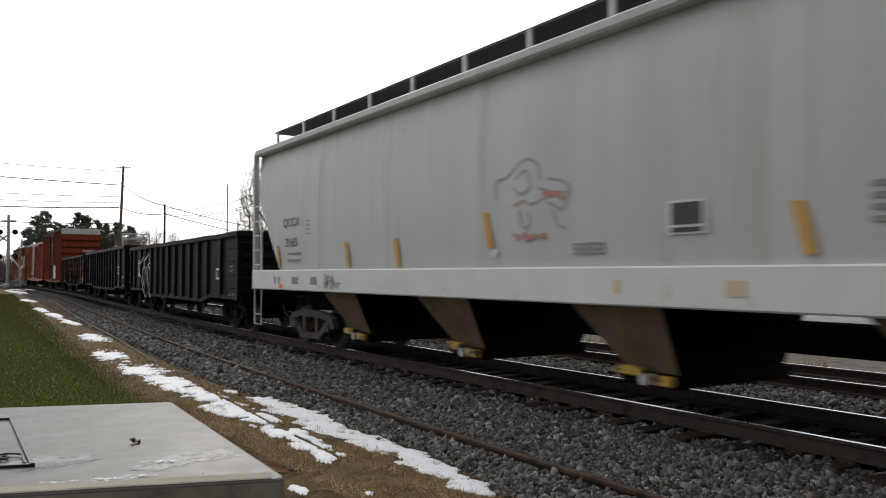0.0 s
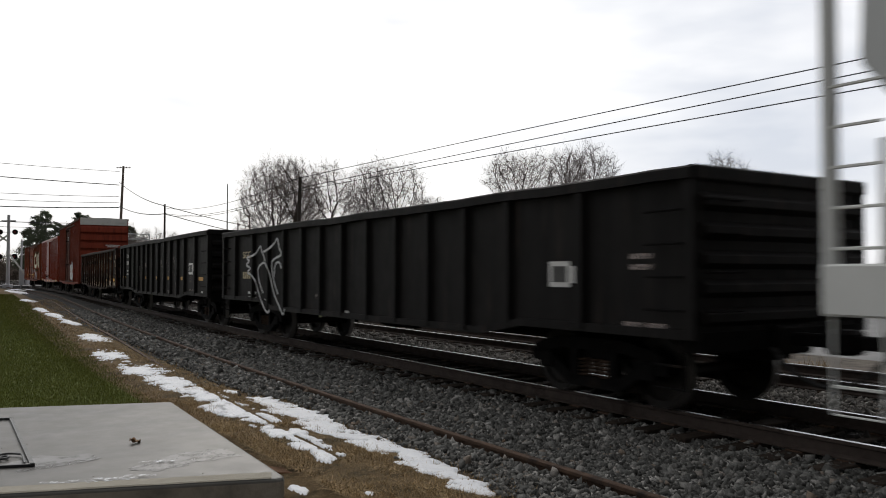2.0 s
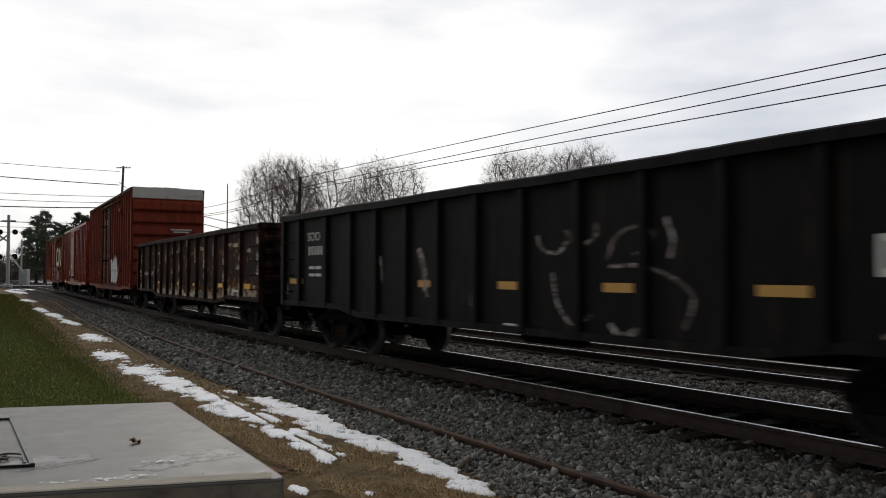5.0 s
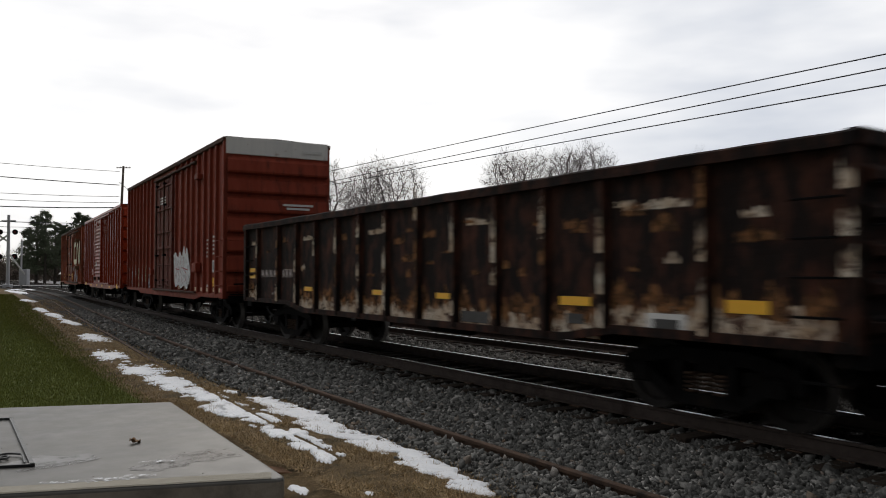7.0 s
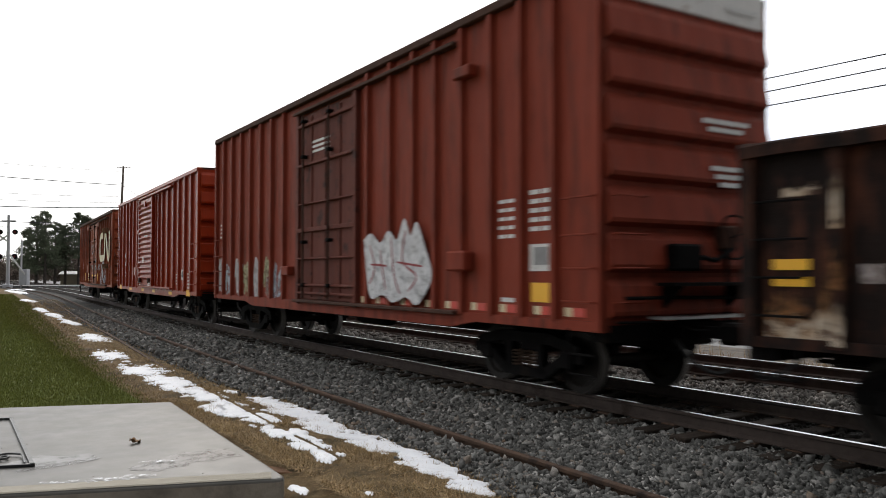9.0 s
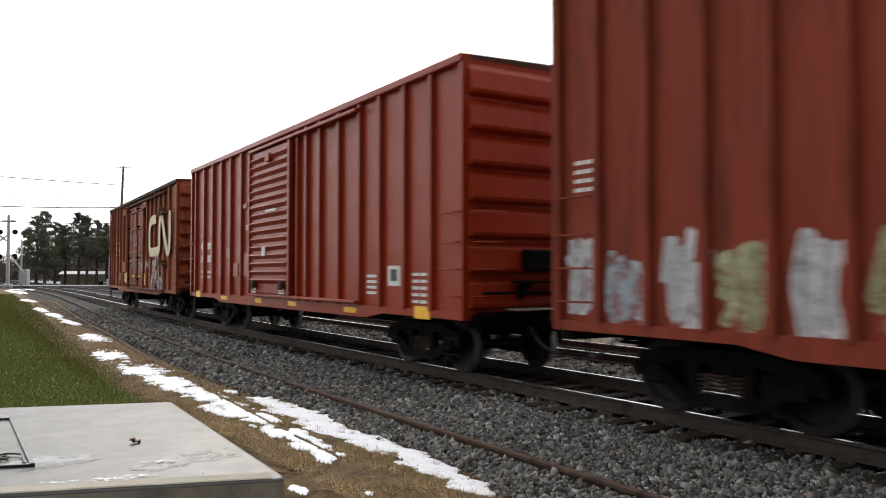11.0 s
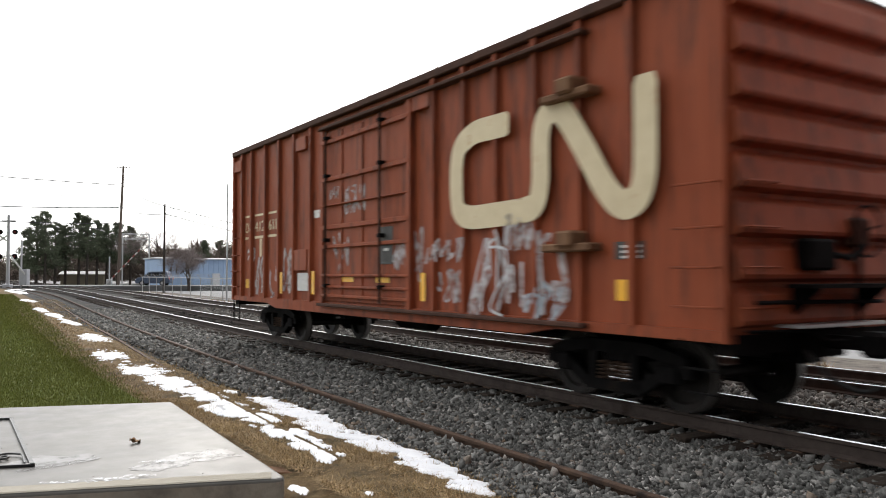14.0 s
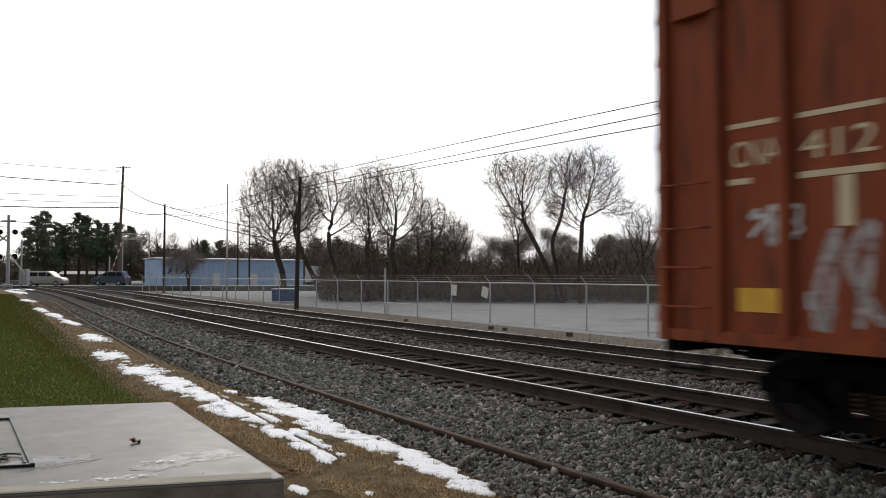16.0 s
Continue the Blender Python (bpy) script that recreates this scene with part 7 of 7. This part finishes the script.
for k, (dg, r, h, w, b) in enumerate(((4.7, 150, 12.0, 3.4, 0.18), (5.2, 148, 12.6, 3.4, 0.2), (5.8, 156, 11.2, 3.2, 0.25), (4.2, 156, 10.0, 2.8, 0.3), (7.2, 156, 13.0, 2.6, 0.4), (7.7, 152, 12.2, 2.8, 0.4), (8.3, 158, 11.8, 2.8, 0.35), (8.9, 160, 11.4, 2.8, 0.4), (9.6, 156, 11.4, 2.8, 0.35), (10.4, 160, 11.0, 2.8, 0.35), (6.4, 158, 10.8, 2.8, 0.4), (26.6, 78, 6.6, 2.6, 0.05), (28.2, 74, 6.4, 2.6, 0.05), (30.4, 72, 6.4, 2.8, 0.05), (31.4, 70, 6.6, 2.4, 0.05), (15.2, 150, 8.2, 2.2, 0.3), (32.3, 72, 5.6, 1.9, 0.05), (33.2, 74, 4.6, 1.7, 0.05), (29.5, 76, 5.0, 2.0, 0.05), (24.6, 82, 6.0, 2.2, 0.1), (44.0, 80, 5.8, 2.6, 0.05), (16.3, 160, 8.6, 2.4, 0.2))):
    conifer(dg, r, h, 40 + k, w, b)


# ---- pale blue shed ----
def shed():
    root = tagged(new("blue_shed"), "long pale blue metal shed with white roof edge", "building")
    a, b = polar(12.45, 116), polar(22.0, 128)
    d = (b - a)
    L = d.length
    root.matrix_basis = Matrix.Translation((a.x, a.y, -0.6)) @ Matrix.Rotation(math.atan2(d.y, d.x), 4, "Z")
    H, W = 4.2, 5.0
    part("wall", cube(0, L, -0.12, 0.0, 0, H), M_blue, root)
    part("wall", cube(0, L, W, W + 0.12, 0, H), M_blue, root)
    part("wall", cube(-0.12, 0, -0.12, W + 0.12, 0, H), M_blue, root)
    part("wall", cube(L, L + 0.12, -0.12, W + 0.12, 0, H), M_blue, root)
    part("roof", prism_x(bmesh.new(), [(-0.4, H), (W / 2, H + 0.12), (W + 0.4, H), (W + 0.4, H + 0.15), (W / 2, H + 0.27), (-0.4, H + 0.15)], -0.3, L + 0.3), M_roofwhite, root)
    seam = mesh_of("wall_seam", cube(-0.03, 0.03, -0.16, -0.12, 0, H), M_blue)
    for k in range(1, 30):
        part("wall_seam", seam, None, root, at=pose(L * k / 30, 0, 0))
    bm = bmesh.new()
    r = random.Random(2)
    for k in range(4):
        q = [(0.8 + k * 0.9 + r.uniform(0, 0.6), 2.1 + r.uniform(0, 1.1)) for _ in range(4)]
        for (x0, z0), (x1, z1) in zip(q, q[1:]):
            dd = Vector((x1 - x0, 0, z1 - z0))
            if dd.length > 0.05:
                n = Vector((-dd.z, 0, dd.x)).normalized() * 0.1
                bm.faces.new([bm.verts.new((x0 + n.x, -0.165, z0 + n.z)), bm.verts.new((x1 + n.x, -0.165, z1 + n.z)), bm.verts.new((x1 - n.x, -0.165, z1 - n.z)), bm.verts.new((x0 - n.x, -0.165, z0 - n.z))])
    part("graffiti_tag", bm, M_dark, root, "dark spray graffiti")
    for x in (L * 0.35, L * 0.62, L * 0.8):
        part("door", box(bmesh.new(), x - 0.6, x + 0.6, -0.18, -0.12, 0, 2.2, 0.01), M_roofwhite, root)


shed()
# pale trailer behind the trees
tr = tagged(new("box_trailer"), "white box trailer parked beside the shed", "trailer")
p = polar(22.9, 120)
tr.matrix_basis = pose(p.x, p.y, -0.6, 0, 0, -30)
part("body", box(bmesh.new(), -1.3, 1.3, -1.3, 1.3, 0.9, 3.3, 0.05), M_roofwhite, tr)
part("undercarriage", cube(-1.2, 1.2, -0.6, 0.6, 0.4, 0.9), M_black, tr)
for x in (-1.0, 1.0):
    part("wheel", tube(bmesh.new(), [(x - 0.12, 0, 0.45), (x + 0.12, 0, 0.45)], 0.45, 14), M_tyre, tr)
# low farm shed past the crossing
sh = tagged(new("low_shed"), "low tan shed with pale roof in the woods", "building")
p = polar(7.4, 160)
sh.matrix_basis = pose(p.x, p.y, -0.5, 0, 0, -20)
part("wall", cube(-3.6, 3.6, 0, 4, 0, 1.9), mat("tan_siding", (0.26, 0.22, 0.15), (0.32, 0.27, 0.19), 0.8, 1.0, bump=0.1), sh)
part("roof", prism_x(bmesh.new(), [(-0.3, 1.9), (2.0, 2.4), (4.3, 1.9), (4.3, 2.0), (2.0, 2.52), (-0.3, 2.0)], -3.9, 3.9), M_roofgrey, sh)

# blue dumpster and snow bank in the lot
o = tagged(new("dumpster"), "blue steel dumpster beyond the fence", "dumpster")
p = polar(20.8, 62)
o.matrix_basis = pose(p.x, p.y, -0.62, 0, 0, -30)
part("body", prism_x(bmesh.new(), [(-0.6, 0.1), (0.6, 0.1), (0.75, 1.0), (-0.75, 1.0)], -0.9, 0.9), M_cover, o)
part("lid", cube(-0.95, 0.95, -0.8, 0.8, 1.0, 1.06), M_white, o)
for x, y, s in ((19.2, 20.5, 0.11), (19.05, 24.8, 0.1), (19.1, 24.0, 0.09), (18.9, 31.0, 0.09)):
    p = Vector((x, y, 0))
    o = part("concrete_block", box(bmesh.new(), -s, s, -s * 0.8, s * 0.8, 0, s * 1.6, 0.02), mat("old_block", (0.05, 0.045, 0.04), (0.09, 0.08, 0.07), 0.9, 5, bump=0.4) if "old_block" not in bpy.data.materials else bpy.data.materials["old_block"], at=pose(p.x, p.y, ground_z(p.x, p.y) - 0.02, 0, 0, 20))
    tagged(o, "small dark weathered block beside the far track", "block", "blocks by the far track")


def weeds(name, n, d0, d1, X0, X1, label):
    dg = RNG.uniform(d0, d1, n)
    X = RNG.uniform(X0, X1, n)
    y = X / np.tan(np.radians(dg))
    x = X + v_main(y) - 8.129
    m = np.sin(y * 1.9 + np.sin(y * 0.7) * 2) + RNG.normal(0, 0.6, n) > 0.2
    x, y = x[m], y[m]
    blades(name, x, y, v_bed(x - v_main(y)), RNG.lognormal(-1.9, 0.5, len(x)), np.full(len(x), 0.02), 0.5, M_dry, label, "weeds")


weeds("roadside_weeds", 14000, 15, 60, 14.6, 17.5, "dead brown weeds along the ballast edge")


# ---- road at the level crossing ----
AX = Vector((math.sin(YAW), math.cos(YAW), 0))
RT = Vector((math.cos(YAW), -math.sin(YAW), 0))


def on_road(lateral, depth, z=0.0):
    p = AX * depth + RT * lateral
    return Vector((p.x, p.y, z))


bm = bmesh.new()
ring = [on_road(-90, 100.5), on_road(60, 100.5), on_road(60, 110), on_road(-90, 110)]
up = [bm.verts.new((p.x, p.y, 0.0)) for p in ring]
lo = [bm.verts.new((p.x, p.y, -0.9)) for p in ring]
bm.faces.new(up)
for i in range(4):
    bm.faces.new((up[i], lo[i], lo[(i + 1) % 4], up[(i + 1) % 4]))
bmesh.ops.recalc_face_normals(bm, faces=bm.faces[:])
tagged(part("road", bm, M_road), "grey asphalt road over the level crossing", "road", kind="structure")


def minivan(name, paint, L, label):
    """Nose towards -x, wheels on z = 0."""
    root = tagged(new(name), label, "car")
    bm = bmesh.new()
    prof = [(-L / 2, 0.42), (-L / 2 - 0.02, 0.72), (-L / 2 + 0.28, 1.02), (-L / 2 + 1.1, 1.18), (L / 2 - 0.04, 1.18), (L / 2, 0.8), (L / 2 - 0.02, 0.4), (L / 2 - 0.15, 0.28), (-L / 2 + 0.15, 0.28)]
    a = [bm.verts.new((x, -0.88, z)) for x, z in prof]
    b = [bm.verts.new((x, 0.88, z)) for x, z in prof]
    for i in range(len(prof)):
        bm.faces.new((a[i], a[(i + 1) % len(prof)], b[(i + 1) % len(prof)], b[i]))
    bm.faces.new(a)
    bm.faces.new(b[::-1])
    bmesh.ops.recalc_face_normals(bm, faces=bm.faces[:])
    bmesh.ops.bevel(bm, geom=bm.edges[:], offset=0.06, segments=2, affect="EDGES", profile=0.5)
    body_ob = part("body", bm, paint, root)
    cab = [(-L / 2 + 1.0, 1.15), (-L / 2 + 1.9, 1.86), (L / 2 - 0.45, 1.90), (L / 2 - 0.08, 1.15)]
    bm = bmesh.new()
    a = [bm.verts.new((x, -0.84 + (0.12 if z > 1.3 else 0), z)) for x, z in cab]
    b = [bm.verts.new((x, 0.84 - (0.12 if z > 1.3 else 0), z)) for x, z in cab]
    for i in range(4):
        bm.faces.new((a[i], a[(i + 1) % 4], b[(i + 1) % 4], b[i]))
    bm.faces.new(a)
    bm.faces.new(b[::-1])
    bmesh.ops.recalc_face_normals(bm, faces=bm.faces[:])
    bmesh.ops.bevel(bm, geom=bm.edges[:], offset=0.05, segments=2, affect="EDGES", profile=0.5)
    part("cabin", bm, paint, root)
    for s in (-1, 1):
        xs = [(-L / 2 + 1.35, -L / 2 + 2.1), (-L / 2 + 2.2, -L / 2 + 3.2), (-L / 2 + 3.3, L / 2 - 0.45)]
        for k, (x0, x1) in enumerate(xs):
            bm = bmesh.new()
            t0 = x0 + (0.5 if k == 0 else 0.0)
            q = [(x0, 1.24), (x1, 1.24), (x1 - (0.2 if k == 2 else 0), 1.74), (t0, 1.74 if k else 1.66)]
            v = [bm.verts.new((x, s * (0.86 - 0.1 * (z - 1.24) / 0.5), z)) for x, z in q]
            bm.faces.new(v)
            bmesh.ops.solidify(bm, geom=bm.faces[:], thickness=0.01)
            part("side_window", bm, M_glass, root)
        part("headlight", box(bmesh.new(), -L / 2 - 0.02, -L / 2 + 0.12, *sorted((s * 0.55, s * 0.82)), 0.7, 0.84, 0.02), M_white, root)
        part("tail_light", box(bmesh.new(), L / 2 - 0.08, L / 2 + 0.01, *sorted((s * 0.7, s * 0.86)), 0.8, 1.2, 0.02), M_redsign, root)
        for x in (-L / 2 + 0.9, L / 2 - 0.9):
            w = part("wheel", tube(bmesh.new(), [(x, s * 0.70, 0.33), (x, s * 0.90, 0.33)], 0.33, 18), M_tyre, root)
            part("rim", tube(bmesh.new(), [(x, s * 0.89, 0.33), (x, s * 0.91, 0.33)], 0.21, 14), M_galv, w)
    bm = bmesh.new()
    v = [bm.verts.new(c) for c in ((-L / 2 + 1.12, -0.74, 1.24), (-L / 2 + 1.12, 0.74, 1.24), (-L / 2 + 1.8, 0.66, 1.78), (-L / 2 + 1.8, -0.66, 1.78))]
    bm.faces.new(v)
    bmesh.ops.translate(bm, verts=bm.verts[:], vec=(-0.03, 0, 0.03))
    bmesh.ops.solidify(bm, geom=bm.faces[:], thickness=0.01)
    part("windscreen", bm, M_glass, root)
    return root


ROAD_TURN = -math.degrees(YAW)
blue_car = minivan("minivan", M_steelblue, 4.5, "slate-blue minivan crossing the road")
grey_van = minivan("minivan", M_silver, 5.1, "silver minivan driving over the crossing")


def road_rows(keys, depth, turn):
    rows = []
    for t, px in keys:
        p = on_road(px, depth, 0.0)
        rows.append((t, pose(p.x, p.y, p.z, 0, 0, ROAD_TURN + turn)))
    return rows


TRAFFIC = [
    (blue_car, road_rows([(0, -36.5), (12.0, -36.5), (13.5, -37.5), (14.0, -38.5), (14.5, -39.4), (14.8, -40.1), (15.1, -41.1), (15.4, -42.1), (15.7, -43.1), (16.0, -44.3)], 105.2, 0)),
    (grey_van, road_rows([(0, -86.0), (12.0, -86.0), (15.1, -59.6), (15.4, -56.8), (15.7, -54.2), (16.0, -51.6)], 102.6, 180)),
]


# ---- crossing signals ----
def crossing_signal(lateral, depth, h, flip, label, crossbuck=True):
    root = tagged(new("crossing_signal"), label, "crossing signal")
    p = on_road(lateral, depth)
    root.matrix_basis = pose(p.x, p.y, ground_z(p.x, p.y) - 0.05, 0, 0, ROAD_TURN)
    part("mast", tube(bmesh.new(), [(0, 0, 0), (0, 0, h)], [0.24, 0.17], 10), M_signalgrey, root)
    part("base", box(bmesh.new(), -0.45, 0.45, -0.45, 0.45, 0, 0.5, 0.05), M_signalgrey, root)
    part("cross_pipe", tube(bmesh.new(), [(-0.9, 0, h - 0.75), (0.9, 0, h - 0.75)], 0.09, 6), M_signalgrey, root)
    if crossbuck:
        for a in (35, 145):
            part("crossbuck_board", box(bmesh.new(), -0.7, 0.7, -0.02, 0.02, -0.12, 0.12, 0.01), M_white, root, at=pose(-0.5, -0.3, h - 3.0, 0, a, 0))
    for z in (h - 2.2, h - 5.3):
        part("lamp_arm", tube(bmesh.new(), [(-1.0, -0.2, z), (1.0, -0.2, z)], 0.05, 6), M_signalgrey, root)
        for x in (-0.95, 0.95):
            u = part("lamp_unit", tube(bmesh.new(), [(x, -0.3, z), (x, -0.12, z)], 0.34, 14), M_black, root)
            part("lens", tube(bmesh.new(), [(x, -0.33, z), (x, -0.3, z)], 0.13, 12), mat("dark_red_lens", (0.12, 0.01, 0.01), (0.16, 0.02, 0.02), 0.2, 5, bump=0) if "dark_red_lens" not in bpy.data.materials else bpy.data.materials["dark_red_lens"], u)
    return root


near_sig = crossing_signal(-55.2, 100.0, 9.3, False, "grey crossing signal mast with lamps and crossbuck")
part("lowered_arm", box(bmesh.new(), 0.0, 3.4, -0.05, 0.05, -0.09, 0.09, 0.01), M_white, near_sig, at=pose(0.3, -0.4, 4.4, 0, 52, 0))
part("relay_case", box(bmesh.new(), 1.6, 2.6, -0.4, 0.4, 0.4, 2.4, 0.03), M_signalgrey, near_sig)
part("side_mast", tube(bmesh.new(), [(1.7, 0, 0), (1.7, 0, 6.2)], 0.11, 8), M_signalgrey, near_sig)
# far gate with rising striped arm
gate_base = tagged(new("crossing_gate"), "crossing gate mechanism on a short post", "crossing gate")
gp = on_road(-47.4, 112.0)
gate_base.matrix_basis = pose(gp.x, gp.y, ground_z(gp.x, gp.y), 0, 0, ROAD_TURN)
part("post", tube(bmesh.new(), [(0, 0, 0), (0, 0, 4.6)], 0.1, 8), M_galv, gate_base)
part("mechanism", box(bmesh.new(), -0.35, 0.35, -0.3, 0.3, 0.5, 1.4, 0.05), M_galv, gate_base)
arm = part("gate_arm", box(bmesh.new(), -0.9, 6.6, -0.04, 0.04, -0.07, 0.07, 0.01), M_white, gate_base, "red and white striped gate arm", at=pose(0, -0.4, 1.0))
for k in range(6):
    part("red_stripe", cube(0.9 + k * 1.0, 1.4 + k * 1.0, -0.046, 0.046, -0.076, 0.076), M_gatered, arm)
part("counterweight", box(bmesh.new(), -1.4, -0.7, -0.1, 0.1, -0.25, 0.25, 0.03), M_black, arm)
GATE_ROWS = [(t, pose(0, -0.4, 1.0, 0, -a, 0)) for t, a in ((0, 2), (9.5, 2), (11.3, 14), (12.5, 28), (13.5, 42), (14.0, 46), (14.5, 51), (15.1, 58), (15.4, 62), (16.0, 72))]
# signal bridge over the line
sb = tagged(new("signal_bridge"), "grey lattice signal bridge beyond the crossing", "signal bridge")
l0, l1 = polar(9.9, 148), polar(11.6, 148)
d = l1 - l0
sb.matrix_basis = Matrix.Translation((l0.x, l0.y, 0)) @ Matrix.Rotation(math.atan2(d.y, d.x), 4, "Z")
for x in (0, d.length):
    part("leg", tube(bmesh.new(), [(x, 0, -0.5), (x, 0, 8.6)], 0.13, 6), M_galv, sb)
for z in (7.6, 8.5):
    part("chord", tube(bmesh.new(), [(0, 0, z), (d.length, 0, z)], 0.1, 6), M_galv, sb)
for k in range(8):
    x = d.length * k / 8
    part("lattice", tube(bmesh.new(), [(x, 0, 7.6 if k % 2 else 8.5), (x + d.length / 8, 0, 8.5 if k % 2 else 7.6)], 0.06, 4), M_galv, sb)


def motions():
    """The train rolls past at a steady speed; its wheels turn; road traffic moves off."""
    for root, mid, half in CARS:
        rows = []
        for k in range(0, 33):
            t = k * 0.5
            rows.append((t, rail_pose(mid - SPEED * (t - 8.0), half)))
        walk(root, rows)
    for w in SPINNING:
        y = w.location.y
        rows = []
        for k in range(0, 241):
            t = k / 15.0
            rows.append((t, pose(0, y, WHEEL_R, math.degrees(SPEED * t / WHEEL_R) % 360)))
        walk(w, rows)
    walk(arm, GATE_ROWS)
    for car, rows in TRAFFIC:
        walk(car, rows)


motions()
